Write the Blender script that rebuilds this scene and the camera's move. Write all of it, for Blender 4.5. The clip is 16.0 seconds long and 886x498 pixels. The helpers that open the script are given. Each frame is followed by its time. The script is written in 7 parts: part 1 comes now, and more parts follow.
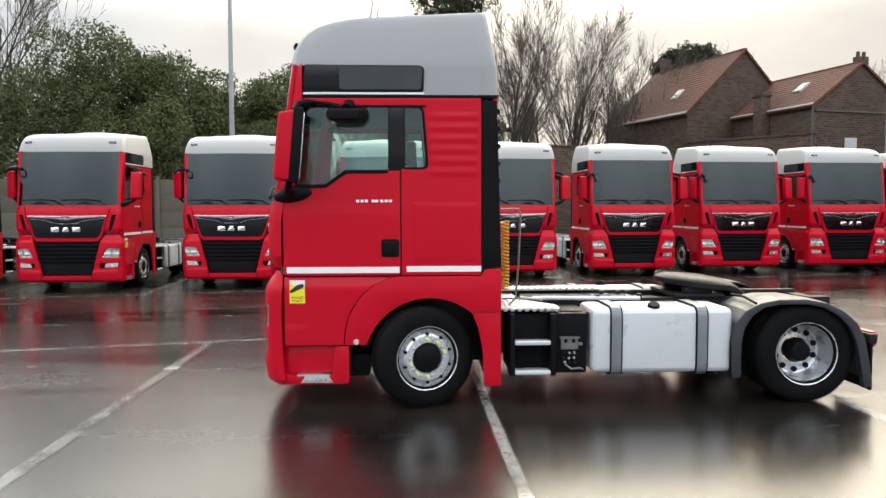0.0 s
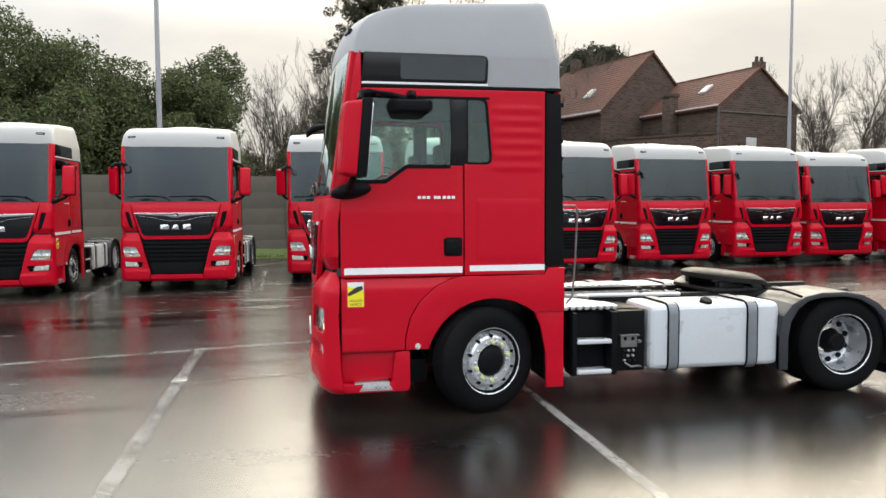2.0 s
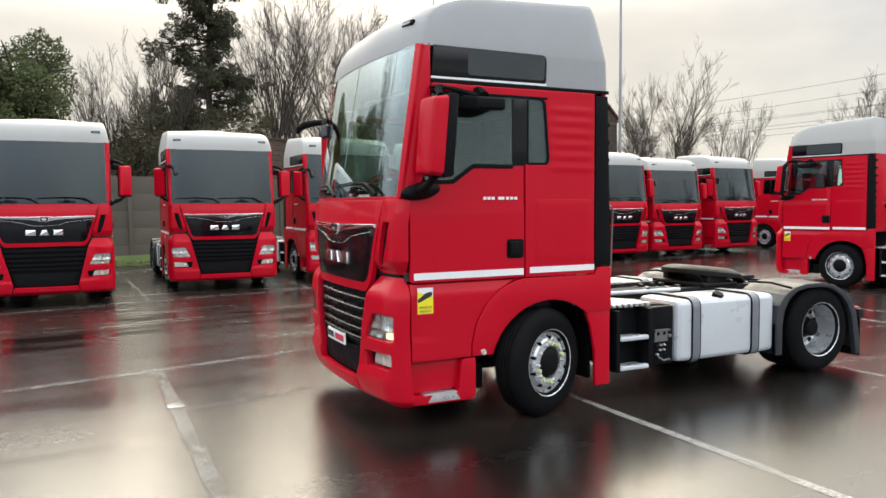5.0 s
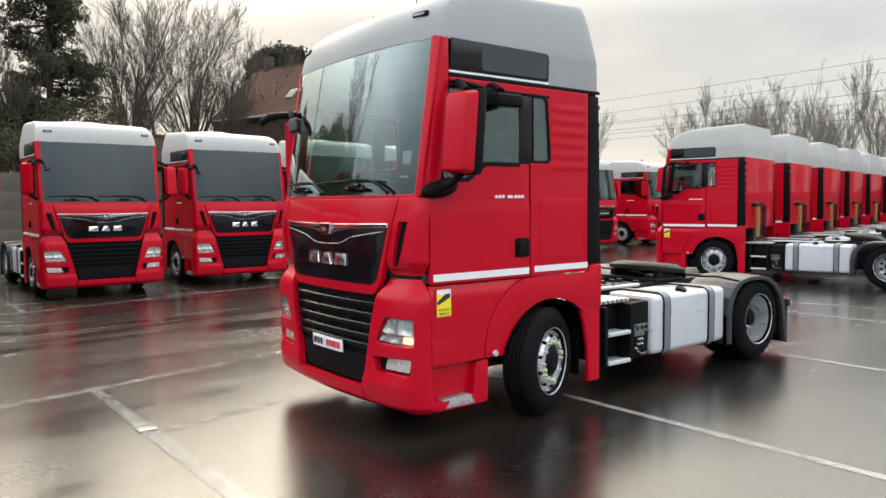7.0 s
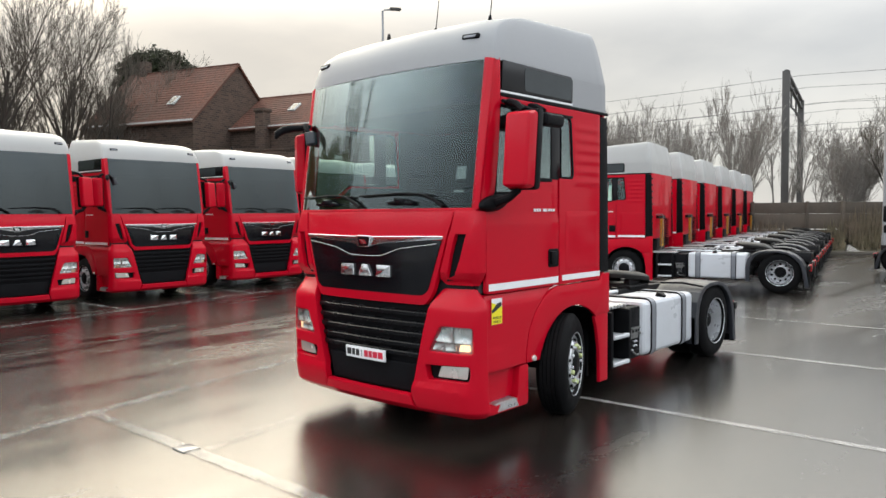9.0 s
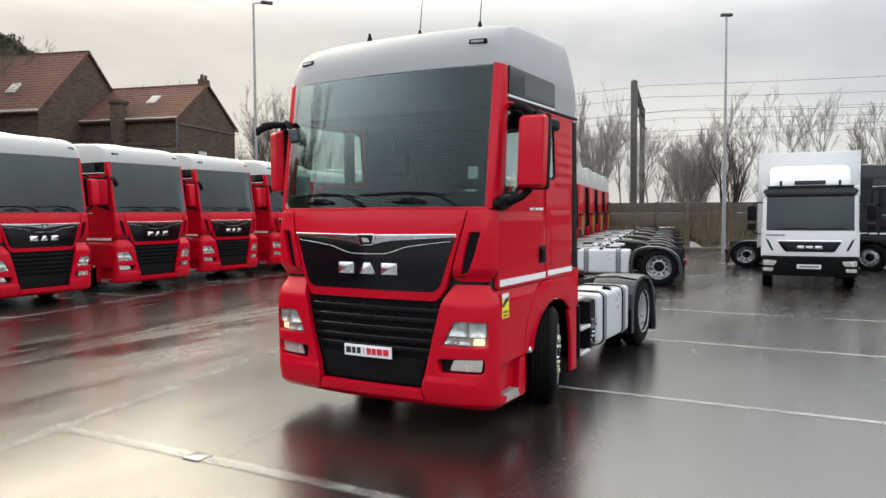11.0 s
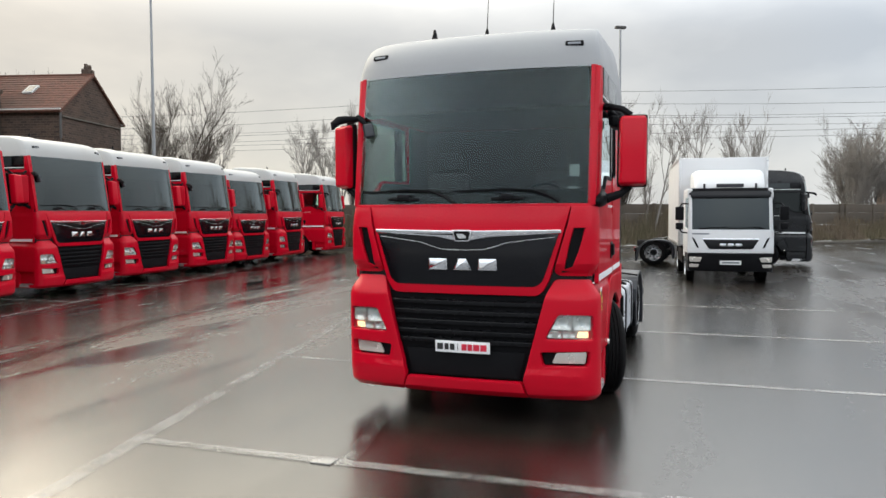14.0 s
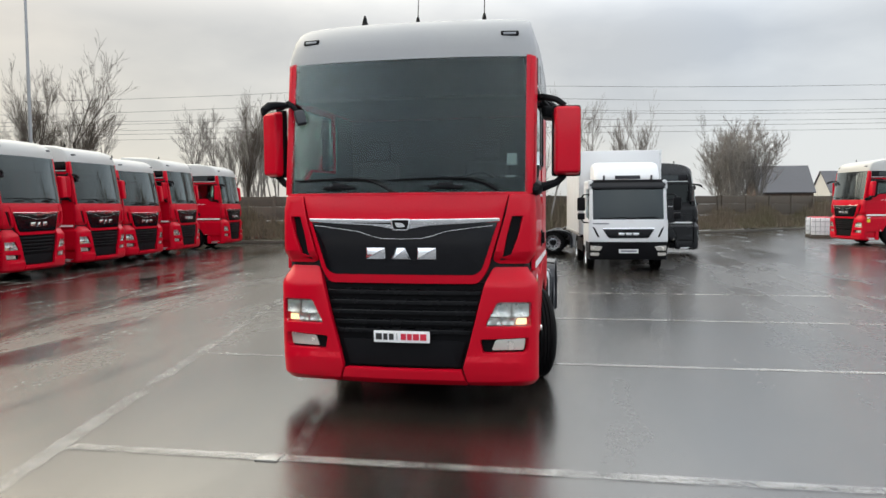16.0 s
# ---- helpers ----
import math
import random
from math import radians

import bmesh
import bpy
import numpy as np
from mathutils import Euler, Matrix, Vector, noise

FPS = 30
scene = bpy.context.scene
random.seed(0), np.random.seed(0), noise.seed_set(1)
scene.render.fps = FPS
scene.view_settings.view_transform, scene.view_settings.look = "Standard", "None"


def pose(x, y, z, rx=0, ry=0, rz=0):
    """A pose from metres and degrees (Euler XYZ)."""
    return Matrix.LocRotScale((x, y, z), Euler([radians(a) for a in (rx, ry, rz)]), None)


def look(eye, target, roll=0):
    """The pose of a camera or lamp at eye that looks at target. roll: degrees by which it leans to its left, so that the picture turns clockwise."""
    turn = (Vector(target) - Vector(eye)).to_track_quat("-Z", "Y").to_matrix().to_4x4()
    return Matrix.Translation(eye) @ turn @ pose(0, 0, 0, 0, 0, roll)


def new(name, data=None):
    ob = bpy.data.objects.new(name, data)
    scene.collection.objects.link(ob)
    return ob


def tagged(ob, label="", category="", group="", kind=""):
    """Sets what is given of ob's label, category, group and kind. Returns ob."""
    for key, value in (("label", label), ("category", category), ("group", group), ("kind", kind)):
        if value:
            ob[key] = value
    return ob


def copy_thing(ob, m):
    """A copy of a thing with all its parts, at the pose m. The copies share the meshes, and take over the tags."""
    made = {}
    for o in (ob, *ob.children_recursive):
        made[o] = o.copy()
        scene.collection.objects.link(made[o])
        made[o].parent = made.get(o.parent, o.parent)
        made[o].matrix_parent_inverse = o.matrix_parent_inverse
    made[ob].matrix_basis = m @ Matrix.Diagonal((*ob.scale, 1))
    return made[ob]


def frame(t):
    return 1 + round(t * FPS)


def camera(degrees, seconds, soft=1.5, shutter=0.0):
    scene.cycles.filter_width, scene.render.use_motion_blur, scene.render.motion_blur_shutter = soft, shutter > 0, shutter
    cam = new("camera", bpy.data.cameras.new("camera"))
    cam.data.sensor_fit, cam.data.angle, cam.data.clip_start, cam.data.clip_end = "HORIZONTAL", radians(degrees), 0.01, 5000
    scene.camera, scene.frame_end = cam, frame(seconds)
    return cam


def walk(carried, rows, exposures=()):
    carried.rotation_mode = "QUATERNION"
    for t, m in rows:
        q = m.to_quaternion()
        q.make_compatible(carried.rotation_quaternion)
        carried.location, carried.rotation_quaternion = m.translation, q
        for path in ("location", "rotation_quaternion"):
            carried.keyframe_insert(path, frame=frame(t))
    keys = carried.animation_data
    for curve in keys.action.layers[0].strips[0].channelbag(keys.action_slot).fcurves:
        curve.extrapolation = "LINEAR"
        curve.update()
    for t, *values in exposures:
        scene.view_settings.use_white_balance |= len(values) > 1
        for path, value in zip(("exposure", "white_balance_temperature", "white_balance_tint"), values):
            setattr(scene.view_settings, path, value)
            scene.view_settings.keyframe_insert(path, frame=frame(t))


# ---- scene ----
cam = camera(62.1, 16.0)
METRES, EYE, TILT, LEAN, TURN = 11.25, 1.958, 0.0, 1.18, -1.9
ROWS = [
    (0.0, 0.0, 0.0, 0.0, 0.06, -3.14, -1.05),
    (0.5, -0.0351, 0.0084, 0.0003, -1.76, -3.2, -0.95),
    (1.0, -0.0719, 0.0158, -0.0018, -3.63, -3.22, -0.95),
    (1.5, -0.1074, 0.0242, -0.0025, -5.87, -3.25, -0.95),
    (2.0, -0.1428, 0.0371, -0.002, -8.43, -3.29, -0.9),
    (2.5, -0.1809, 0.0447, -0.002, -10.9, -3.3, -0.87),
    (3.0, -0.2129, 0.0543, -0.0029, -13.37, -3.23, -0.85),
    (5.5, -0.3649, 0.1326, -0.0059, -26.62, -2.9, -0.62),
    (6.0, -0.3892, 0.1527, -0.0074, -29.76, -2.88, -0.62),
    (6.5, -0.4128, 0.1758, -0.007, -32.93, -2.91, -0.55),
    (7.0, -0.4427, 0.1959, -0.007, -36.04, -2.88, -0.53),
    (7.5, -0.4721, 0.2158, -0.0061, -38.83, -2.73, -0.51),
    (8.0, -0.5032, 0.2357, -0.0061, -41.55, -2.4, -0.47),
    (10.5, -0.6393, 0.3363, -0.0093, -55.14, -1.76, -0.32),
    (11.0, -0.6564, 0.3648, -0.0091, -58.54, -1.86, -0.27),
    (11.5, -0.6749, 0.3928, -0.0091, -61.02, -1.81, -0.28),
    (12.0, -0.695, 0.4206, -0.0087, -62.82, -1.73, -0.29),
    (12.5, -0.7099, 0.4512, -0.0102, -64.64, -1.74, -0.26),
    (13.0, -0.7255, 0.4816, -0.0105, -66.26, -1.7, -0.27),
    (13.5, -0.7408, 0.5124, -0.0103, -67.71, -1.68, -0.27),
    (14.0, -0.7463, 0.5344, -0.0143, -69.03, -1.7, -0.22),
    (14.5, -0.7487, 0.5516, -0.0177, -70.63, -1.78, -0.15),
    (15.0, -0.7521, 0.5661, -0.0177, -73.47, -2.01, -0.13),
    (15.5, -0.7538, 0.5717, -0.0171, -76.05, -2.23, 0.02),
    (16.0, -0.7538, 0.5718, -0.0175, -77.36, -2.27, 0.11),
]
walk(cam, [(t, pose(0, 0, EYE, TILT, LEAN, TURN) @ pose(METRES * x, METRES * y, METRES * z, 90 + pitch, roll, yaw)) for t, x, y, z, yaw, pitch, roll in ROWS],
     [(0.0, 0.2), (3.0, 0.18), (7.0, 0.11), (12.0, 0.02), (16.0, -0.02)])

# ---- light ----
SKY, HORIZON, SHOULDER, ZENITH, GLOW = 0.111, 0.8, 2.65, 1.5, 1.7
SUN = Vector((0.29, 0.81, 0.52)).normalized()
world = bpy.data.worlds.new("overcast_sky")
scene.world = world
world.use_nodes = True


def overcast(w):
    """A bright cloud deck over a weak clear sky: paler and warmer to one side, bluer to the other."""
    nt = w.node_tree
    nt.nodes.clear()
    N, L = nt.nodes.new, nt.links.new
    out, bg, sky = N("ShaderNodeOutputWorld"), N("ShaderNodeBackground"), N("ShaderNodeTexSky")
    sky.sky_type, sky.sun_disc = "NISHITA", False
    sky.sun_elevation, sky.sun_rotation = math.asin(SUN.z), math.atan2(SUN.x, SUN.y)
    co, mp, n1, n2 = N("ShaderNodeTexCoord"), N("ShaderNodeMapping"), N("ShaderNodeTexNoise"), N("ShaderNodeTexNoise")
    mp.inputs["Scale"].default_value = (1.0, 1.0, 2.6)
    n1.inputs["Scale"].default_value, n1.inputs["Detail"].default_value, n1.inputs["Roughness"].default_value = 2.6, 7, 0.5
    n2.inputs["Scale"].default_value, n2.inputs["Detail"].default_value = 0.8, 3
    L(co.outputs["Generated"], mp.inputs["Vector"])
    L(mp.outputs["Vector"], n1.inputs["Vector"])
    L(mp.outputs["Vector"], n2.inputs["Vector"])
    ramp, tint = N("ShaderNodeValToRGB"), N("ShaderNodeValToRGB")
    ramp.color_ramp.elements[0].position, ramp.color_ramp.elements[0].color = 0.36, (0.75, 0.757, 0.77, 1)
    ramp.color_ramp.elements[1].position, ramp.color_ramp.elements[1].color = 0.62, (1.0, 0.99, 0.97, 1)
    tint.color_ramp.elements[0].position, tint.color_ramp.elements[0].color = 0.35, (0.95, 0.98, 1.02, 1)
    tint.color_ramp.elements[1].position, tint.color_ramp.elements[1].color = 0.62, (1.03, 1.0, 0.96, 1)
    L(n1.outputs["Fac"], ramp.inputs["Fac"])
    L(n2.outputs["Fac"], tint.inputs["Fac"])
    mul, mix, scl = N("ShaderNodeMix"), N("ShaderNodeMix"), N("ShaderNodeMix")
    for m, b in ((mul, "MULTIPLY"), (mix, "MIX"), (scl, "MULTIPLY")):
        m.data_type, m.blend_type = "RGBA", b
    mul.inputs["Factor"].default_value = 1.0
    L(ramp.outputs["Color"], mul.inputs["A"])
    L(tint.outputs["Color"], mul.inputs["B"])
    scl.inputs["Factor"].default_value = 1.0
    L(mul.outputs["Result"], scl.inputs["A"])
    scl.inputs["B"].default_value = (9.6, 9.5, 9.35, 1)
    mix.inputs["Factor"].default_value = 0.9
    # a broken cloud deck, thin and bright halfway up, thicker overhead, hazy at the horizon; warmer over the low sun, bluer away from it
    sep, high, full = N("ShaderNodeSeparateXYZ"), N("ShaderNodeValToRGB"), N("ShaderNodeMath")
    L(co.outputs["Generated"], sep.inputs["Vector"])
    high.color_ramp.interpolation = "EASE"
    while len(high.color_ramp.elements) < 4:
        high.color_ramp.elements.new(0.5)
    for e, (at, v) in zip(high.color_ramp.elements, ((0.2, HORIZON), (0.42, SHOULDER), (0.62, SHOULDER * 0.9), (0.95, ZENITH))):
        e.position, e.color = at, (v / 4, v / 4, v / 4, 1)
    L(sep.outputs["Z"], high.inputs["Fac"])
    full.operation = "MULTIPLY"
    full.inputs[1].default_value = 4.0
    L(high.outputs["Color"], full.inputs[0])
    dot = N("ShaderNodeVectorMath")
    dot.operation = "DOT_PRODUCT"
    dot.inputs[1].default_value = (0.5, 0.866, 0.0)
    L(co.outputs["Generated"], dot.inputs[0])
    side = N("ShaderNodeValToRGB")
    side.color_ramp.elements[0].position, side.color_ramp.elements[0].color = 0.66, (0.96, 1.03, 1.11, 1)
    side.color_ramp.elements[1].position, side.color_ramp.elements[1].color = 0.93, (1.05, 1.0, 0.91, 1)
    half = N("ShaderNodeMapRange")
    half.inputs["From Min"].default_value, half.inputs["From Max"].default_value = -1, 1
    L(dot.outputs["Value"], half.inputs["Value"])
    L(half.outputs["Result"], side.inputs["Fac"])
    warm, lift = N("ShaderNodeMix"), N("ShaderNodeVectorMath")
    warm.data_type, warm.blend_type = "RGBA", "MULTIPLY"
    warm.inputs["Factor"].default_value = 1.0
    L(scl.outputs["Result"], warm.inputs["A"])
    L(side.outputs["Color"], warm.inputs["B"])
    # glow of the sun behind the cloud
    gd, gp, gm, gs = N("ShaderNodeVectorMath"), N("ShaderNodeMath"), N("ShaderNodeMath"), N("ShaderNodeMath")
    gd.operation = "DOT_PRODUCT"
    gd.inputs[1].default_value = SUN
    L(co.outputs["Generated"], gd.inputs[0])
    gm.operation, gp.operation, gs.operation = "MAXIMUM", "POWER", "MULTIPLY_ADD"
    gm.inputs[1].default_value, gp.inputs[1].default_value, gs.inputs[1].default_value = 0.0, 2.3, GLOW
    L(gd.outputs["Value"], gm.inputs[0])
    L(gm.outputs[0], gp.inputs[0])
    # the glow lies in the upper part of the cloud, above the haze
    gr, gx = N("ShaderNodeMapRange"), N("ShaderNodeMath")
    gr.interpolation_type, gx.operation = "SMOOTHSTEP", "MULTIPLY"
    gr.inputs["From Min"].default_value, gr.inputs["From Max"].default_value = 0.22, 0.42
    L(sep.outputs["Z"], gr.inputs["Value"])
    L(gp.outputs[0], gx.inputs[0])
    L(gr.outputs["Result"], gx.inputs[1])
    L(gx.outputs[0], gs.inputs[0])
    ember = N("ShaderNodeMix")
    ember.data_type, ember.blend_type = "RGBA", "MULTIPLY"
    ember.inputs["B"].default_value = (1.04, 1.0, 0.86, 1)
    L(gx.outputs[0], ember.inputs["Factor"])
    L(warm.outputs["Result"], ember.inputs["A"])
    L(full.outputs[0], gs.inputs[2])
    lift.operation = "SCALE"
    L(ember.outputs["Result"], lift.inputs[0])
    L(gs.outputs[0], lift.inputs["Scale"])
    L(sky.outputs["Color"], mix.inputs["A"])
    L(lift.outputs[0], mix.inputs["B"])
    L(mix.outputs["Result"], bg.inputs["Color"])
    bg.inputs["Strength"].default_value = SKY
    L(bg.outputs["Background"], out.inputs["Surface"])


overcast(world)
sun = new("sun", bpy.data.lights.new("sun", "SUN"))
sun.data.energy, sun.data.angle, sun.data.color = 1.5, radians(50), (1.0, 0.89, 0.72)
sun.matrix_world = look(tuple(SUN * 40), (0, 0, 0))

# ---- materials ----


def material(name, color, rough=0.5, metal=0.0, vary=0.12, scale=6.0, fine=60.0, bump=0.0, dirt=None, dirt_amount=0.0, rough_vary=0.1, coat=0.0, per_object=0.0, spec=0.5):
    """Principled surface with variation at two scales in object space, an optional stain colour, and fine relief."""
    m = bpy.data.materials.new(name)
    m.use_nodes = True
    nt = m.node_tree
    N, L = nt.nodes.new, nt.links.new
    b = nt.nodes["Principled BSDF"]
    b.inputs["Metallic"].default_value = metal
    b.inputs["Coat Weight"].default_value = coat
    b.inputs["Coat Roughness"].default_value = 0.06
    b.inputs["Specular IOR Level"].default_value = spec
    co, n1, n2 = N("ShaderNodeTexCoord"), N("ShaderNodeTexNoise"), N("ShaderNodeTexNoise")
    L(co.outputs["Object"], n1.inputs["Vector"])
    L(co.outputs["Object"], n2.inputs["Vector"])
    n1.inputs["Scale"].default_value, n1.inputs["Detail"].default_value = scale, 4
    n2.inputs["Scale"].default_value, n2.inputs["Detail"].default_value = fine, 2
    add = N("ShaderNodeMath")
    add.operation = "ADD"
    L(n1.outputs["Fac"], add.inputs[0])
    L(n2.outputs["Fac"], add.inputs[1])
    mr = N("ShaderNodeMapRange")
    mr.inputs["From Min"].default_value, mr.inputs["From Max"].default_value = 0.6, 1.4
    mr.inputs["To Min"].default_value, mr.inputs["To Max"].default_value = 1 - vary, 1 + vary
    L(add.outputs[0], mr.inputs["Value"])
    mul = N("ShaderNodeVectorMath")
    mul.operation = "SCALE"
    mul.inputs[0].default_value = color[:3]
    last = mr.outputs["Result"]
    if per_object:
        oi, mr2, m2 = N("ShaderNodeObjectInfo"), N("ShaderNodeMapRange"), N("ShaderNodeMath")
        mr2.inputs["To Min"].default_value, mr2.inputs["To Max"].default_value = 1 - per_object, 1 + per_object
        L(oi.outputs["Random"], mr2.inputs["Value"])
        m2.operation = "MULTIPLY"
        L(last, m2.inputs[0])
        L(mr2.outputs["Result"], m2.inputs[1])
        last = m2.outputs[0]
    L(last, mul.inputs["Scale"])
    col = mul.outputs[0]
    if dirt:
        n3, rp, mx = N("ShaderNodeTexNoise"), N("ShaderNodeMapRange"), N("ShaderNodeMix")
        L(co.outputs["Object"], n3.inputs["Vector"])
        n3.inputs["Scale"].default_value, n3.inputs["Detail"].default_value, n3.inputs["Roughness"].default_value = scale * 0.5, 8, 0.65
        rp.inputs["From Min"].default_value, rp.inputs["From Max"].default_value = 0.45, 0.75
        rp.inputs["To Max"].default_value = dirt_amount
        L(n3.outputs["Fac"], rp.inputs["Value"])
        mx.data_type = "RGBA"
        L(rp.outputs["Result"], mx.inputs["Factor"])
        L(col, mx.inputs["A"])
        mx.inputs["B"].default_value = (*dirt[:3], 1)
        col = mx.outputs["Result"]
    L(col, b.inputs["Base Color"])
    rr = N("ShaderNodeMapRange")
    rr.inputs["From Min"].default_value, rr.inputs["From Max"].default_value = 0.3, 0.7
    rr.inputs["To Min"].default_value, rr.inputs["To Max"].default_value = max(0.02, rough - rough_vary), min(1, rough + rough_vary)
    L(n1.outputs["Fac"], rr.inputs["Value"])
    L(rr.outputs["Result"], b.inputs["Roughness"])
    if bump:
        bp = N("ShaderNodeBump")
        bp.inputs["Strength"].default_value, bp.inputs["Distance"].default_value = 1.0, bump
        L(n2.outputs["Fac"], bp.inputs["Height"])
        L(bp.outputs["Normal"], b.inputs["Normal"])
    return m


def glass_material(name, tint, rough=0.0, ior=1.5, rise=2.7):
    """A thin tinted pane: light passes straight through, the surface mirrors by Fresnel."""
    m = bpy.data.materials.new(name)
    m.use_nodes = True
    nt = m.node_tree
    nt.nodes.clear()
    N, L = nt.nodes.new, nt.links.new
    out, mx, tr, gl, fr = N("ShaderNodeOutputMaterial"), N("ShaderNodeMixShader"), N("ShaderNodeBsdfTransparent"), N("ShaderNodeBsdfGlossy"), N("ShaderNodeLayerWeight")
    co, nz, mr = N("ShaderNodeTexCoord"), N("ShaderNodeTexNoise"), N("ShaderNodeMapRange")
    L(co.outputs["Object"], nz.inputs["Vector"])
    nz.inputs["Scale"].default_value, nz.inputs["Detail"].default_value = 3.0, 5
    mr.inputs["To Min"].default_value, mr.inputs["To Max"].default_value = rough, rough + 0.015
    L(nz.outputs["Fac"], mr.inputs["Value"])
    L(mr.outputs["Result"], gl.inputs["Roughness"])
    tr.inputs["Color"].default_value = (*tint, 1)
    gl.inputs["Color"].default_value = (0.88, 0.98, 1.0, 1)
    # mirror share by Schlick's rule, the same from both sides of the pane
    fr.inputs["Blend"].default_value = 0.5
    pw, ma = N("ShaderNodeMath"), N("ShaderNodeMath")
    pw.operation, ma.operation = "POWER", "MULTIPLY_ADD"
    f0 = ((ior - 1) / (ior + 1)) ** 2
    pw.inputs[1].default_value, ma.inputs[1].default_value, ma.inputs[2].default_value = rise, 1 - f0, f0
    L(fr.outputs["Facing"], pw.inputs[0])
    L(pw.outputs[0], ma.inputs[0])
    L(ma.outputs[0], mx.inputs["Fac"])
    L(tr.outputs["BSDF"], mx.inputs[1])
    L(gl.outputs["BSDF"], mx.inputs[2])
    L(mx.outputs["Shader"], out.inputs["Surface"])
    return m


def glow_material(name, color, strength):
    m = bpy.data.materials.new(name)
    m.use_nodes = True
    b = m.node_tree.nodes["Principled BSDF"]
    b.inputs["Base Color"].default_value = (*color, 1)
    b.inputs["Emission Color"].default_value, b.inputs["Emission Strength"].default_value = (*color, 1), strength
    return m


RED = material("red_paint", (0.5, 0.002, 0.016), 0.45, vary=0.05, scale=2.5, fine=180, bump=0.0003, dirt=(0.34, 0.006, 0.015), dirt_amount=0.2, rough_vary=0.06, coat=0.32, spec=0.04)
BLACK_PAINT = material("black_paint", (0.007, 0.0075, 0.009), 0.3, vary=0.15, scale=3, coat=0.15, spec=0.3)
WHITE = material("white_paint", (0.64, 0.645, 0.655), 0.38, vary=0.04, scale=1.6, fine=90, bump=0.0003, dirt=(0.55, 0.55, 0.54), dirt_amount=0.35)
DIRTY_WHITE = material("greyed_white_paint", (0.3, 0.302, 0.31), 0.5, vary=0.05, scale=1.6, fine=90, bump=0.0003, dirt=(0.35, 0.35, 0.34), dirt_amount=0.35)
STAINED_WHITE = material("rain_stained_white_paint", (0.42, 0.415, 0.4), 0.42, vary=0.05, scale=1.6, fine=90, bump=0.0003, dirt=(0.36, 0.35, 0.32), dirt_amount=0.4)
PLASTIC = material("black_plastic", (0.006, 0.006, 0.007), 0.5, vary=0.25, scale=8, fine=250, bump=0.0008, spec=0.08)
GLOSS_BLACK = material("gloss_black_trim", (0.004, 0.004, 0.0055), 0.12, vary=0.2, scale=5, rough_vary=0.06, spec=0.28)
GREY_PLASTIC = material("grey_mudguard_plastic", (0.021, 0.023, 0.029), 0.42, vary=0.22, scale=5, fine=150, bump=0.001, dirt=(0.035, 0.036, 0.04), dirt_amount=0.4)
RUBBER = material("tyre_rubber", (0.0045, 0.0045, 0.005), 0.7, vary=0.3, scale=7, fine=120, bump=0.0012, dirt=(0.014, 0.0125, 0.0115), dirt_amount=0.4, spec=0.09)
RIM = material("silver_rim", (0.62, 0.63, 0.65), 0.3, metal=0.65, vary=0.12, scale=9, dirt=(0.34, 0.33, 0.31), dirt_amount=0.45)
DARK_STEEL = material("chassis_steel", (0.01, 0.01, 0.011), 0.5, metal=0.2, vary=0.3, scale=6, fine=80, bump=0.001, dirt=(0.05, 0.04, 0.032), dirt_amount=0.4, spec=0.25)
GREASE = material("greased_plate", (0.012, 0.0115, 0.011), 0.4, vary=0.35, scale=5, dirt=(0.05, 0.046, 0.04), dirt_amount=0.35, spec=0.1)
PIPE = material("grey_air_pipe", (0.17, 0.17, 0.165), 0.4, metal=0.3, vary=0.2, scale=9, dirt=(0.06, 0.055, 0.05), dirt_amount=0.8)
CHROME = material("chrome", (0.85, 0.85, 0.86), 0.12, metal=1.0, vary=0.05, scale=8, rough_vary=0.06)
DIM_CHROME = material("dull_chrome", (0.4, 0.4, 0.41), 0.25, metal=0.9, vary=0.05, scale=8)
ALU = material("checker_aluminium", (0.6, 0.6, 0.6), 0.35, metal=0.8, vary=0.2, scale=12, fine=60, bump=0.003)
TANK = material("tank_silver_paint", (0.6, 0.62, 0.65), 0.33, metal=0.15, vary=0.06, scale=2.2, fine=70, dirt=(0.45, 0.44, 0.43), dirt_amount=0.4)
STRAP = material("strap_grey", (0.2, 0.21, 0.23), 0.42, metal=0.3, vary=0.1)
TINTED_PANE = material("tinted_roof_pane", (0.03, 0.037, 0.04), 0.15, vary=0.1, rough_vary=0.05)
STRIPE = material("white_tape", (0.8, 0.8, 0.8), 0.45, vary=0.06, scale=10)
INTERIOR = material("cab_lining", (0.035, 0.035, 0.034), 0.75, vary=0.12, scale=4, fine=200, bump=0.001)
DASH = material("dash_plastic", (0.035, 0.036, 0.038), 0.6, vary=0.2, scale=6)
COVER_BLACK = material("black_cover_sheet", (0.006, 0.006, 0.006), 0.8, spec=0.1)
FABRIC = material("seat_fabric", (0.045, 0.045, 0.05), 0.9, vary=0.3, scale=15, fine=300, bump=0.002)
SCREEN = glass_material("windscreen_glass", (0.75, 0.8, 0.78), ior=1.3, rise=2.2)
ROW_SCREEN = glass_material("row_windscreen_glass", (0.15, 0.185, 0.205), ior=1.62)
SIDEGLASS = glass_material("side_glass", (0.85, 0.95, 0.92), ior=1.6)
DARKGLASS = glass_material("dark_glass", (0.05, 0.055, 0.06))
LENS = glass_material("lamp_lens", (0.92, 0.94, 0.95))
REFLECTOR = material("lamp_reflector", (0.75, 0.71, 0.65), 0.22, metal=0.6, vary=0.05, scale=9)
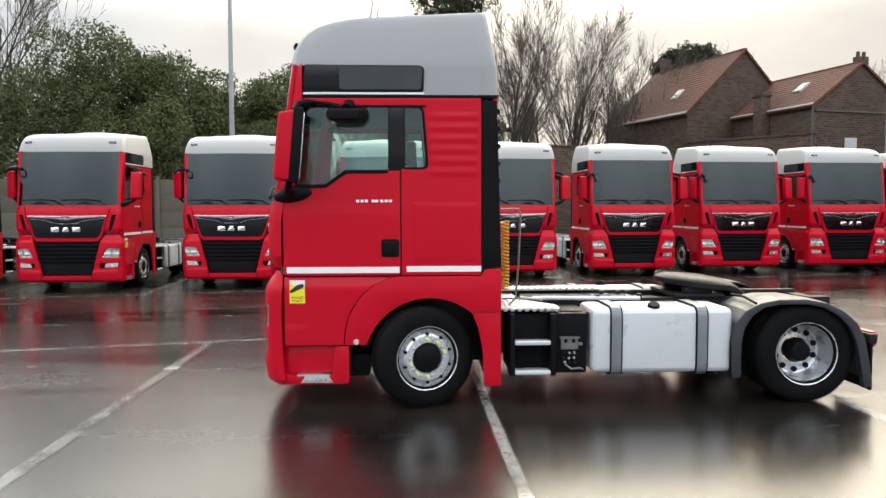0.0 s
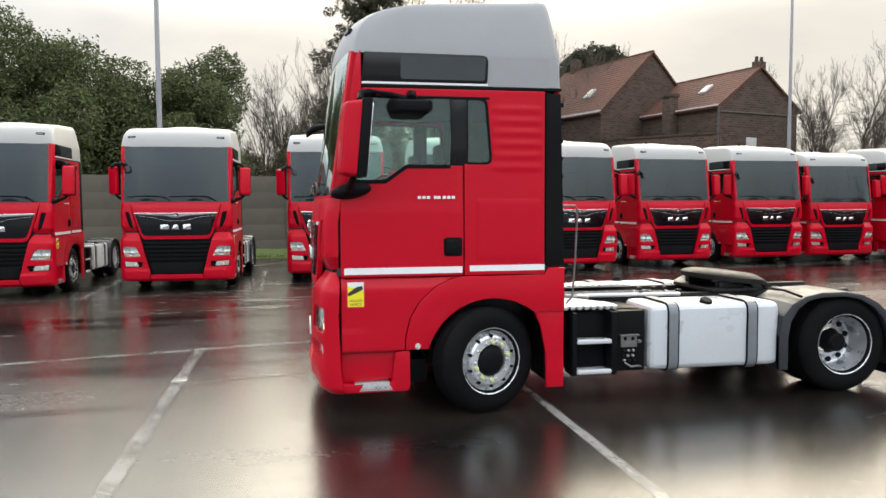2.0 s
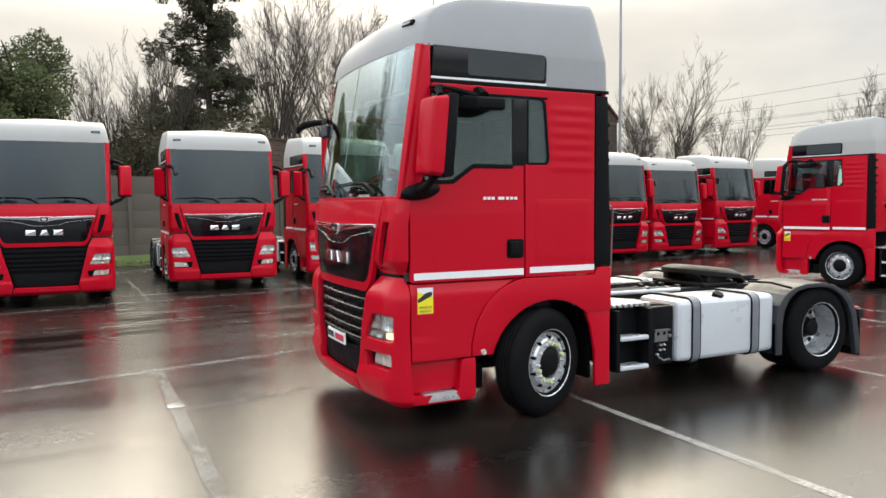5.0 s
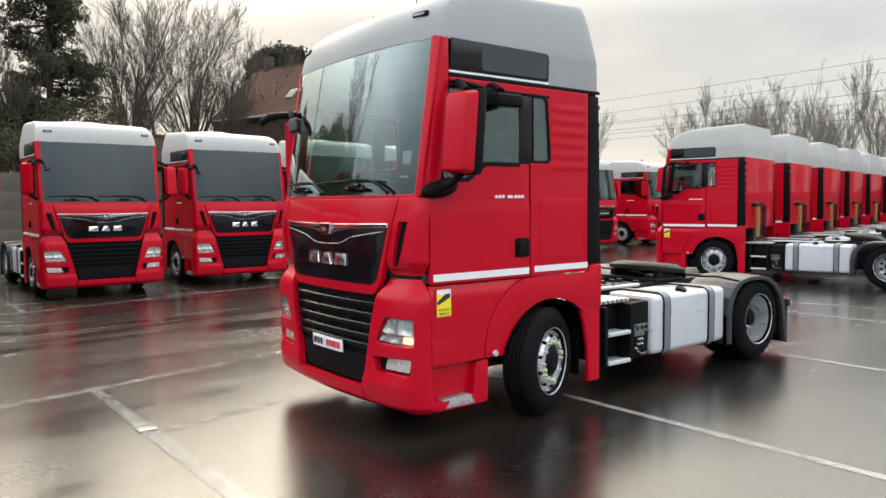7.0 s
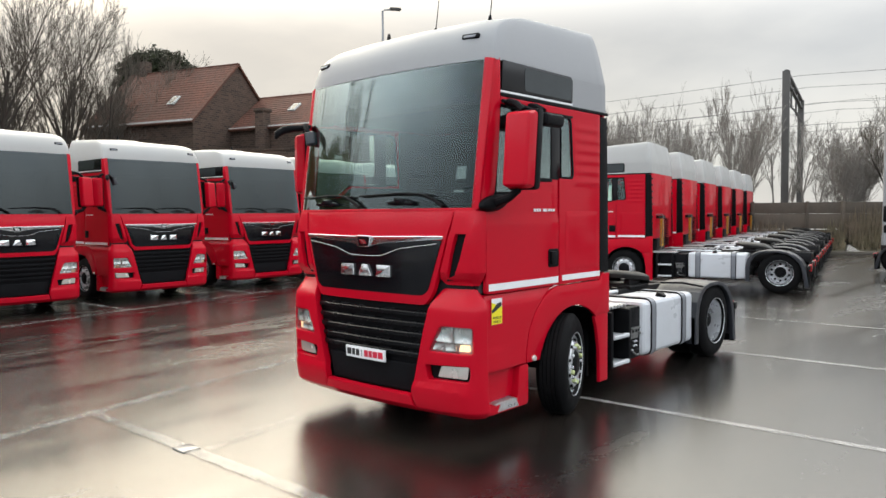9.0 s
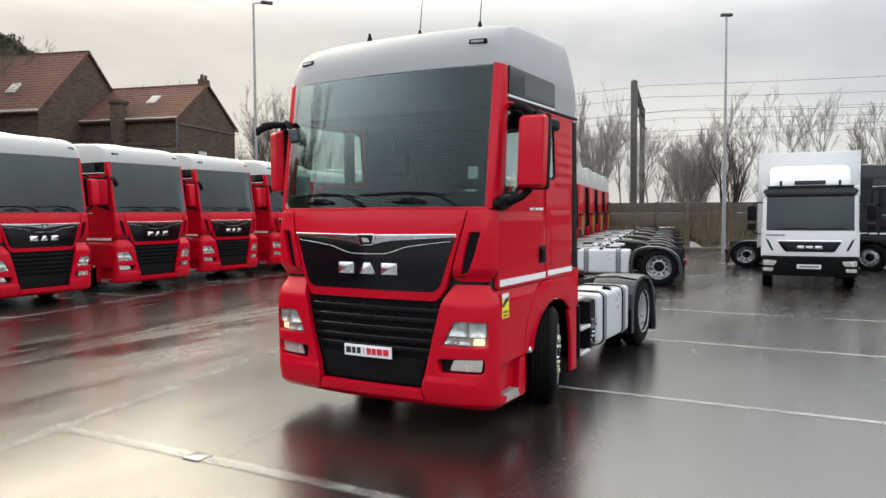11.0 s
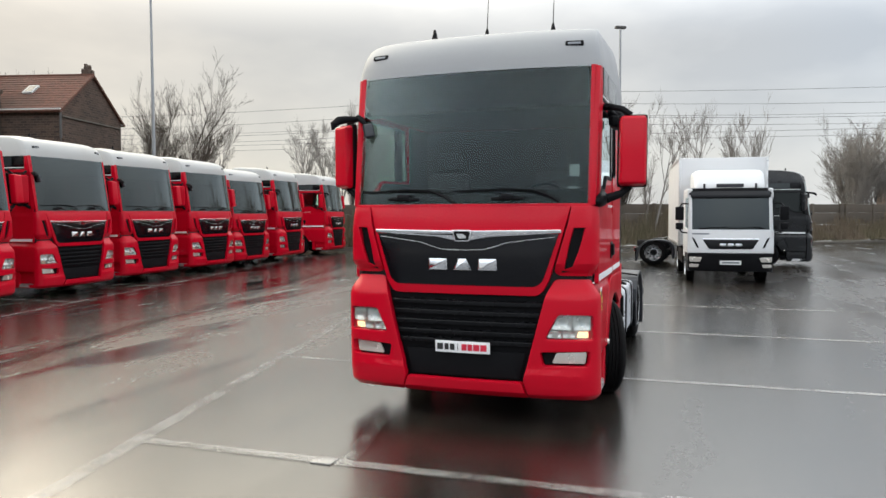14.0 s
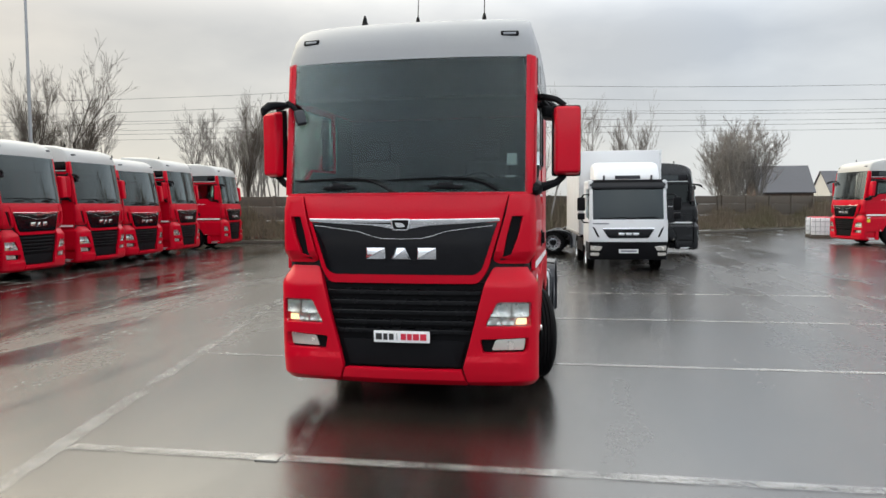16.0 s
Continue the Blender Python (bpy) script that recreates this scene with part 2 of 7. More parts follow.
AMBER = glow_material("lit_amber_lamp", (1.0, 0.66, 0.36), 1.6)
AMBER_OFF = material("amber_lens", (0.7, 0.48, 0.3), 0.2, vary=0.1)
TAIL = material("red_tail_lens", (0.42, 0.01, 0.015), 0.2, vary=0.15)
YELLOW = material("yellow_sticker", (0.85, 0.72, 0.02), 0.45, vary=0.05)
YELLOW_HOSE = material("yellow_hose", (0.55, 0.28, 0.02), 0.4, vary=0.15)
SATIN = material("satin_black_slat", (0.005, 0.005, 0.006), 0.26, vary=0.2, scale=6, spec=0.16)
PRINT = material("black_print", (0.02, 0.02, 0.02), 0.5)
PLATE = material("white_plate", (0.8, 0.8, 0.8), 0.4, vary=0.04)
LABEL = material("pale_glass_label", (0.3, 0.34, 0.34), 0.5)
RED_PRINT = material("red_print", (0.6, 0.02, 0.05), 0.45)
NUT = material("yellow_nut_cap", (0.55, 0.6, 0.28), 0.5, vary=0.15)

# ---- mesh helpers ----


def finish(bm, name, mat, angle=35, smooth=True):
    me = bpy.data.meshes.new(name)
    for f in bm.faces:
        f.smooth = smooth
    bm.to_mesh(me)
    bm.free()
    if smooth:
        me.set_sharp_from_angle(angle=radians(angle))
    me.materials.append(mat)
    return me


def part(name, bm, mat, parent, label="", angle=21):
    ob = new(name, finish(bm, name, mat, angle))
    ob.parent = parent
    if label:
        tagged(ob, label)
    return ob


def thing(name, label, category, group="", kind="", m=None):
    ob = new(name)
    ob.empty_display_size = 0.2
    if m is not None:
        ob.matrix_basis = m
    return tagged(ob, label, category, group, kind)


def solid(name, bm, mat, label, category="", group="", kind="", m=None, angle=35):
    ob = new(name, finish(bm, name, mat, angle))
    if m is not None:
        ob.matrix_basis = m
    return tagged(ob, label, category, group, kind)


def box(bm, x0, x1, y0, y1, z0, z1, bevel=0.0, seg=2, m=None):
    """A bevelled box added to bm."""
    tmp = bmesh.new()
    r = bmesh.ops.create_cube(tmp, size=1)["verts"]
    for v in r:
        v.co = Vector(((x0 + x1) / 2 + v.co.x * (x1 - x0), (y0 + y1) / 2 + v.co.y * (y1 - y0), (z0 + z1) / 2 + v.co.z * (z1 - z0)))
    if bevel:
        bmesh.ops.bevel(tmp, geom=tmp.edges[:], offset=bevel, segments=seg, profile=0.6, affect="EDGES")
    if m is not None:
        tmp.transform(m)
    join(bm, tmp)
    return bm


def join(bm, tmp):
    me = bpy.data.meshes.new("tmp")
    tmp.to_mesh(me)
    tmp.free()
    bm.from_mesh(me)
    bpy.data.meshes.remove(me)


def boxed(*a, **k):
    return box(bmesh.new(), *a, **k)


def tube(bm, pts, r, n=8, cap=True):
    """A round bar along points; r is one radius or one for each point."""
    pts = [Vector(p) for p in pts]
    rs = r if isinstance(r, (list, tuple)) else [r] * len(pts)
    rings, up = [], None
    for i, p in enumerate(pts):
        d = (pts[min(i + 1, len(pts) - 1)] - pts[max(i - 1, 0)]).normalized()
        if up is None or abs(up.dot(d)) > 0.99:
            up = Vector((0, 0, 1)) if abs(d.z) < 0.9 else Vector((1, 0, 0))
        a = d.cross(up).normalized()
        b = d.cross(a)
        up = -b if b.dot(up) < 0 else b
        rings.append([bm.verts.new(p + (a * math.cos(2 * math.pi * k / n) + b * math.sin(2 * math.pi * k / n)) * rs[i]) for k in range(n)])
    for q, w in zip(rings, rings[1:]):
        for k in range(n):
            bm.faces.new((q[k], q[(k + 1) % n], w[(k + 1) % n], w[k]))
    if cap:
        bm.faces.new(rings[0][::-1])
        bm.faces.new(rings[-1])
    bmesh.ops.recalc_face_normals(bm, faces=bm.faces[:])
    return bm


def lathe(bm, prof, n=40, axis="y", m=None):
    """Turn a profile of (radius, along) about an axis."""
    tmp = bmesh.new()
    rings = []
    for r, a in prof:
        ring = []
        for k in range(n):
            c, s = math.cos(2 * math.pi * k / n) * r, math.sin(2 * math.pi * k / n) * r
            ring.append(tmp.verts.new({"y": (c, a, s), "z": (c, s, a), "x": (a, c, s)}[axis]))
        rings.append(ring)
    for q, w in zip(rings, rings[1:]):
        for k in range(n):
            tmp.faces.new((q[k], q[(k + 1) % n], w[(k + 1) % n], w[k]))
    for ring, (r, a) in ((rings[0], prof[0]), (rings[-1], prof[-1])):
        if r < 0.03:
            tmp.faces.new(ring)
    bmesh.ops.recalc_face_normals(tmp, faces=tmp.faces[:])
    if m is not None:
        tmp.transform(m)
    join(bm, tmp)
    return bm


def rounded(poly, r, seg=4):
    """Round the corners of a polygon; r is one radius or one for each corner."""
    out, n = [], len(poly)
    rs = r if isinstance(r, (list, tuple)) else [r] * n
    for i in range(n):
        p, a, b = Vector(poly[i]), Vector(poly[i - 1]), Vector(poly[(i + 1) % n])
        u, v = (a - p), (b - p)
        d = min(rs[i], u.length * 0.45, v.length * 0.45)
        if d < 1e-4:
            out.append(tuple(p))
            continue
        s, e = p + u.normalized() * d, p + v.normalized() * d
        for k in range(seg + 1):
            t = k / seg
            out.append(tuple(s * (1 - t) ** 2 + p * 2 * t * (1 - t) + e * t * t))
    return out


def panel(poly, thick, to3d, holes=(), step=(0.16, 0.3), bevel=0.006, bm=None):
    """A sheet with thickness: a polygon in (u, v), with holes, bent onto a surface by to3d(u, v, w), w = 0 outside."""
    from mathutils.geometry import tessellate_polygon
    tmp = bmesh.new()
    loops = [[Vector((*p, 0)) for p in poly]] + [[Vector((*p, 0)) for p in h] for h in holes]
    vs = [tmp.verts.new(p) for lp in loops for p in lp]
    if holes:
        for tri in tessellate_polygon(loops):
            if len(set(tri)) == 3:
                try:
                    tmp.faces.new([vs[i] for i in tri])
                except ValueError:
                    pass
    else:
        tmp.faces.new(vs)
    bmesh.ops.recalc_face_normals(tmp, faces=tmp.faces[:])
    top = tmp.faces[:]
    if top[0].normal.z < 0:
        bmesh.ops.reverse_faces(tmp, faces=top)
    r = bmesh.ops.extrude_face_region(tmp, geom=top)
    low = [e for e in r["geom"] if isinstance(e, bmesh.types.BMVert)]
    for v in low:
        v.co.z = 0
    keep = set(low)
    for v in tmp.verts:
        if v not in keep:
            v.co.z = -thick
    bmesh.ops.recalc_face_normals(tmp, faces=tmp.faces[:])
    if bevel:
        rim = [e for e in tmp.edges if all(v.co.z == 0 for v in e.verts) and len(e.link_faces) == 2 and sum(abs(f.normal.z) > 0.5 for f in e.link_faces) == 1]
        bmesh.ops.bevel(tmp, geom=rim, offset=bevel, segments=2, profile=0.6, affect="EDGES")
    for ax in (0, 1):
        if not step[ax]:
            continue
        lo, hi = min(v.co[ax] for v in tmp.verts), max(v.co[ax] for v in tmp.verts)
        n = int((hi - lo) / step[ax])
        for k in range(1, n + 1):
            c, no = Vector((0, 0, 0)), Vector((0, 0, 0))
            c[ax], no[ax] = lo + (hi - lo) * k / (n + 1), 1
            bmesh.ops.bisect_plane(tmp, geom=tmp.verts[:] + tmp.edges[:] + tmp.faces[:], plane_co=c, plane_no=no)
    for v in tmp.verts:
        v.co = Vector(to3d(*v.co))
    bmesh.ops.recalc_face_normals(tmp, faces=tmp.faces[:])
    if bm is None:
        return tmp
    join(bm, tmp)
    return bm


def lerp_table(table, z):
    for (a, p), (b, q) in zip(table, table[1:]):
        if z <= b:
            return p + (q - p) * max(0, (z - a)) / (b - a)
    return table[-1][1]


def words(body, size, m, mat, parent, name="lettering", label="", depth=0.002):
    """Raised lettering in the built-in font, as a mesh."""
    cu = bpy.data.curves.new(name, "FONT")
    cu.body, cu.size, cu.extrude, cu.align_x, cu.align_y, cu.resolution_u = body, size, depth, "CENTER", "CENTER", 2
    tmp = bpy.data.objects.new("tmp_text", cu)
    scene.collection.objects.link(tmp)
    me = bpy.data.meshes.new_from_object(tmp.evaluated_get(bpy.context.evaluated_depsgraph_get()))
    bpy.data.objects.remove(tmp)
    me.transform(m)
    me.materials.clear()
    me.materials.append(mat)
    ob = new(name, me)
    ob.parent = parent
    if label:
        tagged(ob, label)
    return ob

# ---- the tractor unit: local frame, front to -x, ground below the front axle at the origin ----
FRONT = [(0.2, -1.585), (0.3, -1.64), (0.45, -1.665), (0.95, -1.68), (1.3, -1.665), (1.8, -1.665), (2.04, -1.63), (3.33, -1.44), (3.5, -1.38)]
HALF = 1.235


def front_at(y, z, w=0.0):
    """The curved face of the cab: a point w metres outside it."""
    a = abs(y)
    return (lerp_table(FRONT, z) + 0.07 * a * a + 0.032 * (a / 1.2) ** 8 - w, y, z)


def wrapped(u, z, w=0.0):
    """The cab's face in width u along the sheet: beyond 1.105 m it bends round the corner and runs back along the side."""
    a, sg = abs(u), (1 if u >= 0 else -1)
    edge, r, lead = 1.105, 0.152, 0.153
    base = lerp_table(FRONT, z)
    if a <= edge:
        return (base + 0.07 * a * a - w, u, z)
    cx, cy = base + 0.07 * edge * edge + r * math.cos(lead), edge - r * math.sin(lead)
    t = lead + (a - edge) / r
    if t <= math.pi / 2:
        return (cx - (r + w) * math.cos(t), sg * (cy + (r + w) * math.sin(t)), z)
    return (cx + (t - math.pi / 2) * r, sg * (cy + r + w), z)


def ease(v, a, b):
    t = min(1, max(0, (v - a) / (b - a)))
    return t * t * (3 - 2 * t)


def bumper_at(u, z, w=0.0):
    """Bumper skin: leans back at the top, steps out in a ledge under the fog lamps, tucks in at the bottom edge."""
    out = 0.034 - 0.1 * ease(z, 1.16, 1.37) ** 1.2 + 0.017 * ease(-z, -0.53, -0.485) * (1 - ease(abs(u), 1.08, 1.25)) - 0.045 * ease(-z, -0.3, -0.22)
    return wrapped(u, z, w + out)


def corner_at(u, z, w=0.0):
    return wrapped(u, z, w - 0.06 * ease(-z, -1.5, -1.385) + 0.012 * ease(abs(u), 1.12, 1.2) * ease(-z, -2.0, -1.9))


def side_at(s):
    def f(x, z, w=0.0):
        d = max(0, -1.38 - x)
        return (x, s * (HALF - 2.6 * d * d + w), z)
    return f


def mirrored(poly):
    return [(-u, v) for u, v in poly][::-1]


def arc(cx, cz, r, a0, a1, n):
    return [(cx + r * math.cos(radians(a0 + (a1 - a0) * k / n)), cz + r * math.sin(radians(a0 + (a1 - a0) * k / n))) for k in range(n + 1)]


def roof_mesh():
    """High roof: rings that step in towards the crown, higher at the back."""
    bm = bmesh.new()

    def ring(front, half, back, z_of, corner):
        pts = []
        ys = [half * math.sin(radians(a)) for a in np.linspace(-90, 90, 25)]
        for y in ys:
            q = abs(y) / half
            pts.append((front + 0.07 * y * y + 0.032 * q ** 8 + corner * (1 - math.sqrt(max(0, 1 - q ** 5))), y))
        xs = np.linspace(pts[-1][0], back, 12)[1:-1]
        r = 0.06
        right = [(x, half) for x in xs] + [(back - r, half), (back - r * 0.3, half - r * 0.3), (back, half - r)]
        rear = [(back, y) for y in np.linspace(half - r, -half + r, 8)[1:-1]]
        left = [(x, -y) for x, y in right[::-1]]
        return [bm.verts.new((x, y, z_of(x, y))) for x, y in pts + right + rear + left]

    def crown(x):
        return 3.85 + 0.05 * max(x, -0.9)

    rings = [ring(-1.1, HALF, 0.665, lambda x, y: 3.05, 0.05), ring(-1.1, HALF, 0.655, lambda x, y: 3.322, 0.05), ring(-1.438, HALF, 0.655, lambda x, y: 3.328, 0.03)]
    for k in range(1, 10):
        s = k / 9 * math.pi / 2
        i, h = 1 - math.cos(s) ** 0.9, math.sin(s) ** 0.9
        rings.append(ring(-1.438 + 0.05 * h + 0.82 * i ** 1.45, HALF - 0.07 * h - 0.05 * i - 0.06 * i ** 4, 0.655 - 0.1 * h, lambda x, y, h=h: 3.33 + (crown(x) - 3.33) * h, 0.03 + 0.03 * h + 0.04 * i))
    for k in (0.75, 0.45, 0.2):
        rings.append([bm.verts.new((-0.15 + (v.co.x + 0.15) * k, v.co.y * k, v.co.z + 0.045 * (1 - k * k) ** 0.8)) for v in rings[11]])
    for q, w in zip(rings, rings[1:]):
        n = len(q)
        for k in range(n):
            bm.faces.new((q[k], q[(k + 1) % n], w[(k + 1) % n], w[k]))
    bm.faces.new(rings[-1])
    bm.faces.new(rings[0][::-1])
    bmesh.ops.recalc_face_normals(bm, faces=bm.faces[:])
    return bm


def tyre_mesh(width, radius=0.503, n_round=48):
    """Tyre about the y axis, outer face at y = -width / 2, with shoulder grooves and tread ribs."""
    h = width / 2
    prof = [(0.285, -h + 0.035), (0.30, -h + 0.012), (0.34, -h + 0.004), (0.39, -h), (0.43, -h + 0.006), (0.458, -h + 0.018), (0.478, -h + 0.032), (radius - 0.002, -h + 0.055)]
    ribs = []
    n = 5
    for k in range(n):
        a, b = -h + 0.055 + (width - 0.11) * k / n, -h + 0.055 + (width - 0.11) * (k + 1) / n
        ribs += [(radius, a + 0.006), (radius, b - 0.006), (radius - 0.014, b - 0.004), (radius - 0.014, b + 0.002)]
    prof += ribs[:-2] + [(r, -a) for r, a in prof[::-1]]
    return lathe(bmesh.new(), prof, n_round)


def wheel(parent, x, y, s, steer=0.0, dual=False, caps=False, fine=False):
    """One wheel end: tyre or tyre pair, dished rim with hand holes, hub and nuts."""
    # built for the side y < 0 about the origin, then turned round for the other side
    m = pose(x, s * abs(y), 0.5, 0, 0, steer + (0 if s < 0 else 180))
    tyres = [0.0, 0.32] if dual else [0.0]
    first = None
    for k, off in enumerate(tyres):
        bm = tyre_mesh(0.3, n_round=(64 if fine else 36) if k == 0 else 28)
        bm.transform(Matrix.Translation((0, off, 0)))
        bm.transform(m)
        ty = part("tyre", bm, RUBBER, parent, "black worn rubber tyre", 40)
        first = first or ty
    bm = bmesh.new()
    if dual:
        prof = [(0.296, -0.145), (0.305, -0.15), (0.3, -0.128), (0.282, -0.12), (0.276, -0.06), (0.266, 0.0), (0.26, 0.07), (0.245, 0.115), (0.225, 0.125), (0.17, 0.105), (0.135, 0.1), (0.13, 0.12)]
        lathe(bm, prof, 40)
    else:
        prof = [(0.296, -0.145), (0.305, -0.15), (0.3, -0.132), (0.282, -0.124), (0.274, -0.09), (0.262, -0.075), (0.25, -0.088), (0.232, -0.128), (0.212, -0.142), (0.15, -0.146), (0.14, -0.12)]
        lathe(bm, prof, 40)
    bm.transform(Matrix.Diagonal((1.035, 1, 1.035, 1)))
    bm.transform(m)
    rim = part("rim", bm, RIM, parent, "silver steel wheel rim with hand holes", 30)
    bm = bmesh.new()
    yy, rr, hr = (0.112, 0.205, 0.03) if dual else (-0.128, 0.238, 0.016)
    for k in range(10):
        a = 2 * math.pi * (k + 0.5) / 10
        lathe(bm, [(0.001, yy - 0.02), (hr, yy - 0.02), (hr * 0.9, yy + 0.03), (0.001, yy + 0.03)], 10, "y", Matrix.Translation((rr * math.cos(a), 0, rr * math.sin(a))))
    bm.transform(m)
    tagged(part("hole_ring", bm, PLASTIC, rim), "dark oval openings round the rim", kind="stuff")
    bm = bmesh.new()
    if dual:
        lathe(bm, [(0.001, -0.05), (0.075, -0.048), (0.098, -0.03), (0.105, 0.03), (0.13, 0.08), (0.001, 0.08)], 28)
    else:
        lathe(bm, [(0.001, -0.165), (0.09, -0.165), (0.122, -0.15), (0.14, -0.135), (0.142, -0.1), (0.001, -0.1)], 28)
    bm.transform(m)
    part("hub", bm, PLASTIC, rim, "black greasy wheel hub", 30)
    yn = 0.075 if dual else -0.168
    bm = bmesh.new()
    for k in range(10):
        a = 2 * math.pi * k / 10
        lathe(bm, [(0.001, yn), (0.012, yn), (0.016, yn + 0.006), (0.018, yn + 0.035), (0.001, yn + 0.035)], 6, "y", Matrix.Translation((0.18 * math.cos(a), 0, 0.18 * math.sin(a))))
        if fine:
            bm.transform(m)
            part("wheel_nut", bm, RIM, rim)
            bm = bmesh.new()
    if fine:
        bm.free()
    else:
        bm.transform(m)
        tagged(part("nut_ring", bm, RIM, rim), "steel wheel nuts", kind="stuff")
    if caps:
        for k in (0, 1, 2, 5, 6, 7):
            a = 2 * math.pi * k / 10 + 0.3
            bm = lathe(bmesh.new(), [(0.001, yn - 0.004), (0.016, yn - 0.004), (0.021, yn), (0.024, yn + 0.035), (0.001, yn + 0.035)], 10, "y", Matrix.Translation((0.18 * math.cos(a), 0, 0.18 * math.sin(a))))
            bm.transform(m)
            part("nut_cap", bm, NUT, rim, "pale yellow-green wheel nut cap")


def mirror_set(parent, s, body):
    """Red-capped main mirror on black arms, and a small housing above the side window."""
    # the passenger mirror stands nearer to the cab
    m = Matrix.Diagonal((1, s, 1, 1)) if s < 0 else Matrix.Translation((0.03, -0.13, 0.02))
    # each head is turned towards the driver; the passenger's is slimmer
    head = Matrix.Translation((-1.34, 1.52, 0)) @ Matrix.Rotation(radians(-8 if s < 0 else -30), 4, "Z") @ Matrix.Diagonal((1, 1, 1, 1) if s < 0 else (0.6, 0.94, 1, 1)) @ Matrix.Translation((1.34, -1.52, 0))
    if s < 0:
        # leans back with the pillar
        lean = Matrix.Identity(4)
        lean[0][2], lean[0][3] = 0.09, 0.05 - 0.09 * 2.5
        m = m @ lean
    bm = boxed(-1.47, -1.30, 1.395, 1.645, 2.21, 2.86, bevel=0.05, seg=3)
    for v in bm.verts:
        if v.co.x < -1.4:
            v.co.z = 2.53 + (v.co.z - 2.53) * 0.96
            v.co.y = 1.52 + (v.co.y - 1.52) * 0.94
    bm.transform(m @ head)
    bmesh.ops.recalc_face_normals(bm, faces=bm.faces[:])
    cap = part("mirror_cap", bm, body, parent)
    bm = boxed(-1.335, -1.235, 1.385, 1.655, 2.2, 2.875, bevel=0.03)
    bm.transform(m @ head)
    bmesh.ops.recalc_face_normals(bm, faces=bm.faces[:])
    back = part("mirror_housing", bm, PLASTIC, cap, "black plastic mirror housing")
    bm = boxed(-1.236, -1.23, 1.41, 1.63, 2.24, 2.83, bevel=0.002)
    bm.transform(m @ head)
    part("mirror_glass", bm, CHROME, cap, "mirror glass")
    bm = tube(bmesh.new(), [(-1.18, 1.2, 2.97), (-1.26, 1.3, 2.965), (-1.32, 1.42, 2.93), (-1.33, 1.5, 2.87)], [0.035, 0.034, 0.03, 0.028], 10)
    bm.transform(m)
    bmesh.ops.recalc_face_normals(bm, faces=bm.faces[:])
    part("upper_arm", bm, PLASTIC, cap, "black plastic mirror arm")
    bm = tube(bmesh.new(), [(-1.34, 1.2, 2.08), (-1.36, 1.3, 2.1), (-1.35, 1.42, 2.14), (-1.33, 1.5, 2.21)], [0.05, 0.045, 0.035, 0.03], 10)
    pod = bmesh.new()
    bmesh.ops.create_uvsphere(pod, u_segments=20, v_segments=10, radius=1)
    pod.transform(pose(-1.33, 1.235, 2.095, 0, -8, 0) @ Matrix.Diagonal((0.185, 0.075, 0.072, 1)))
    join(bm, pod)
    bm.transform(m)
    bmesh.ops.recalc_face_normals(bm, faces=bm.faces[:])
    part("lower_arm", bm, PLASTIC, cap, "black plastic mirror arm")


def pod_mirror(parent, s):
    m = Matrix.Diagonal((1, s, 1, 1))
    bm = boxed(-0.98, -0.58, 1.26, 1.53, 2.8, 2.915, bevel=0.045, seg=3)
    for v in bm.verts:
        if v.co.y > 1.4:
            v.co.x = -0.8 + (v.co.x + 0.8) * 0.72
            v.co.z -= 0.03
    tube(bm, [(-0.76, 1.22, 2.96), (-0.77, 1.3, 2.95), (-0.78, 1.38, 2.9)], [0.05, 0.045, 0.05], 8)
    bm.transform(m)
    bmesh.ops.recalc_face_normals(bm, faces=bm.faces[:])
    mir = part("kerb_mirror", bm, PLASTIC, parent, "black kerb mirror above the door window")
    bm = tube(bmesh.new(), [(-1.24, 1.28, 2.97), (-1.1, 1.275, 2.975), (-0.95, 1.28, 2.955), (-0.82, 1.32, 2.91)], [0.016, 0.017, 0.02, 0.03], 8)
    bm.transform(m)
    bmesh.ops.recalc_face_normals(bm, faces=bm.faces[:])
    part("mirror_bracket", bm, PLASTIC, mir, "black bracket along the window top")


def front_mirror(parent, s):
    """Arm that reaches forward from the windscreen's upper corner with a small convex mirror."""
    m = Matrix.Diagonal((1, s, 1, 1))
    bm = tube(bmesh.new(), [(-1.36, 1.17, 2.94), (-1.44, 1.22, 2.925), (-1.54, 1.275, 2.915), (-1.62, 1.315, 2.895), (-1.68, 1.34, 2.85), (-1.7, 1.345, 2.8)], [0.02, 0.032, 0.038, 0.043, 0.038, 0.012], 12)
    tube(bm, [(-1.42, 1.2, 2.95), (-1.45, 1.14, 2.91), (-1.46, 1.09, 2.86)], [0.03, 0.028, 0.022], 8)
    bm.transform(m)
    bmesh.ops.recalc_face_normals(bm, faces=bm.faces[:])
    arm = part("front_mirror", bm, PLASTIC, parent, "black angled mirror arm at the windscreen corner")
    bm = boxed(-0.035, 0.035, -0.055, 0.055, -0.075, 0.075, bevel=0.034, seg=3, m=pose(-1.46, 1.06, 2.8, -12, 10, 25))
    bm.transform(m)
    bmesh.ops.recalc_face_normals(bm, faces=bm.faces[:])
    part("mirror_head", bm, GREY_PLASTIC, arm, "small dark convex mirror head")


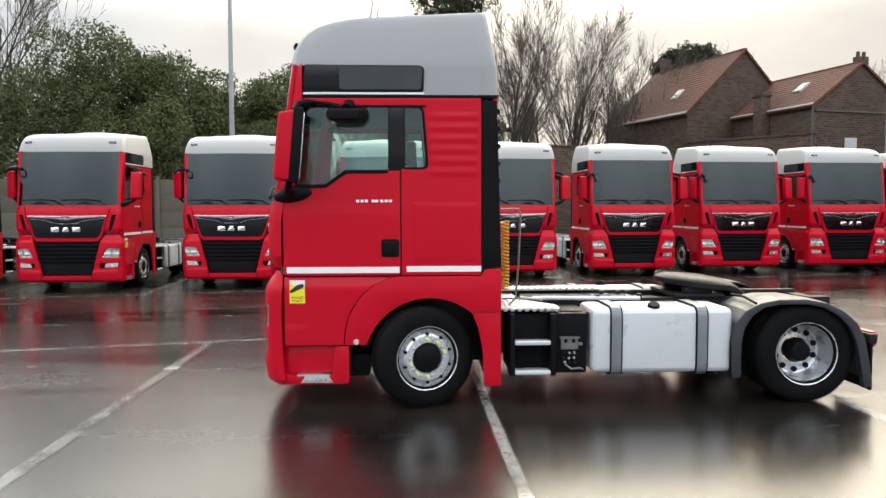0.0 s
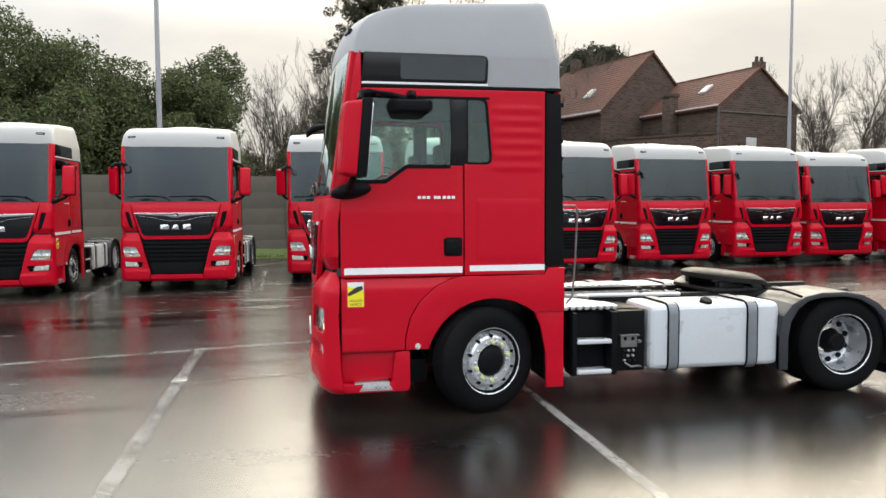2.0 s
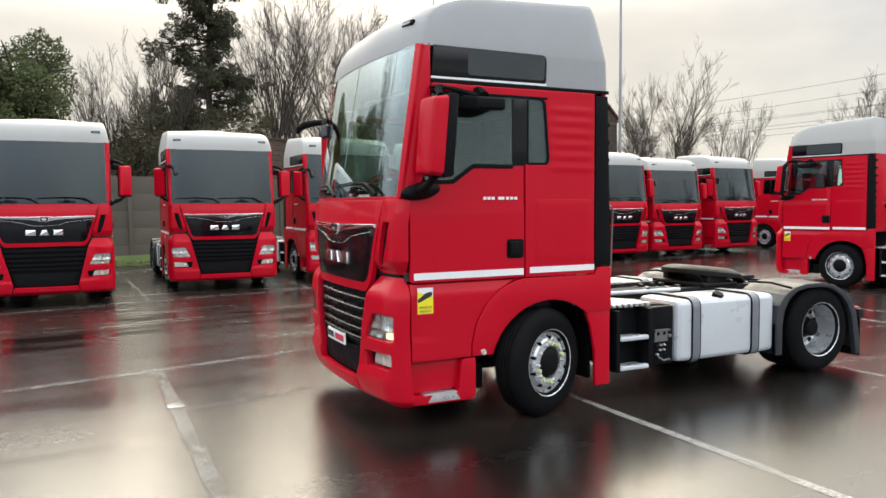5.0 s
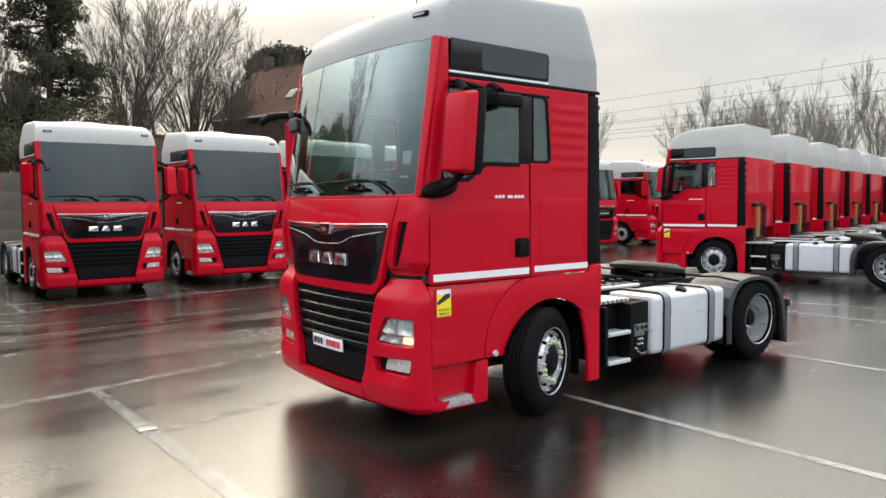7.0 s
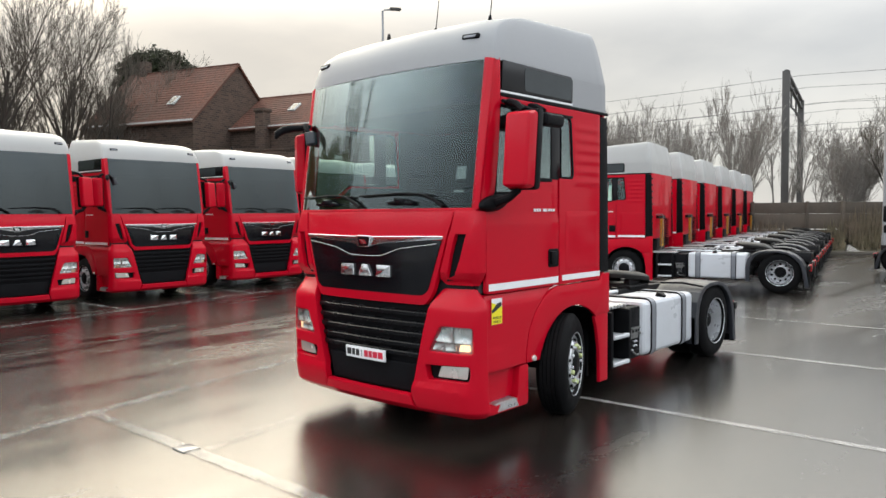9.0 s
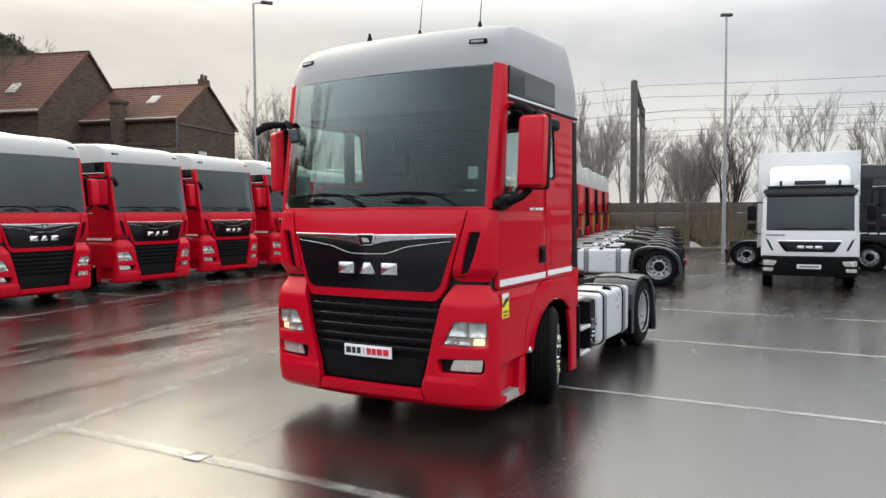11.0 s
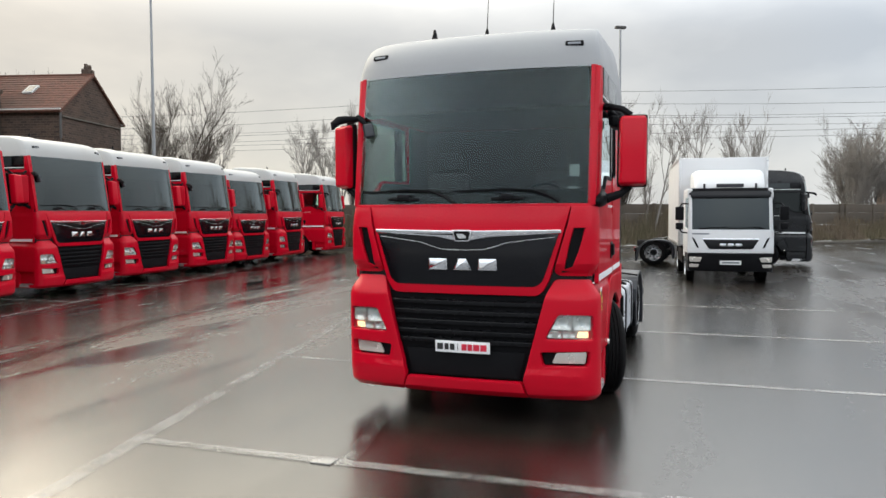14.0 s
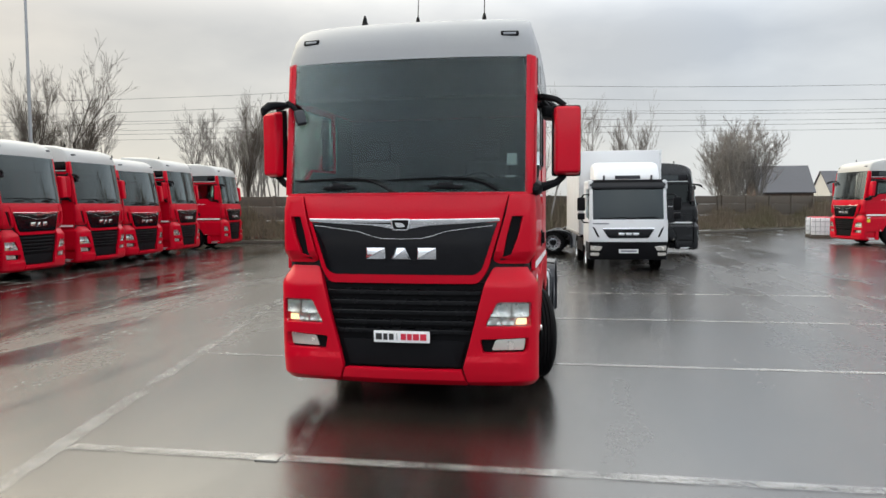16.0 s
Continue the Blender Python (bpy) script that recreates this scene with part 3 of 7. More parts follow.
def cab_side(parent, s, body, roof_paint):
    f = side_at(s)
    T = 0.035
    # lower door, its step panel and the wheel arch
    door = part("door", panel(rounded([(-1.415, 1.31), (-0.285, 1.31), (-0.285, 2.325), (-0.8, 2.325), (-1.0, 2.185), (-1.3, 2.185), (-1.4, 2.13), (-1.415, 2.04)], [0.03, 0.02, 0.0, 0.05, 0.05, 0, 0, 0]), T, lambda u, v, w: f(u, v, w - 0.009 * ease(v, 1.945, 1.97)), step=(0.16, 0.05)), body, parent)
    part("door_stripe", panel([(-1.385, 1.335), (-0.295, 1.335), (-0.295, 1.395), (-1.385, 1.395)], 0.004, lambda u, v, w: f(u, v, w + 0.003), bevel=0), STRIPE, door, "white reflective stripe")
    bm = panel(rounded([(-0.47, 1.49), (-0.295, 1.49), (-0.295, 1.665), (-0.47, 1.665)], 0.03), 0.012, lambda u, v, w: f(u, v, w + 0.008), bevel=0.004)
    box(bm, -0.45, -0.36, s * 1.25 - 0.02, s * 1.25 + 0.02, 1.52, 1.64, bevel=0.01)
    part("door_handle", bm, PLASTIC, door, "black door handle in its recess")
    for x0 in (-0.71, -0.668, -0.626, -0.56, -0.528, -0.478, -0.436, -0.394):
        part("model_mark", boxed(x0, x0 + 0.03, s * 1.2375 - 0.003, s * 1.2375 + 0.003, 2.02, 2.046, bevel=0.001), STRIPE, door, "small pale model mark")
    # A pillar, window frame and rear wall of the side
    part("pillar", panel([(-1.505, 2.04), (-1.42, 2.12), (-1.3, 2.185), (-1.245, 2.55), (-1.215, 2.95), (-1.215, 3.345), (-1.315, 3.345), (-1.41, 2.7)], T, lambda u, v, w: (u, s * (HALF - 0.06 * max(0, 1 - (u - (-1.505 + (v - 2.04) * 0.146)) / 0.12) ** 2 + w + 0.004), v), step=(0.03, 0.2)), body, parent)
    part("side_panel", panel(rounded([(-0.272, 1.31), (0.5, 1.31), (0.5, 3.02), (-1.205, 3.02), (-1.205, 2.945), (-0.055, 2.945), (-0.005, 2.34), (-0.272, 2.34)], [0, 0, 0, 0, 0, 0.07, 0.07, 0]), T, lambda u, v, w: f(u, v, w + 0.007 * ease(u, -0.01, 0.05) * ease(-u, -0.49, -0.44) * ease(v, 2.25, 2.27) * ease(-v, -2.93, -2.91) * math.sin((v - 2.26) / 0.64 * math.pi * 6) ** 2), step=(0.06, 0.022)), body, parent)
    part("locker_lid", panel(rounded([(-0.16, 1.44), (0.46, 1.44), (0.46, 2.02), (-0.16, 2.02)], 0.02), 0.006, lambda u, v, w: f(u, v, w + 0.002), bevel=0.003, step=(0.06, 0.06)), body, parent)
    part("side_stripe", panel([(-0.225, 1.345), (0.5, 1.345), (0.5, 1.4), (-0.225, 1.4)], 0.004, lambda u, v, w: f(u, v, w + 0.003), bevel=0), STRIPE, parent, "white reflective stripe")
    part("b_pillar", panel([(-0.40, 2.325), (-0.235, 2.325), (-0.235, 2.945), (-0.40, 2.945)], 0.03, lambda u, v, w: f(u, v, w - 0.006), bevel=0.004), GLOSS_BLACK, parent, "black window pillar")
    bm = bmesh.new()
    for poly in ([(-1.3, 2.16), (-1.0, 2.16), (-0.8, 2.3), (-0.4, 2.3), (-0.4, 2.335), (-0.81, 2.335), (-1.01, 2.195), (-1.29, 2.195)], [(-1.23, 2.93), (-0.03, 2.93), (-0.03, 2.955), (-1.23, 2.955)], [(-1.3, 2.19), (-1.275, 2.19), (-1.205, 2.94), (-1.225, 2.94)]):
        panel(poly, 0.02, lambda u, v, w: f(u, v, w + 0.002), bevel=0.004, bm=bm)
    part("window_seal", bm, PLASTIC, parent, "black rubber window seal")
    g = part("door_window", panel([(-1.28, 2.185), (-1.0, 2.185), (-0.8, 2.325), (-0.39, 2.325), (-0.39, 2.945), (-1.205, 2.945)], 0.005, lambda u, v, w: f(u, v, w - 0.014), bevel=0, step=(0, 0)), SIDEGLASS, parent, "greenish door window")
    g.visible_shadow = False
    g = part("quarter_window", panel(rounded([(-0.24, 2.34), (-0.008, 2.34), (-0.057, 2.94), (-0.24, 2.94)], [0, 0.06, 0.06, 0]), 0.005, lambda u, v, w: f(u, v, w - 0.010), bevel=0, step=(0, 0)), SIDEGLASS, parent, "greenish rear side window")
    part("quarter_seal", panel(rounded([(-0.245, 2.335), (-0.003, 2.335), (-0.053, 2.947), (-0.245, 2.947)], [0, 0.07, 0.07, 0]), 0.012, lambda u, v, w: f(u, v, w + 0.001), holes=[rounded([(-0.236, 2.358), (-0.03, 2.358), (-0.076, 2.924), (-0.236, 2.924)], [0, 0.05, 0.05, 0])], bevel=0.003, step=(0, 0)), PLASTIC, parent, "black window rubber")
    g.visible_shadow = False
    # roof window panel, gutter
    part("roof_window", panel(rounded([(-1.205, 3.075), (-0.055, 3.075), (-0.045, 3.33), (-1.19, 3.335)], [0.01, 0.03, 0.06, 0.01]), 0.012, lambda u, v, w: f(u, v, w + 0.01), bevel=0.004, step=(0.3, 0)), GLOSS_BLACK, parent, "dark glossy roof side window")
    part("roof_pane", panel(rounded([(-0.86, 3.1), (-0.08, 3.1), (-0.07, 3.31), (-0.86, 3.31)], 0.03), 0.003, lambda u, v, w: f(u, v, w + 0.0125), bevel=0, step=(0.3, 0)), TINTED_PANE, parent, "grey tinted roof pane")
    part("gutter", panel([(-1.21, 3.022), (0.66, 3.022), (0.66, 3.05), (-1.21, 3.05)], 0.02, lambda u, v, w: f(u, v, w + 0.006), bevel=0.004), PLASTIC, parent, "black gutter strip")
    part("gutter_trim", panel([(-1.21, 3.052), (-0.05, 3.052), (-0.05, 3.072), (-1.21, 3.072)], 0.015, lambda u, v, w: f(u, v, w + 0.009), bevel=0.003), STRIPE, parent, "white trim strip")
    # black rear extender with slats
    bm = panel([(0.515, 1.38), (0.7, 1.38), (0.655, 3.0), (0.515, 3.0)], 0.03, lambda u, v, w: f(u, v, w - 0.004))
    for z in np.linspace(1.55, 2.9, 9):
        box(bm, 0.655, 0.69, s * 1.17 - 0.05, s * 1.17 + 0.05, z - 0.02, z + 0.02, bevel=0.006)
    part("side_extender", bm, PLASTIC, parent, "black air deflector at the cab's rear edge")
    # lower fairings
    A = [(-0.84, 0.63), (-0.835, 0.75), (-0.79, 0.93), (-0.69, 1.09), (-0.55, 1.215), (-0.4, 1.28), (-0.3, 1.3)]
    part("step_panel", panel([(-1.415, 0.63)] + A + [(-1.415, 1.3)], T, lambda u, v, w: f(u, v, w + 0.003 - 0.035 * ease(v, 1.19, 1.31) + 0.007 * ease(-v, -0.83, -0.815) * ease(-u, 1.13, 1.2)), step=(0.1, 0.03), bevel=0.008), body, parent)
    arch = arc(0.0, 0.44, 0.645, 163, 47, 14)
    part("arch_panel", panel(A[::-1][0:1] + [(0.5, 1.3), (0.54, 1.365), (0.7, 1.365), (0.7, 0.945), (0.43, 0.945)] + arch[::-1] + [(-0.83, 0.63)] + [(u + 0.008, v) for u, v in A[1:-1]], T, lambda u, v, w: f(u, v, w + 0.006), bevel=0.01), body, parent)
    bm = bmesh.new()
    inner = arc(0.0, 0.44, 0.64, 170, 20, 18)
    vs = [[bm.verts.new((x, s * yy, z)) for x, z in inner] for yy in (1.22, 0.7)]
    for k in range(len(inner) - 1):
        bm.faces.new((vs[0][k], vs[0][k + 1], vs[1][k + 1], vs[1][k]))
    bmesh.ops.solidify(bm, geom=bm.faces[:], thickness=0.012)
    part("wheel_liner", bm, PLASTIC, parent, "black wheel arch liner")
    part("splash_plate", boxed(-0.8, -0.77, s * 0.8 - 0.32, s * 0.8 + 0.32, 0.3, 0.95, bevel=0.008), PLASTIC, parent, "black splash plate")
    part("rear_flap", panel([(0.40, 0.96), (0.7, 0.96), (0.7, 0.21), (0.53, 0.21), (0.52, 0.55), (0.47, 0.8)], T, lambda u, v, w: f(u, v, w - 0.01), bevel=0.012), body, parent)
    bm = panel([(-1.46, 0.33), (-0.8, 0.36), (-0.82, 0.6), (-1.46, 0.6)], 0.03, lambda u, v, w: f(u, v, w - 0.07), bevel=0.006)
    panel(rounded([(-1.46, 0.245), (-0.79, 0.245), (-0.79, 0.62), (-0.93, 0.615), (-0.96, 0.33), (-1.38, 0.33), (-1.46, 0.36)], [0, 0.05, 0.02, 0.03, 0.03, 0.03, 0]), 0.09, lambda u, v, w: f(u, v, w - 0.004), bevel=0.01, bm=bm)
    box(bm, -1.46, -0.8, s * 1.06 - 0.12, s * 1.06 + 0.12, 0.6, 0.635, bevel=0.006)
    part("step_box", bm, body, parent)
    bm = panel([(-1.26, 0.262), (-0.95, 0.262), (-0.99, 0.325), (-1.22, 0.325)], 0.012, lambda u, v, w: f(u, v, w + 0.004), bevel=0.003)
    box(bm, -1.3, -0.98, s * 1.17 - 0.07, s * 1.17 + 0.07, 0.326, 0.338, bevel=0.003)
    for k in range(8):
        box(bm, -1.27 + k * 0.036, -1.255 + k * 0.036, s * 1.17 - 0.06, s * 1.17 + 0.06, 0.338, 0.345)
    part("step_tread", bm, ALU, parent, "serrated aluminium step")
    part("side_marker", lathe(bmesh.new(), [(0.001, -0.02), (0.024, -0.018), (0.03, -0.004), (0.03, 0.01), (0.001, 0.01)], 16, "y", pose(-0.72, s * (HALF + 0.008), 0.66, 0, 0, 0 if s < 0 else 180)), REFLECTOR, parent, "round side lamp")
    mirror_set(parent, s, body)


def cab_front(parent, body, detail=True):
    f = front_at
    up = lambda o: (lambda u, v, w: f(u, v, w + o))
    bent = lambda o: (lambda u, v, w: wrapped(u, v, w + o))
    T = 0.05
    flap = part("front_flap", panel(rounded([(-1.0, 2.03), (-0.955, 1.86), (-0.93, 1.75), (-0.8, 1.31), (-0.72, 1.2), (0.72, 1.2), (0.8, 1.31), (0.93, 1.75), (0.955, 1.86), (1.0, 2.03)], [0, 0.02, 0.03, 0.08, 0.05, 0.05, 0.08, 0.03, 0.02, 0]), T, up(0.004), bevel=0.014), body, parent)
    part("grille_panel", panel(rounded([(-0.9, 1.775), (-0.755, 1.335), (-0.69, 1.285), (0.69, 1.285), (0.755, 1.335), (0.9, 1.775)], [0.01, 0.05, 0.05, 0.05, 0.05, 0.01]), 0.03, up(0.012), bevel=0.006), GLOSS_BLACK, flap, "gloss black upper grille panel")
    top = [(-0.92 + 1.84 * k / 20, 1.815 - 0.012 * (1 - abs(k - 10) / 10)) for k in range(21)]
    low = [(y, z - 0.03 - 0.04 * max(0, 1 - abs(y) / 0.9) ** 0.8 - 0.035 * max(0, 1 - abs(y) / 0.25)) for y, z in top[::-1]]
    part("chrome_strip", panel(top + low, 0.03, up(0.024), bevel=0.006, step=(0, 0)), CHROME, flap, "chrome strip over the grille")
    bm = bmesh.new()
    tube(bm, [f(y, z, 0.018) for y, z in ((-0.86, 1.745), (-0.6, 1.715), (-0.42, 1.69), (-0.28, 1.645), (-0.2, 1.625), (0, 1.62), (0.2, 1.625), (0.28, 1.645), (0.42, 1.69), (0.6, 1.715), (0.86, 1.745))], 0.0032, 6)
    part("chrome_line", bm, DIM_CHROME, flap, "thin chrome crease line")
    badge = part("badge", panel(rounded([(-0.1, 1.81), (-0.075, 1.7), (0.075, 1.7), (0.1, 1.81)], 0.02), 0.02, up(0.036), bevel=0.005, step=(0, 0)), CHROME, flap, "chrome badge frame")
    part("badge_field", panel(rounded([(-0.083, 1.798), (-0.063, 1.712), (0.063, 1.712), (0.083, 1.798)], 0.015), 0.006, up(0.039), bevel=0, step=(0, 0)), GLOSS_BLACK, badge, "black badge field")
    part("badge_emblem", panel(rounded([(-0.05, 1.735), (0.03, 1.728), (0.055, 1.775), (-0.02, 1.77)], 0.015), 0.005, up(0.043), bevel=0, step=(0, 0)), CHROME, badge, "plain chrome emblem")
    for c, wd in ((0.245, 0.21), (0.0, 0.2), (-0.245, 0.2)):
        # brand mark as plain chrome blocks
        tp = wd * (0.2 if c == 0.0 else 0.44)
        bm = panel(rounded([(c - tp, 1.54), (c - wd * 0.46, 1.43), (c + wd * 0.46, 1.43), (c + tp, 1.54)], 0.008), 0.02, up(0.032), bevel=0.012, step=(0, 0))
        part("brand_mark", bm, CHROME, flap, "plain chrome brand block")
    for s in (1, -1):
        q = (lambda p: p) if s > 0 else mirrored
        part("corner_panel", panel(q(rounded([(1.005, 2.03), (0.975, 1.86), (0.85, 1.42), (0.9, 1.385), (1.315, 1.385), (1.315, 2.03)], [0, 0, 0.04, 0.03, 0.02, 0])), T, corner_at, step=(0.045, 0.06), holes=[q([(1.03, 1.83), (0.985, 1.66), (0.945, 1.45), (1.02, 1.475), (1.075, 1.62), (1.135, 1.83)])], bevel=0.008), body, parent)
        part("corner_vent", panel(q([(1.0, 1.86), (0.92, 1.42), (1.05, 1.44), (1.17, 1.86)]), 0.02, up(-0.03), bevel=0), PLASTIC, parent, "black air vent slot")
        lampbox = [(1.2, 1.035), (0.9, 1.035), (0.785, 0.81), (1.2, 0.81)]
        fogbox = [(1.175, 0.705), (0.74, 0.685), (0.765, 0.56), (1.15, 0.565), (1.175, 0.6)]
        wing = part("bumper_wing", panel(q(rounded([(0.85, 1.355), (0.78, 1.2), (0.58, 0.41), (0.63, 0.235), (1.29, 0.235), (1.325, 0.3), (1.325, 1.3), (1.29, 1.355)], [0.04, 0.04, 0.03, 0.02, 0.03, 0.02, 0.03, 0.05])), T + 0.02, bumper_at, step=(0.045, 0.05), holes=[q(rounded(lampbox, 0.03)), q(rounded(fogbox, 0.025))], bevel=0.012), body, parent)
        hl = part("headlight", panel(q([(1.215, 1.05), (0.885, 1.05), (0.765, 0.795), (1.215, 0.795)]), 0.02, bent(-0.036), bevel=0, step=(0.05, 0.1)), REFLECTOR, parent, "clear headlight with chrome reflectors")
        for cell in ([(0.9, 1.022), (0.84, 0.9), (1.02, 0.9), (1.02, 1.022)], [(1.035, 1.022), (1.035, 0.9), (1.19, 0.9), (1.19, 1.022)], [(0.83, 0.885), (0.803, 0.825), (0.93, 0.825), (0.93, 0.885)], [(0.942, 0.885), (0.942, 0.825), (1.05, 0.825), (1.05, 0.885)]):
            us, vs = [q[0] for q in cell], [q[1] for q in cell]
            uc, vc, hu, hv = (min(us) + max(us)) / 2, (min(vs) + max(vs)) / 2, (max(us) - min(us)) / 2, (max(vs) - min(vs)) / 2
            bowl = lambda u, v, w, uc=uc, vc=vc, hu=hu, hv=hv: wrapped(u, v, w + 0.004 - 0.03 * max(0, 1 - ((abs(u) - uc) / hu) ** 2) * max(0, 1 - ((v - vc) / hv) ** 2))
            part("lamp_cell", panel(q(rounded(cell, 0.012)), 0.004, bowl, bevel=0, step=(0.028, 0.028)), REFLECTOR, hl, "hollow chrome lamp cell", 40)
            if hv > 0.05:
                bulb = lathe(bmesh.new(), [(0.001, -0.012), (0.02, -0.01), (0.027, 0.0), (0.027, 0.02)], 16, "x", Matrix.Translation(wrapped(s * uc, vc, -0.012)))
                part("bulb", bulb, LENS, hl, "clear round bulb shield", 40)
        part("indicator", panel(q(rounded([(1.18, 0.88), (1.075, 0.88), (1.06, 0.825), (1.18, 0.825)], 0.01)), 0.012, bent(-0.018), bevel=0.003, step=(0.05, 0)), AMBER_OFF if not detail else AMBER, hl, "lit amber indicator" if detail else "amber indicator")
        g = part("headlight_lens", panel(q(rounded(lampbox, 0.03)), 0.004, bent(0.02), bevel=0, step=(0.045, 0.1)), LENS, hl, "clear lens")
        g.visible_shadow = False
        fg = part("fog_lamp", panel(q([(1.21, 0.715), (0.745, 0.715), (0.775, 0.545), (1.21, 0.545)]), 0.02, bent(-0.036), bevel=0, step=(0.05, 0.1)), PLASTIC, parent, "fog lamp in a black recess")
        part("fog_reflector", panel(q(rounded([(1.165, 0.695), (0.88, 0.68), (0.84, 0.58), (1.145, 0.585)], 0.02)), 0.012, bent(-0.012), bevel=0.004, step=(0.05, 0)), REFLECTOR, fg, "silver fog lamp reflector")
        part("pillar_trim", panel(q([(1.212, 2.04), (1.165, 2.04), (1.19, 3.335), (1.23, 3.335)]), 0.03, up(0.001), bevel=0.008), body, parent)
    part("bumper_lip", panel(rounded([(-0.565, 0.395), (-0.62, 0.235), (0.62, 0.235), (0.565, 0.395)], 0.02), T + 0.02, lambda u, v, w: bumper_at(u, v, w + 0.006), step=(0.16, 0.04), bevel=0.012), body, parent)
    g = part("lower_grille", panel([(-0.85, 1.21), (-0.58, 0.36), (0.58, 0.36), (0.85, 1.21)], 0.03, up(-0.05), bevel=0), PLASTIC, parent, "black lower grille")
    for k, z in enumerate((1.12, 1.025, 0.93, 0.835, 0.75)):
        h = 0.58 + (z - 0.41) / 0.79 * 0.19
        bm = panel(rounded([(-h, z + 0.024), (-h + 0.012, z - 0.024), (h - 0.012, z - 0.024), (h, z + 0.024)], 0.01), 0.05, lambda u, v, w, z=z: f(u, v, w - 0.004 - 1.5 * max(0, v - z - 0.011)), step=(0.16, 0.009), bevel=0.004)
        part("grille_slat", bm, SATIN if detail else PLASTIC, g, "satin black grille slat")
    bm = panel(rounded([(-0.6, 0.66), (-0.54, 0.41), (0.54, 0.41), (0.6, 0.66)], 0.03), 0.02, up(-0.02), bevel=0.006)
    part("lower_mesh", bm, PLASTIC, g, "black lower intake")
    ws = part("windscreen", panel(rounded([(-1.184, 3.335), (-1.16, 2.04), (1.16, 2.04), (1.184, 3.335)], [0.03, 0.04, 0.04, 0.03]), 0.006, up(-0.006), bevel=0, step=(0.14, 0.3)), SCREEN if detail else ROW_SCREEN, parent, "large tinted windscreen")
    ws.visible_shadow = False
    # added dark sheet: hides the light band seen through the upper glass
    part("sun_blind", panel([(-1.12, 3.33), (-1.12, 2.97), (1.12, 2.97), (1.12, 3.33)], 0.01, up(-0.05), bevel=0, step=(0.15, 0)), COVER_BLACK, parent, "dark sheet added behind the top of the windscreen")
    if detail:
        for y, z, a, b in ((-1.02, 2.36, 0.045, 0.055), (-1.01, 2.2, 0.045, 0.01)):
            part("windscreen_label", panel([(y - a, z - b), (y + a, z - b), (y + a, z + b), (y - a, z + b)][::-1], 0.002, up(-0.014), bevel=0, step=(0, 0)), LABEL, ws, "small pale label behind the glass")
    part("windscreen_band", panel(rounded([(-1.13, 2.2), (-1.13, 2.04), (1.13, 2.04), (1.13, 2.2), (0.6, 2.165), (-0.6, 2.165)], 0.01), 0.012, up(-0.018), bevel=0), PLASTIC, parent, "black printed lower band of the windscreen")
    for s0, s1, bend in ((1.08, 0.22, 0.1), (0.12, -0.78, 0.1)):
        bm = tube(bmesh.new(), [f(s0, 2.175, 0.025), f((s0 + s1) / 2, 2.19, 0.028), f(s1, 2.17, 0.025)], 0.009, 6)
        tube(bm, [f(s1 - 0.12, 2.07, 0.035), f(s1 - 0.02, 2.13, 0.042), f(s1 + 0.12, 2.18, 0.042), f((s0 + s1) / 2, 2.195, 0.036)], [0.018, 0.013, 0.011, 0.008], 6)
        part("wiper", bm, PLASTIC, parent, "black windscreen wiper")
    for y in (0.62, -0.42):
        bm = bmesh.new()
        x, _, z = f(y, 2.105, 0.02)
        box(bm, x - 0.02, x + 0.04, y - 0.16, y + 0.16, 2.09, 2.12, bevel=0.01)
        box(bm, x - 0.03, x + 0.02, y - 0.06, y + 0.06, 2.1, 2.15, bevel=0.012)
        part("washer_jet", bm, GLOSS_BLACK, parent, "black wiper mount with washer jet")
    part("cowl", panel([(-1.19, 2.055), (-1.19, 2.02), (1.19, 2.02), (1.19, 2.055)], 0.05, up(-0.002), bevel=0.006), body, parent)
    # inner dark wall that closes the gaps between the front panels
    part("front_frame", panel([(-1.16, 2.02), (-1.1, 0.35), (1.1, 0.35), (1.16, 2.02)], 0.02, up(-0.075), bevel=0), DARK_STEEL, parent, "dark frame behind the front panels")


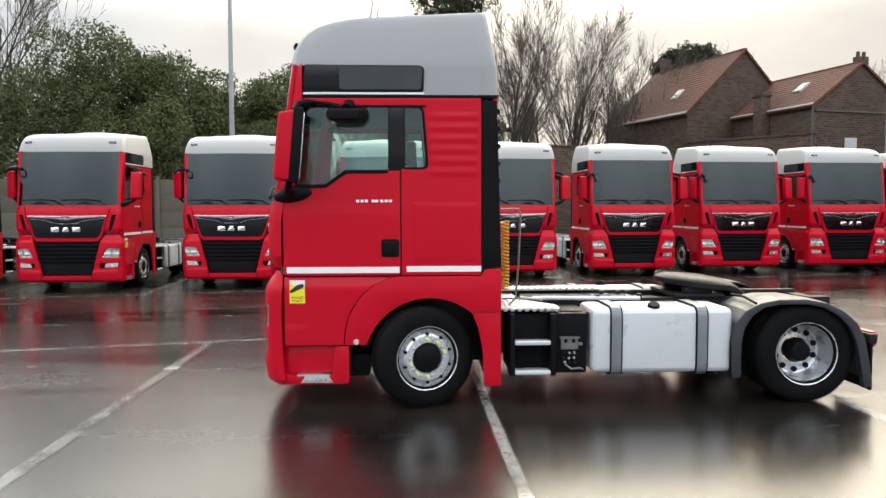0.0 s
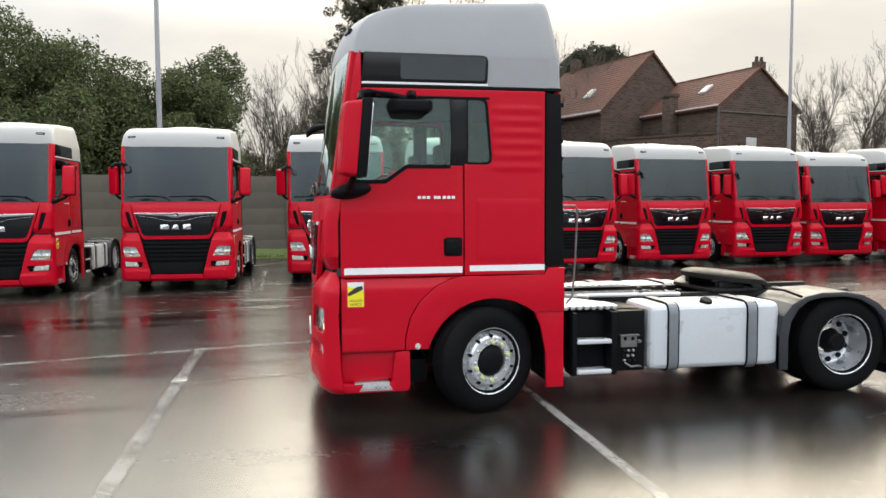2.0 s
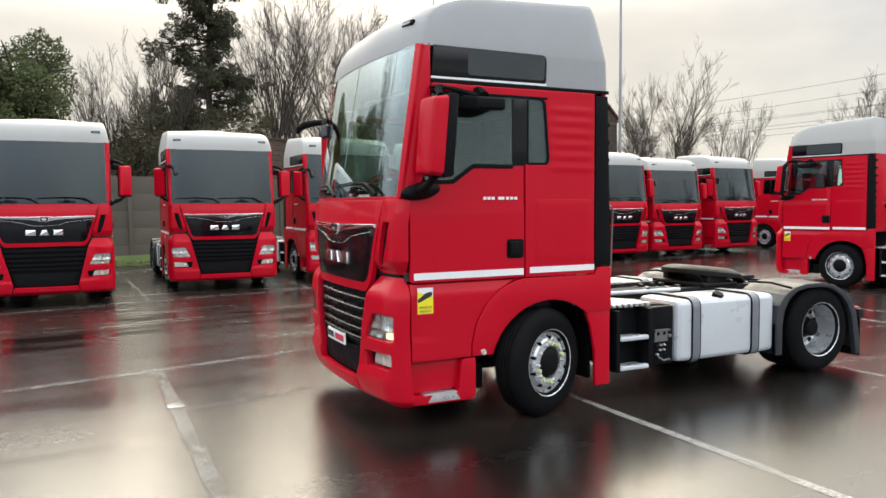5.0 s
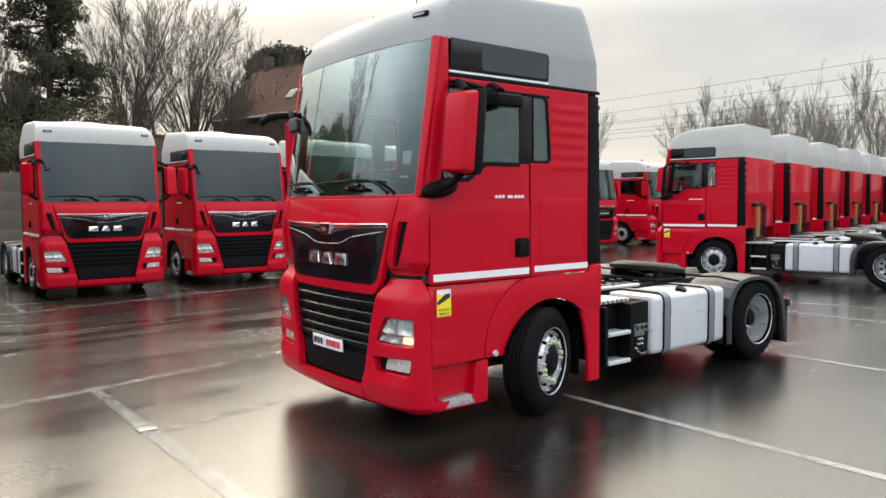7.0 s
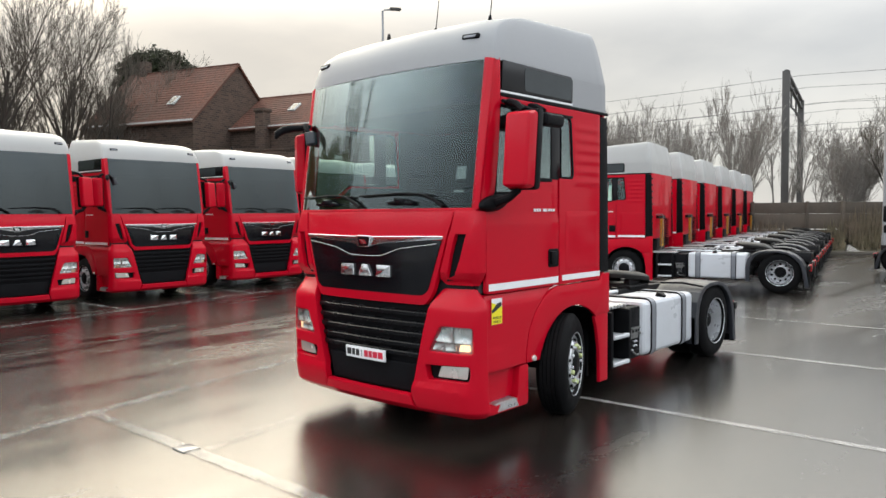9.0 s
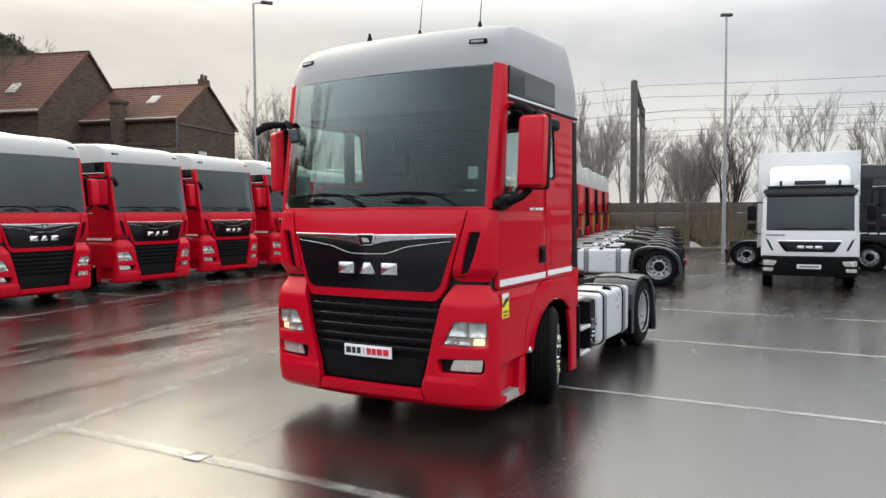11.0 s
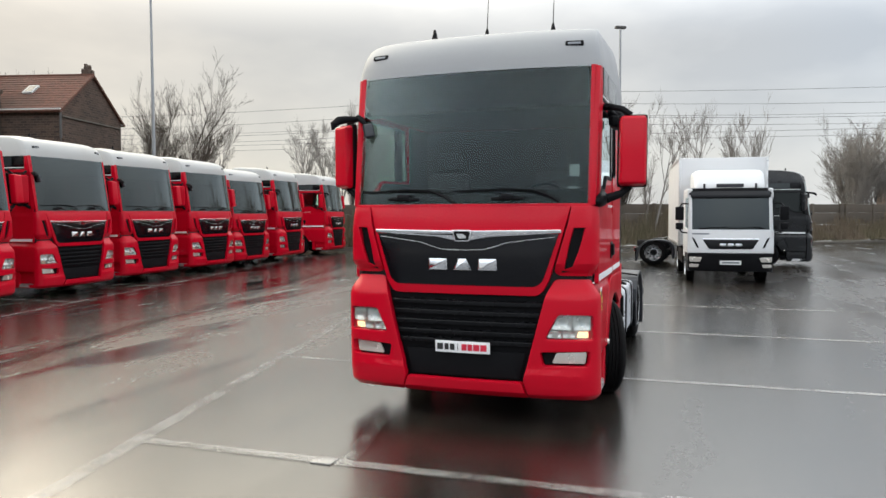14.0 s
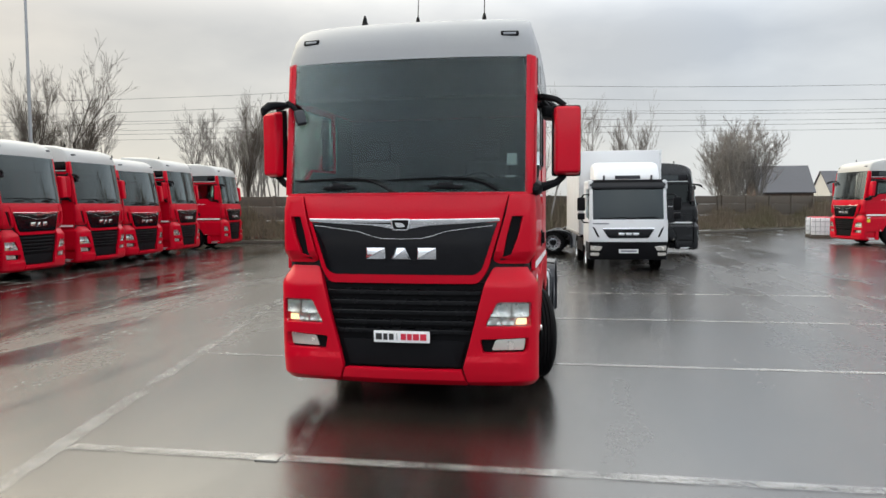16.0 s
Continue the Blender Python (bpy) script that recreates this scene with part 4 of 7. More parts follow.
def cab_inside(parent):
    part("cab_floor", boxed(-1.45, 0.62, -1.18, 1.18, 1.32, 1.4), DASH, parent, "dark cab floor")
    part("rear_lining", boxed(0.58, 0.598, -1.18, 1.18, 1.4, 2.99), INTERIOR, parent, "grey cab lining")
    part("headliner", boxed(-1.1, 0.58, -1.17, 1.17, 2.99, 3.046, bevel=0.01), INTERIOR, parent, "grey cab headliner")
    for s in (1, -1):
        bm = panel([(-1.4, 1.4), (0.58, 1.4), (0.58, 2.99), (-0.02, 2.99), (-0.02, 2.31), (-0.8, 2.3), (-1.0, 2.16), (-1.4, 2.16)], 0.015, lambda u, v, w: (u, s * (1.195 + w), v), bevel=0, step=(0, 0))
        part("side_lining", bm, INTERIOR, parent, "grey side lining")
    bm = boxed(-1.5, -1.0, -1.16, 1.16, 1.5, 2.1, bevel=0.08, seg=3)
    box(bm, -1.15, -0.85, -0.62, 0.1, 1.55, 2.02, bevel=0.06)
    part("dashboard", bm, DASH, parent, "black dashboard")
    bm = bmesh.new()
    ring = [(-0.93 + 0.09 * math.sin(a), -0.62 + 0.23 * math.cos(a), 2.06 + 0.21 * math.sin(a)) for a in np.linspace(0, 2 * math.pi, 25)]
    tube(bm, ring, 0.017, 8, cap=False)
    tube(bm, [(-0.97, -0.84, 2.03), (-0.98, -0.62, 2.03), (-0.97, -0.4, 2.03)], 0.02, 6)
    tube(bm, [(-0.97, -0.62, 2.04), (-1.2, -0.62, 1.86)], 0.045, 8)
    part("steering_wheel", bm, PLASTIC, parent, "black steering wheel")
    for y in (-0.62, 0.62):
        bm = boxed(-0.75, -0.22, y - 0.25, y + 0.25, 1.62, 1.78, bevel=0.06, seg=3)
        box(bm, -0.27, -0.12, y - 0.24, y + 0.24, 1.7, 2.42, bevel=0.06, seg=3, m=pose(0, 0, 0))
        box(bm, -0.24, -0.13, y - 0.14, y + 0.14, 2.44, 2.66, bevel=0.05, seg=3)
        box(bm, -0.6, -0.3, y - 0.15, y + 0.15, 1.4, 1.63, bevel=0.02)
        part("seat", bm, FABRIC, parent, "dark fabric driver seat")
    bm = boxed(-0.02, 0.57, -1.15, 1.15, 1.75, 1.92, bevel=0.05, seg=3)
    part("bunk", bm, FABRIC, parent, "dark bunk mattress")


def chassis(parent, hero):
    bm = bmesh.new()
    for s in (1, -1):
        box(bm, -1.2, 4.44, s * 0.38 - 0.04, s * 0.38 + 0.04, 0.74, 0.98, bevel=0.01)
    for x in (-0.8, 0.7, 1.5, 2.3, 3.1, 3.95, 4.38):
        box(bm, x - 0.06, x + 0.06, -0.36, 0.36, 0.78, 0.94, bevel=0.01)
    part("frame", bm, DARK_STEEL, parent, "black steel chassis frame")
    bm = boxed(-1.15, 0.65, -0.45, 0.45, 0.3, 1.3, bevel=0.05)
    # gearbox drawn out into a long box that keeps light from passing underneath
    box(bm, 0.6, 3.2, -0.4, 0.4, 0.36, 0.92, bevel=0.06)
    tube(bm, [(1.4, 0, 0.68), (3.5, 0, 0.56)], 0.07, 10)
    part("engine", bm, DARK_STEEL, parent, "dark engine and gearbox, with a box added to block light under the truck")
    part("undertray", boxed(-1.5, -0.6, -1.02, 1.02, 0.27, 0.5, bevel=0.03), PLASTIC, parent, "black undertray behind the bumper")
    part("splash_wall", boxed(0.56, 0.6, -1.05, 1.05, 0.24, 0.95, bevel=0.01), PLASTIC, parent, "black splash wall behind the front wheels")
    for x, r in ((-0.04, 0.07), (3.77, 0.09)):
        bm = tube(bmesh.new(), [(x, -0.95, 0.49), (x, 0.95, 0.49)], r, 12)
        if x > 1:
            lathe(bm, [(0.05, -0.25), (0.2, -0.2), (0.26, 0), (0.2, 0.2), (0.05, 0.25)], 20, "y", Matrix.Translation((x, 0, 0.5)))
        part("axle", bm, DARK_STEEL, parent)
    for x in (3.0, 3.26):
        part("air_tank", lathe(bmesh.new(), [(0.001, -0.85), (0.08, -0.84), (0.125, -0.8), (0.13, -0.74), (0.13, 0.74), (0.125, 0.8), (0.08, 0.84), (0.001, 0.85)], 18, "y", Matrix.Translation((x, 0, 0.5))), DARK_STEEL, parent, "black compressed-air tank")
    # fuel tanks with straps
    for s in (-1, 1):
        bm = boxed(1.6, 3.03, s * 0.875 - 0.315, s * 0.875 + 0.315, 0.315, 0.965, bevel=0.085, seg=4)
        tank = part("fuel_tank", bm, TANK, parent, "silver-white fuel tank with two straps")
        for x in (1.85, 2.71):
            bm = bmesh.new()
            loop = rounded([(s * 0.555, 0.3), (s * 1.195, 0.3), (s * 1.195, 0.975), (s * 0.555, 0.975)], 0.11, 5)
            vs = [[bm.verts.new((xx, y, z)) for y, z in loop] for xx in (x - 0.048, x + 0.048)]
            for k in range(len(loop)):
                bm.faces.new((vs[0][k], vs[0][(k + 1) % len(loop)], vs[1][(k + 1) % len(loop)], vs[1][k]))
            bmesh.ops.recalc_face_normals(bm, faces=bm.faces[:])
            bmesh.ops.solidify(bm, geom=bm.faces[:], thickness=-0.012)
            st = part("tank_strap", bm, STRAP, tank, "grey steel strap")
            bm = bmesh.new()
            for xx in (x - 0.055, x + 0.055):
                pts = [(xx, y + (0.004 if y > s * 0.875 else -0.004), z + (0.004 if z > 0.6 else -0.004)) for y, z in loop]
                tube(bm, pts + pts[:1], 0.009, 5, cap=False)
            part("strap_rubber", bm, PLASTIC, tank, "black rubber strip beside the strap")
        part("filler_cap", lathe(bmesh.new(), [(0.001, 0.055), (0.05, 0.055), (0.06, 0.045), (0.062, 0.0), (0.001, 0.0)], 18, "z", pose(2.25, s * 1.09, 0.952, s * -25, 0, 0)), PLASTIC, tank, "black filler cap")
        # step unit in front of the tank
        bm = boxed(0.78, 1.48, s * 0.83 - 0.2, s * 0.83 + 0.2, 0.34, 0.9, bevel=0.02)
        st = part("step_unit", bm, PLASTIC, parent, "black step unit")
        for x0, x1 in ((0.79, 0.84), (1.19, 1.25)):
            part("side_plate", boxed(x0, x1, s * 1.1 - 0.12, s * 1.1 + 0.12, 0.3, 0.92, bevel=0.015), PLASTIC, st)
        part("valve_panel", boxed(1.252, 1.56, s * 1.07 - 0.1, s * 1.07 + 0.1, 0.32, 0.92, bevel=0.02), PLASTIC, st)
        for z in (0.315, 0.61):
            bm = boxed(0.838, 1.192, s * 1.205 - 0.03, s * 1.205 + 0.03, z, z + 0.046, bevel=0.02, seg=3)
            box(bm, 0.838, 1.192, s * 1.09 - 0.09, s * 1.09 + 0.09, z + 0.004, z + 0.03, bevel=0.006)
            part("step", bm, TANK, st, "pale rounded metal step")
        # valve bracket with two bores, small couplings and a hose below it
        bm = boxed(1.3, 1.47, s * 1.18 - 0.01, s * 1.18 + 0.01, 0.56, 0.68, bevel=0.006)
        box(bm, 1.285, 1.485, s * 1.19 - 0.03, s * 1.19 + 0.03, 0.672, 0.688, bevel=0.005)
        box(bm, 1.47, 1.51, s * 1.19 - 0.02, s * 1.19 + 0.02, 0.6, 0.63, bevel=0.008)
        block = part("valve_block", bm, PIPE, st, "small grey valve bracket")
        for x in (1.345, 1.425):
            part("bore", lathe(bmesh.new(), [(0.001, 0.0), (0.016, 0.0), (0.02, 0.006), (0.02, 0.02)], 12, "y", pose(x, s * 1.195, 0.645, 0, 0, 0 if s < 0 else 180)), PLASTIC, block, "dark bore of the valve bracket")
        part("rating_label", boxed(1.33, 1.44, s * 1.1925 - 0.0015, s * 1.1925 + 0.0015, 0.575, 0.608), PIPE, block, "small grey label")
        for x in (1.335, 1.385, 1.435):
            for z in (0.525, 0.475, 0.43):
                part("coupling", lathe(bmesh.new(), [(0.001, 0.0), (0.009, 0.0), (0.014, 0.008), (0.014, 0.03), (0.001, 0.03)], 8, "y", pose(x + 0.006 * math.sin(z * 90), s * 1.2, z, 0, 0, 0 if s < 0 else 180)), RIM if (x > 1.36) == (z > 0.45) else DARK_STEEL, block, "small air coupling")
        part("air_line", tube(bmesh.new(), [(1.34, s * 1.19, 0.41), (1.4, s * 1.21, 0.37), (1.48, s * 1.2, 0.375), (1.54, s * 1.15, 0.35)], 0.011, 6), PIPE, block, "grey air line")
    # deck plates
    # pale studded plate behind the cab, cut back at a slant beside the frame, with a toothed outer edge
    bm = panel([(0.62, -1.1), (1.3, -1.1), (1.3, -0.86), (0.98, -0.38), (0.98, 0.4), (0.62, 0.4)], 0.022, lambda u, v, w: (u, v, 0.968 + w), bevel=0.004, step=(0, 0))
    for i in range(11 if hero else 0):
        for j in range(9):
            x, y = 0.66 + i * 0.062, -1.06 + j * 0.076
            if x < 1.27 - max(0, y + 0.86) * 0.67:
                lathe(bm, [(0.018, 0.968), (0.014, 0.974), (0.001, 0.975)], 6, "z", Matrix.Translation((x, y, 0)))
    for k in range(9):
        box(bm, 0.66 + k * 0.072, 0.7 + k * 0.072, -1.14, -1.095, 0.935, 0.969, bevel=0.004)
    part("deck_plate", bm, ALU, parent, "studded aluminium deck plate")
    for s in (-1, 1):
        part("tank_shelf", boxed(1.3, 1.59, s * 0.8 - 0.3, s * 0.8 + 0.3, 0.885, 0.92, bevel=0.008), PLASTIC, parent, "black shelf in front of the tank")
    teeth = []
    for k in range(16):
        x = 0.78 + k * 0.075
        teeth += [(x, 1.02), (x + 0.004, 1.029), (x + 0.031, 1.029), (x + 0.035, 1.02)]
    bm = panel([(0.72, 1.0), (0.72, 1.02)] + teeth + [(2.0, 1.02), (2.0, 1.0)], 0.3, lambda u, v, w: (u, 0.44 + w, v), bevel=0, step=(0, 0))
    part("catwalk", bm, ALU, parent, "ribbed aluminium catwalk")
    bm = bmesh.new()
    rnd = random.Random(4)
    for k in range(4):
        y = -0.3 + 0.045 * k
        part("air_line", tube(bmesh.new(), [(1.02, y, 0.99), (1.5, y + 0.02, 0.985), (1.95, y - 0.03, 0.995), (2.35, y - 0.06 * k, 0.985)], 0.011, 6), DARK_STEEL if k % 2 else PIPE, parent, "thin air line")
    for k in range(3):
        part("frame_bolt", lathe(bmesh.new(), [(0.001, 0.0), (0.012, 0.0), (0.015, 0.006), (0.015, 0.015), (0.001, 0.015)], 8, "y", pose(1.25 + 0.42 * k, 0.388, 0.965)), RIM, parent, "bright frame bolt")
    for k in range(9):
        x, y = 1.75 + 0.06 * k + rnd.random() * 0.05, rnd.uniform(-0.5, -0.2)
        part("valve", boxed(x, x + 0.05, y, y + 0.07, 0.96, 1.0 + rnd.random() * 0.05, bevel=0.014), DARK_STEEL if k % 3 else PIPE, parent, "small grey valve")
    tube(bm, [(1.12, -0.47, 0.985), (2.3, -0.47, 0.98)], 0.024, 8)
    tube(bm, [(1.0, -0.42, 0.985), (1.2, -0.58, 0.985)], 0.018, 8)
    part("air_pipe", bm, TANK, parent, "pale metal rail along the frame")
    # coupling plate
    bm = bmesh.new()
    R, n, cx = 0.49, 36, 3.1
    outline = [(cx + R * 0.98 * math.cos(radians(48 + 264 * k / n)), R * math.sin(radians(48 + 264 * k / n))) for k in range(n + 1)]
    outline = [(cx + 0.52, 0.27), (cx + 0.4, 0.33)] + outline[1:-1] + [(cx + 0.4, -0.33), (cx + 0.52, -0.27), (cx + 0.5, -0.12), (cx + 0.08, -0.06), (cx + 0.03, 0.0), (cx + 0.08, 0.06), (cx + 0.5, 0.12)]

    def plate(u, v, w):
        d = u - cx
        rim = max(0, math.hypot(d, v) - 0.3)
        return (u, v, 1.185 + w - 0.1 * d - 1.6 * rim * rim - 0.5 * max(0, d - 0.2) ** 1.5)

    panel(outline, 0.055, plate, bevel=0.02, step=(0.1, 0.1), bm=bm)
    fifth = part("coupling_plate", bm, GREASE, parent, "greasy dark coupling plate with a slot")
    bm = boxed(2.7, 3.25, -0.45, 0.45, 0.97, 1.02, bevel=0.02)
    for s in (1, -1):
        box(bm, 2.82, 3.14, s * 0.34 - 0.05, s * 0.34 + 0.05, 1.0, 1.1, bevel=0.03)
    part("coupling_base", bm, DARK_STEEL, fifth, "black coupling mounting plate")
    # rear mudguards
    for s in (1, -1):
        bm = bmesh.new()
        dxm = 0.01
        prof = [(2.985, 0.27), (2.985, 0.62), (3.02, 0.82), (3.12, 0.94), (3.27, 1.015), (3.45, 1.05), (3.72, 1.052), (3.93, 1.015), (4.11, 0.93), (4.25, 0.81), (4.33, 0.66), (4.38, 0.42), (4.42, 0.16)]
        low = [(3.08, 0.27), (3.08, 0.6), (3.11, 0.76), (3.19, 0.89), (3.31, 0.97), (3.47, 1.0), (3.74, 1.0), (3.91, 0.965), (4.06, 0.88), (4.17, 0.77), (4.24, 0.63), (4.29, 0.4), (4.33, 0.16)]
        prof, low = [(u + dxm, v) for u, v in prof], [(u + dxm, v) for u, v in low]
        panel(prof + low[::-1], 0.06, lambda u, v, w: (u, s * (1.245 + w), v), bevel=0.012, step=(0, 0), bm=bm)
        tmp = bmesh.new()
        vs = [[tmp.verts.new((x, s * y, z - dz)) for x, z in prof] for y, dz in ((1.225, 0.0), (0.95, -0.012), (0.62, 0.0))]
        for a, b in zip(vs, vs[1:]):
            for k in range(len(prof) - 1):
                tmp.faces.new((a[k], a[k + 1], b[k + 1], b[k]))
        bmesh.ops.recalc_face_normals(tmp, faces=tmp.faces[:])
        bmesh.ops.solidify(tmp, geom=tmp.faces[:], thickness=0.015)
        join(bm, tmp)
        guard = part("mudguard", bm, GREY_PLASTIC, parent, "dark grey plastic rear mudguard")
        for x0 in (3.23, 3.9):
            z0 = 1.035 if x0 < 3.6 else 1.02
            part("joint_rib", tube(bmesh.new(), [(x0, s * 1.24, z0 - 0.02), (x0, s * 0.95, z0 + 0.015), (x0, s * 0.64, z0)], 0.014, 6), PLASTIC, guard)
        part("mud_flap", boxed(4.405, 4.43, s * 0.93 - 0.3, s * 0.93 + 0.3, 0.13, 0.6, bevel=0.008), RUBBER, guard, "black rubber mud flap")
        bm = boxed(4.41, 4.48, s * 0.95 - 0.25, s * 0.95 + 0.25, 0.56, 0.72, bevel=0.02)
        part("tail_lamp", bm, TAIL, parent, "red tail lamp")
        bm = boxed(4.38, 4.46, s * 0.7 - 0.55, s * 0.7 + 0.55, 0.6, 0.7, bevel=0.01)
        part("lamp_bracket", bm, DARK_STEEL, parent)
    # rear of the cab: wall, pipe and coiled hoses
    part("cab_rear_wall", boxed(0.6, 0.665, -1.2, 1.2, 1.3, 3.05, bevel=0.02), PAINT[0], parent)
    bm = tube(bmesh.new(), [(0.72, -0.98, 1.95), (0.9, -0.98, 1.95), (0.92, -0.98, 1.9), (0.9, -0.98, 1.4), (0.87, -0.99, 1.05), (0.8, -1.0, 0.98)], 0.011, 8)
    part("grab_pipe", bm, PIPE, parent, "thin bent metal pipe")
    bm = bmesh.new()
    for k, y in enumerate((-0.62,)):
        pts = [(0.8 + 0.042 * math.cos(a), y + 0.042 * math.sin(a), 1.82 - 0.72 * a / (2 * math.pi * 20)) for a in np.linspace(0, 2 * math.pi * 20, 20 * 9)]
        tube(bm, pts, 0.013, 5)
    part("coiled_hose", bm, YELLOW_HOSE, parent, "yellow coiled air hose")
    bm = bmesh.new()
    pts = [(0.82 + 0.07 * math.cos(a), -0.2 + 0.07 * math.sin(a), 1.85 - 0.75 * a / (2 * math.pi * 14)) for a in np.linspace(0, 2 * math.pi * 14, 14 * 9)]
    tube(bm, pts, 0.012, 5)
    box(bm, 0.665, 0.74, -0.7, 0.1, 1.84, 1.92, bevel=0.01)
    part("cable_coil", bm, PLASTIC, parent, "black coiled cable on its bracket")


def sticker(parent):
    f = side_at(-1)
    st = part("warning_sticker", panel(rounded([(-1.365, 1.035), (-1.205, 1.035), (-1.205, 1.275), (-1.365, 1.275)], 0.01), 0.003, lambda u, v, w: f(u, v, w + 0.008), bevel=0, step=(0.06, 0)), RED_PRINT, parent, "red-edged yellow and white blind spot warning sticker")
    part("sticker_sky", panel([(-1.358, 1.16), (-1.212, 1.16), (-1.212, 1.268), (-1.358, 1.268)], 0.003, lambda u, v, w: f(u, v, w + 0.0095), bevel=0, step=(0.06, 0)), PLATE, st, "white upper field")
    bm = panel([(-1.358, 1.045), (-1.212, 1.045), (-1.212, 1.19), (-1.358, 1.235)], 0.003, lambda u, v, w: f(u, v, w + 0.0105), bevel=0, step=(0.06, 0))
    part("sticker_field", bm, YELLOW, st, "yellow field")
    bm = panel(rounded([(-1.35, 1.14), (-1.22, 1.2), (-1.225, 1.235), (-1.28, 1.225), (-1.36, 1.165)], 0.01), 0.003, lambda u, v, w: f(u, v, w + 0.012), bevel=0, step=(0.06, 0))
    part("sticker_shape", bm, PRINT, st, "black vehicle shape")
    for z, t in ((1.1, "ANGLES"), (1.065, "MORTS")):
        words(t, 0.032, Matrix.Translation((-1.285, -(HALF + 0.011), z)) @ pose(0, 0, 0, 90, 0, 0), PRINT, st, "sticker_text", "black lettering", 0.0015)


def tractor(paint, roof_paint, label, hero=False, steer=0.0):
    t = thing("tractor_unit", label, "truck", "parked tractor units")
    PAINT[0] = paint
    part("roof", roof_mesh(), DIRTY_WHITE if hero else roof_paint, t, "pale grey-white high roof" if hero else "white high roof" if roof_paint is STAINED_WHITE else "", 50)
    cab_front(t, paint, hero)
    for s in (-1, 1):
        cab_side(t, s, paint, roof_paint)
    pod_mirror(t, -1)
    front_mirror(t, 1)
    cab_inside(t)
    chassis(t, hero)
    sticker(t)
    for s in (-1, 1):
        wheel(t, -0.07, 1.13 if hero and s < 0 else 1.05, s, steer, caps=hero and s < 0, fine=hero)
        wheel(t, 3.77, 1.06, s, 0, dual=True, fine=hero)
    for s in (1, -1):
        bm = boxed(-0.02, 0.02, -0.085, 0.085, -0.024, 0.024, bevel=0.014, seg=3, m=pose(-1.303, s * 0.985, 3.55, 0, 22, s * -9))
        lamp = part("roof_lamp", bm, PLASTIC, t, "small dark roof marker lamp")
        bm = boxed(-0.012, 0.004, -0.06, 0.06, -0.012, 0.012, bevel=0.006, m=pose(-1.32, s * 0.985, 3.547, 0, 22, s * -9))
        part("lens", bm, STRAP, lamp, "smoked marker lens")
    for y, x, h in ((0.6, -0.75, 0.07), (0.06, -0.6, 0.42), (-0.65, -0.6, 0.42)) if hero else ((0.6, -0.75, 0.04),):
        z = 3.86
        bm = lathe(bmesh.new(), [(0.001, 0.0), (0.035, 0.0), (0.028, 0.02), (0.012, 0.09), (0.001, 0.095)], 10, "z", Matrix.Translation((x, y, z - 0.02)))
        if h > 0.1:
            tube(bm, [(x, y, z + 0.05), (x + 0.06, y, z + h)], [0.006, 0.003], 5)
        part("aerial", bm, PLASTIC, t, "black roof aerial")
    return t


PAINT = [RED]

# ---- ground ----


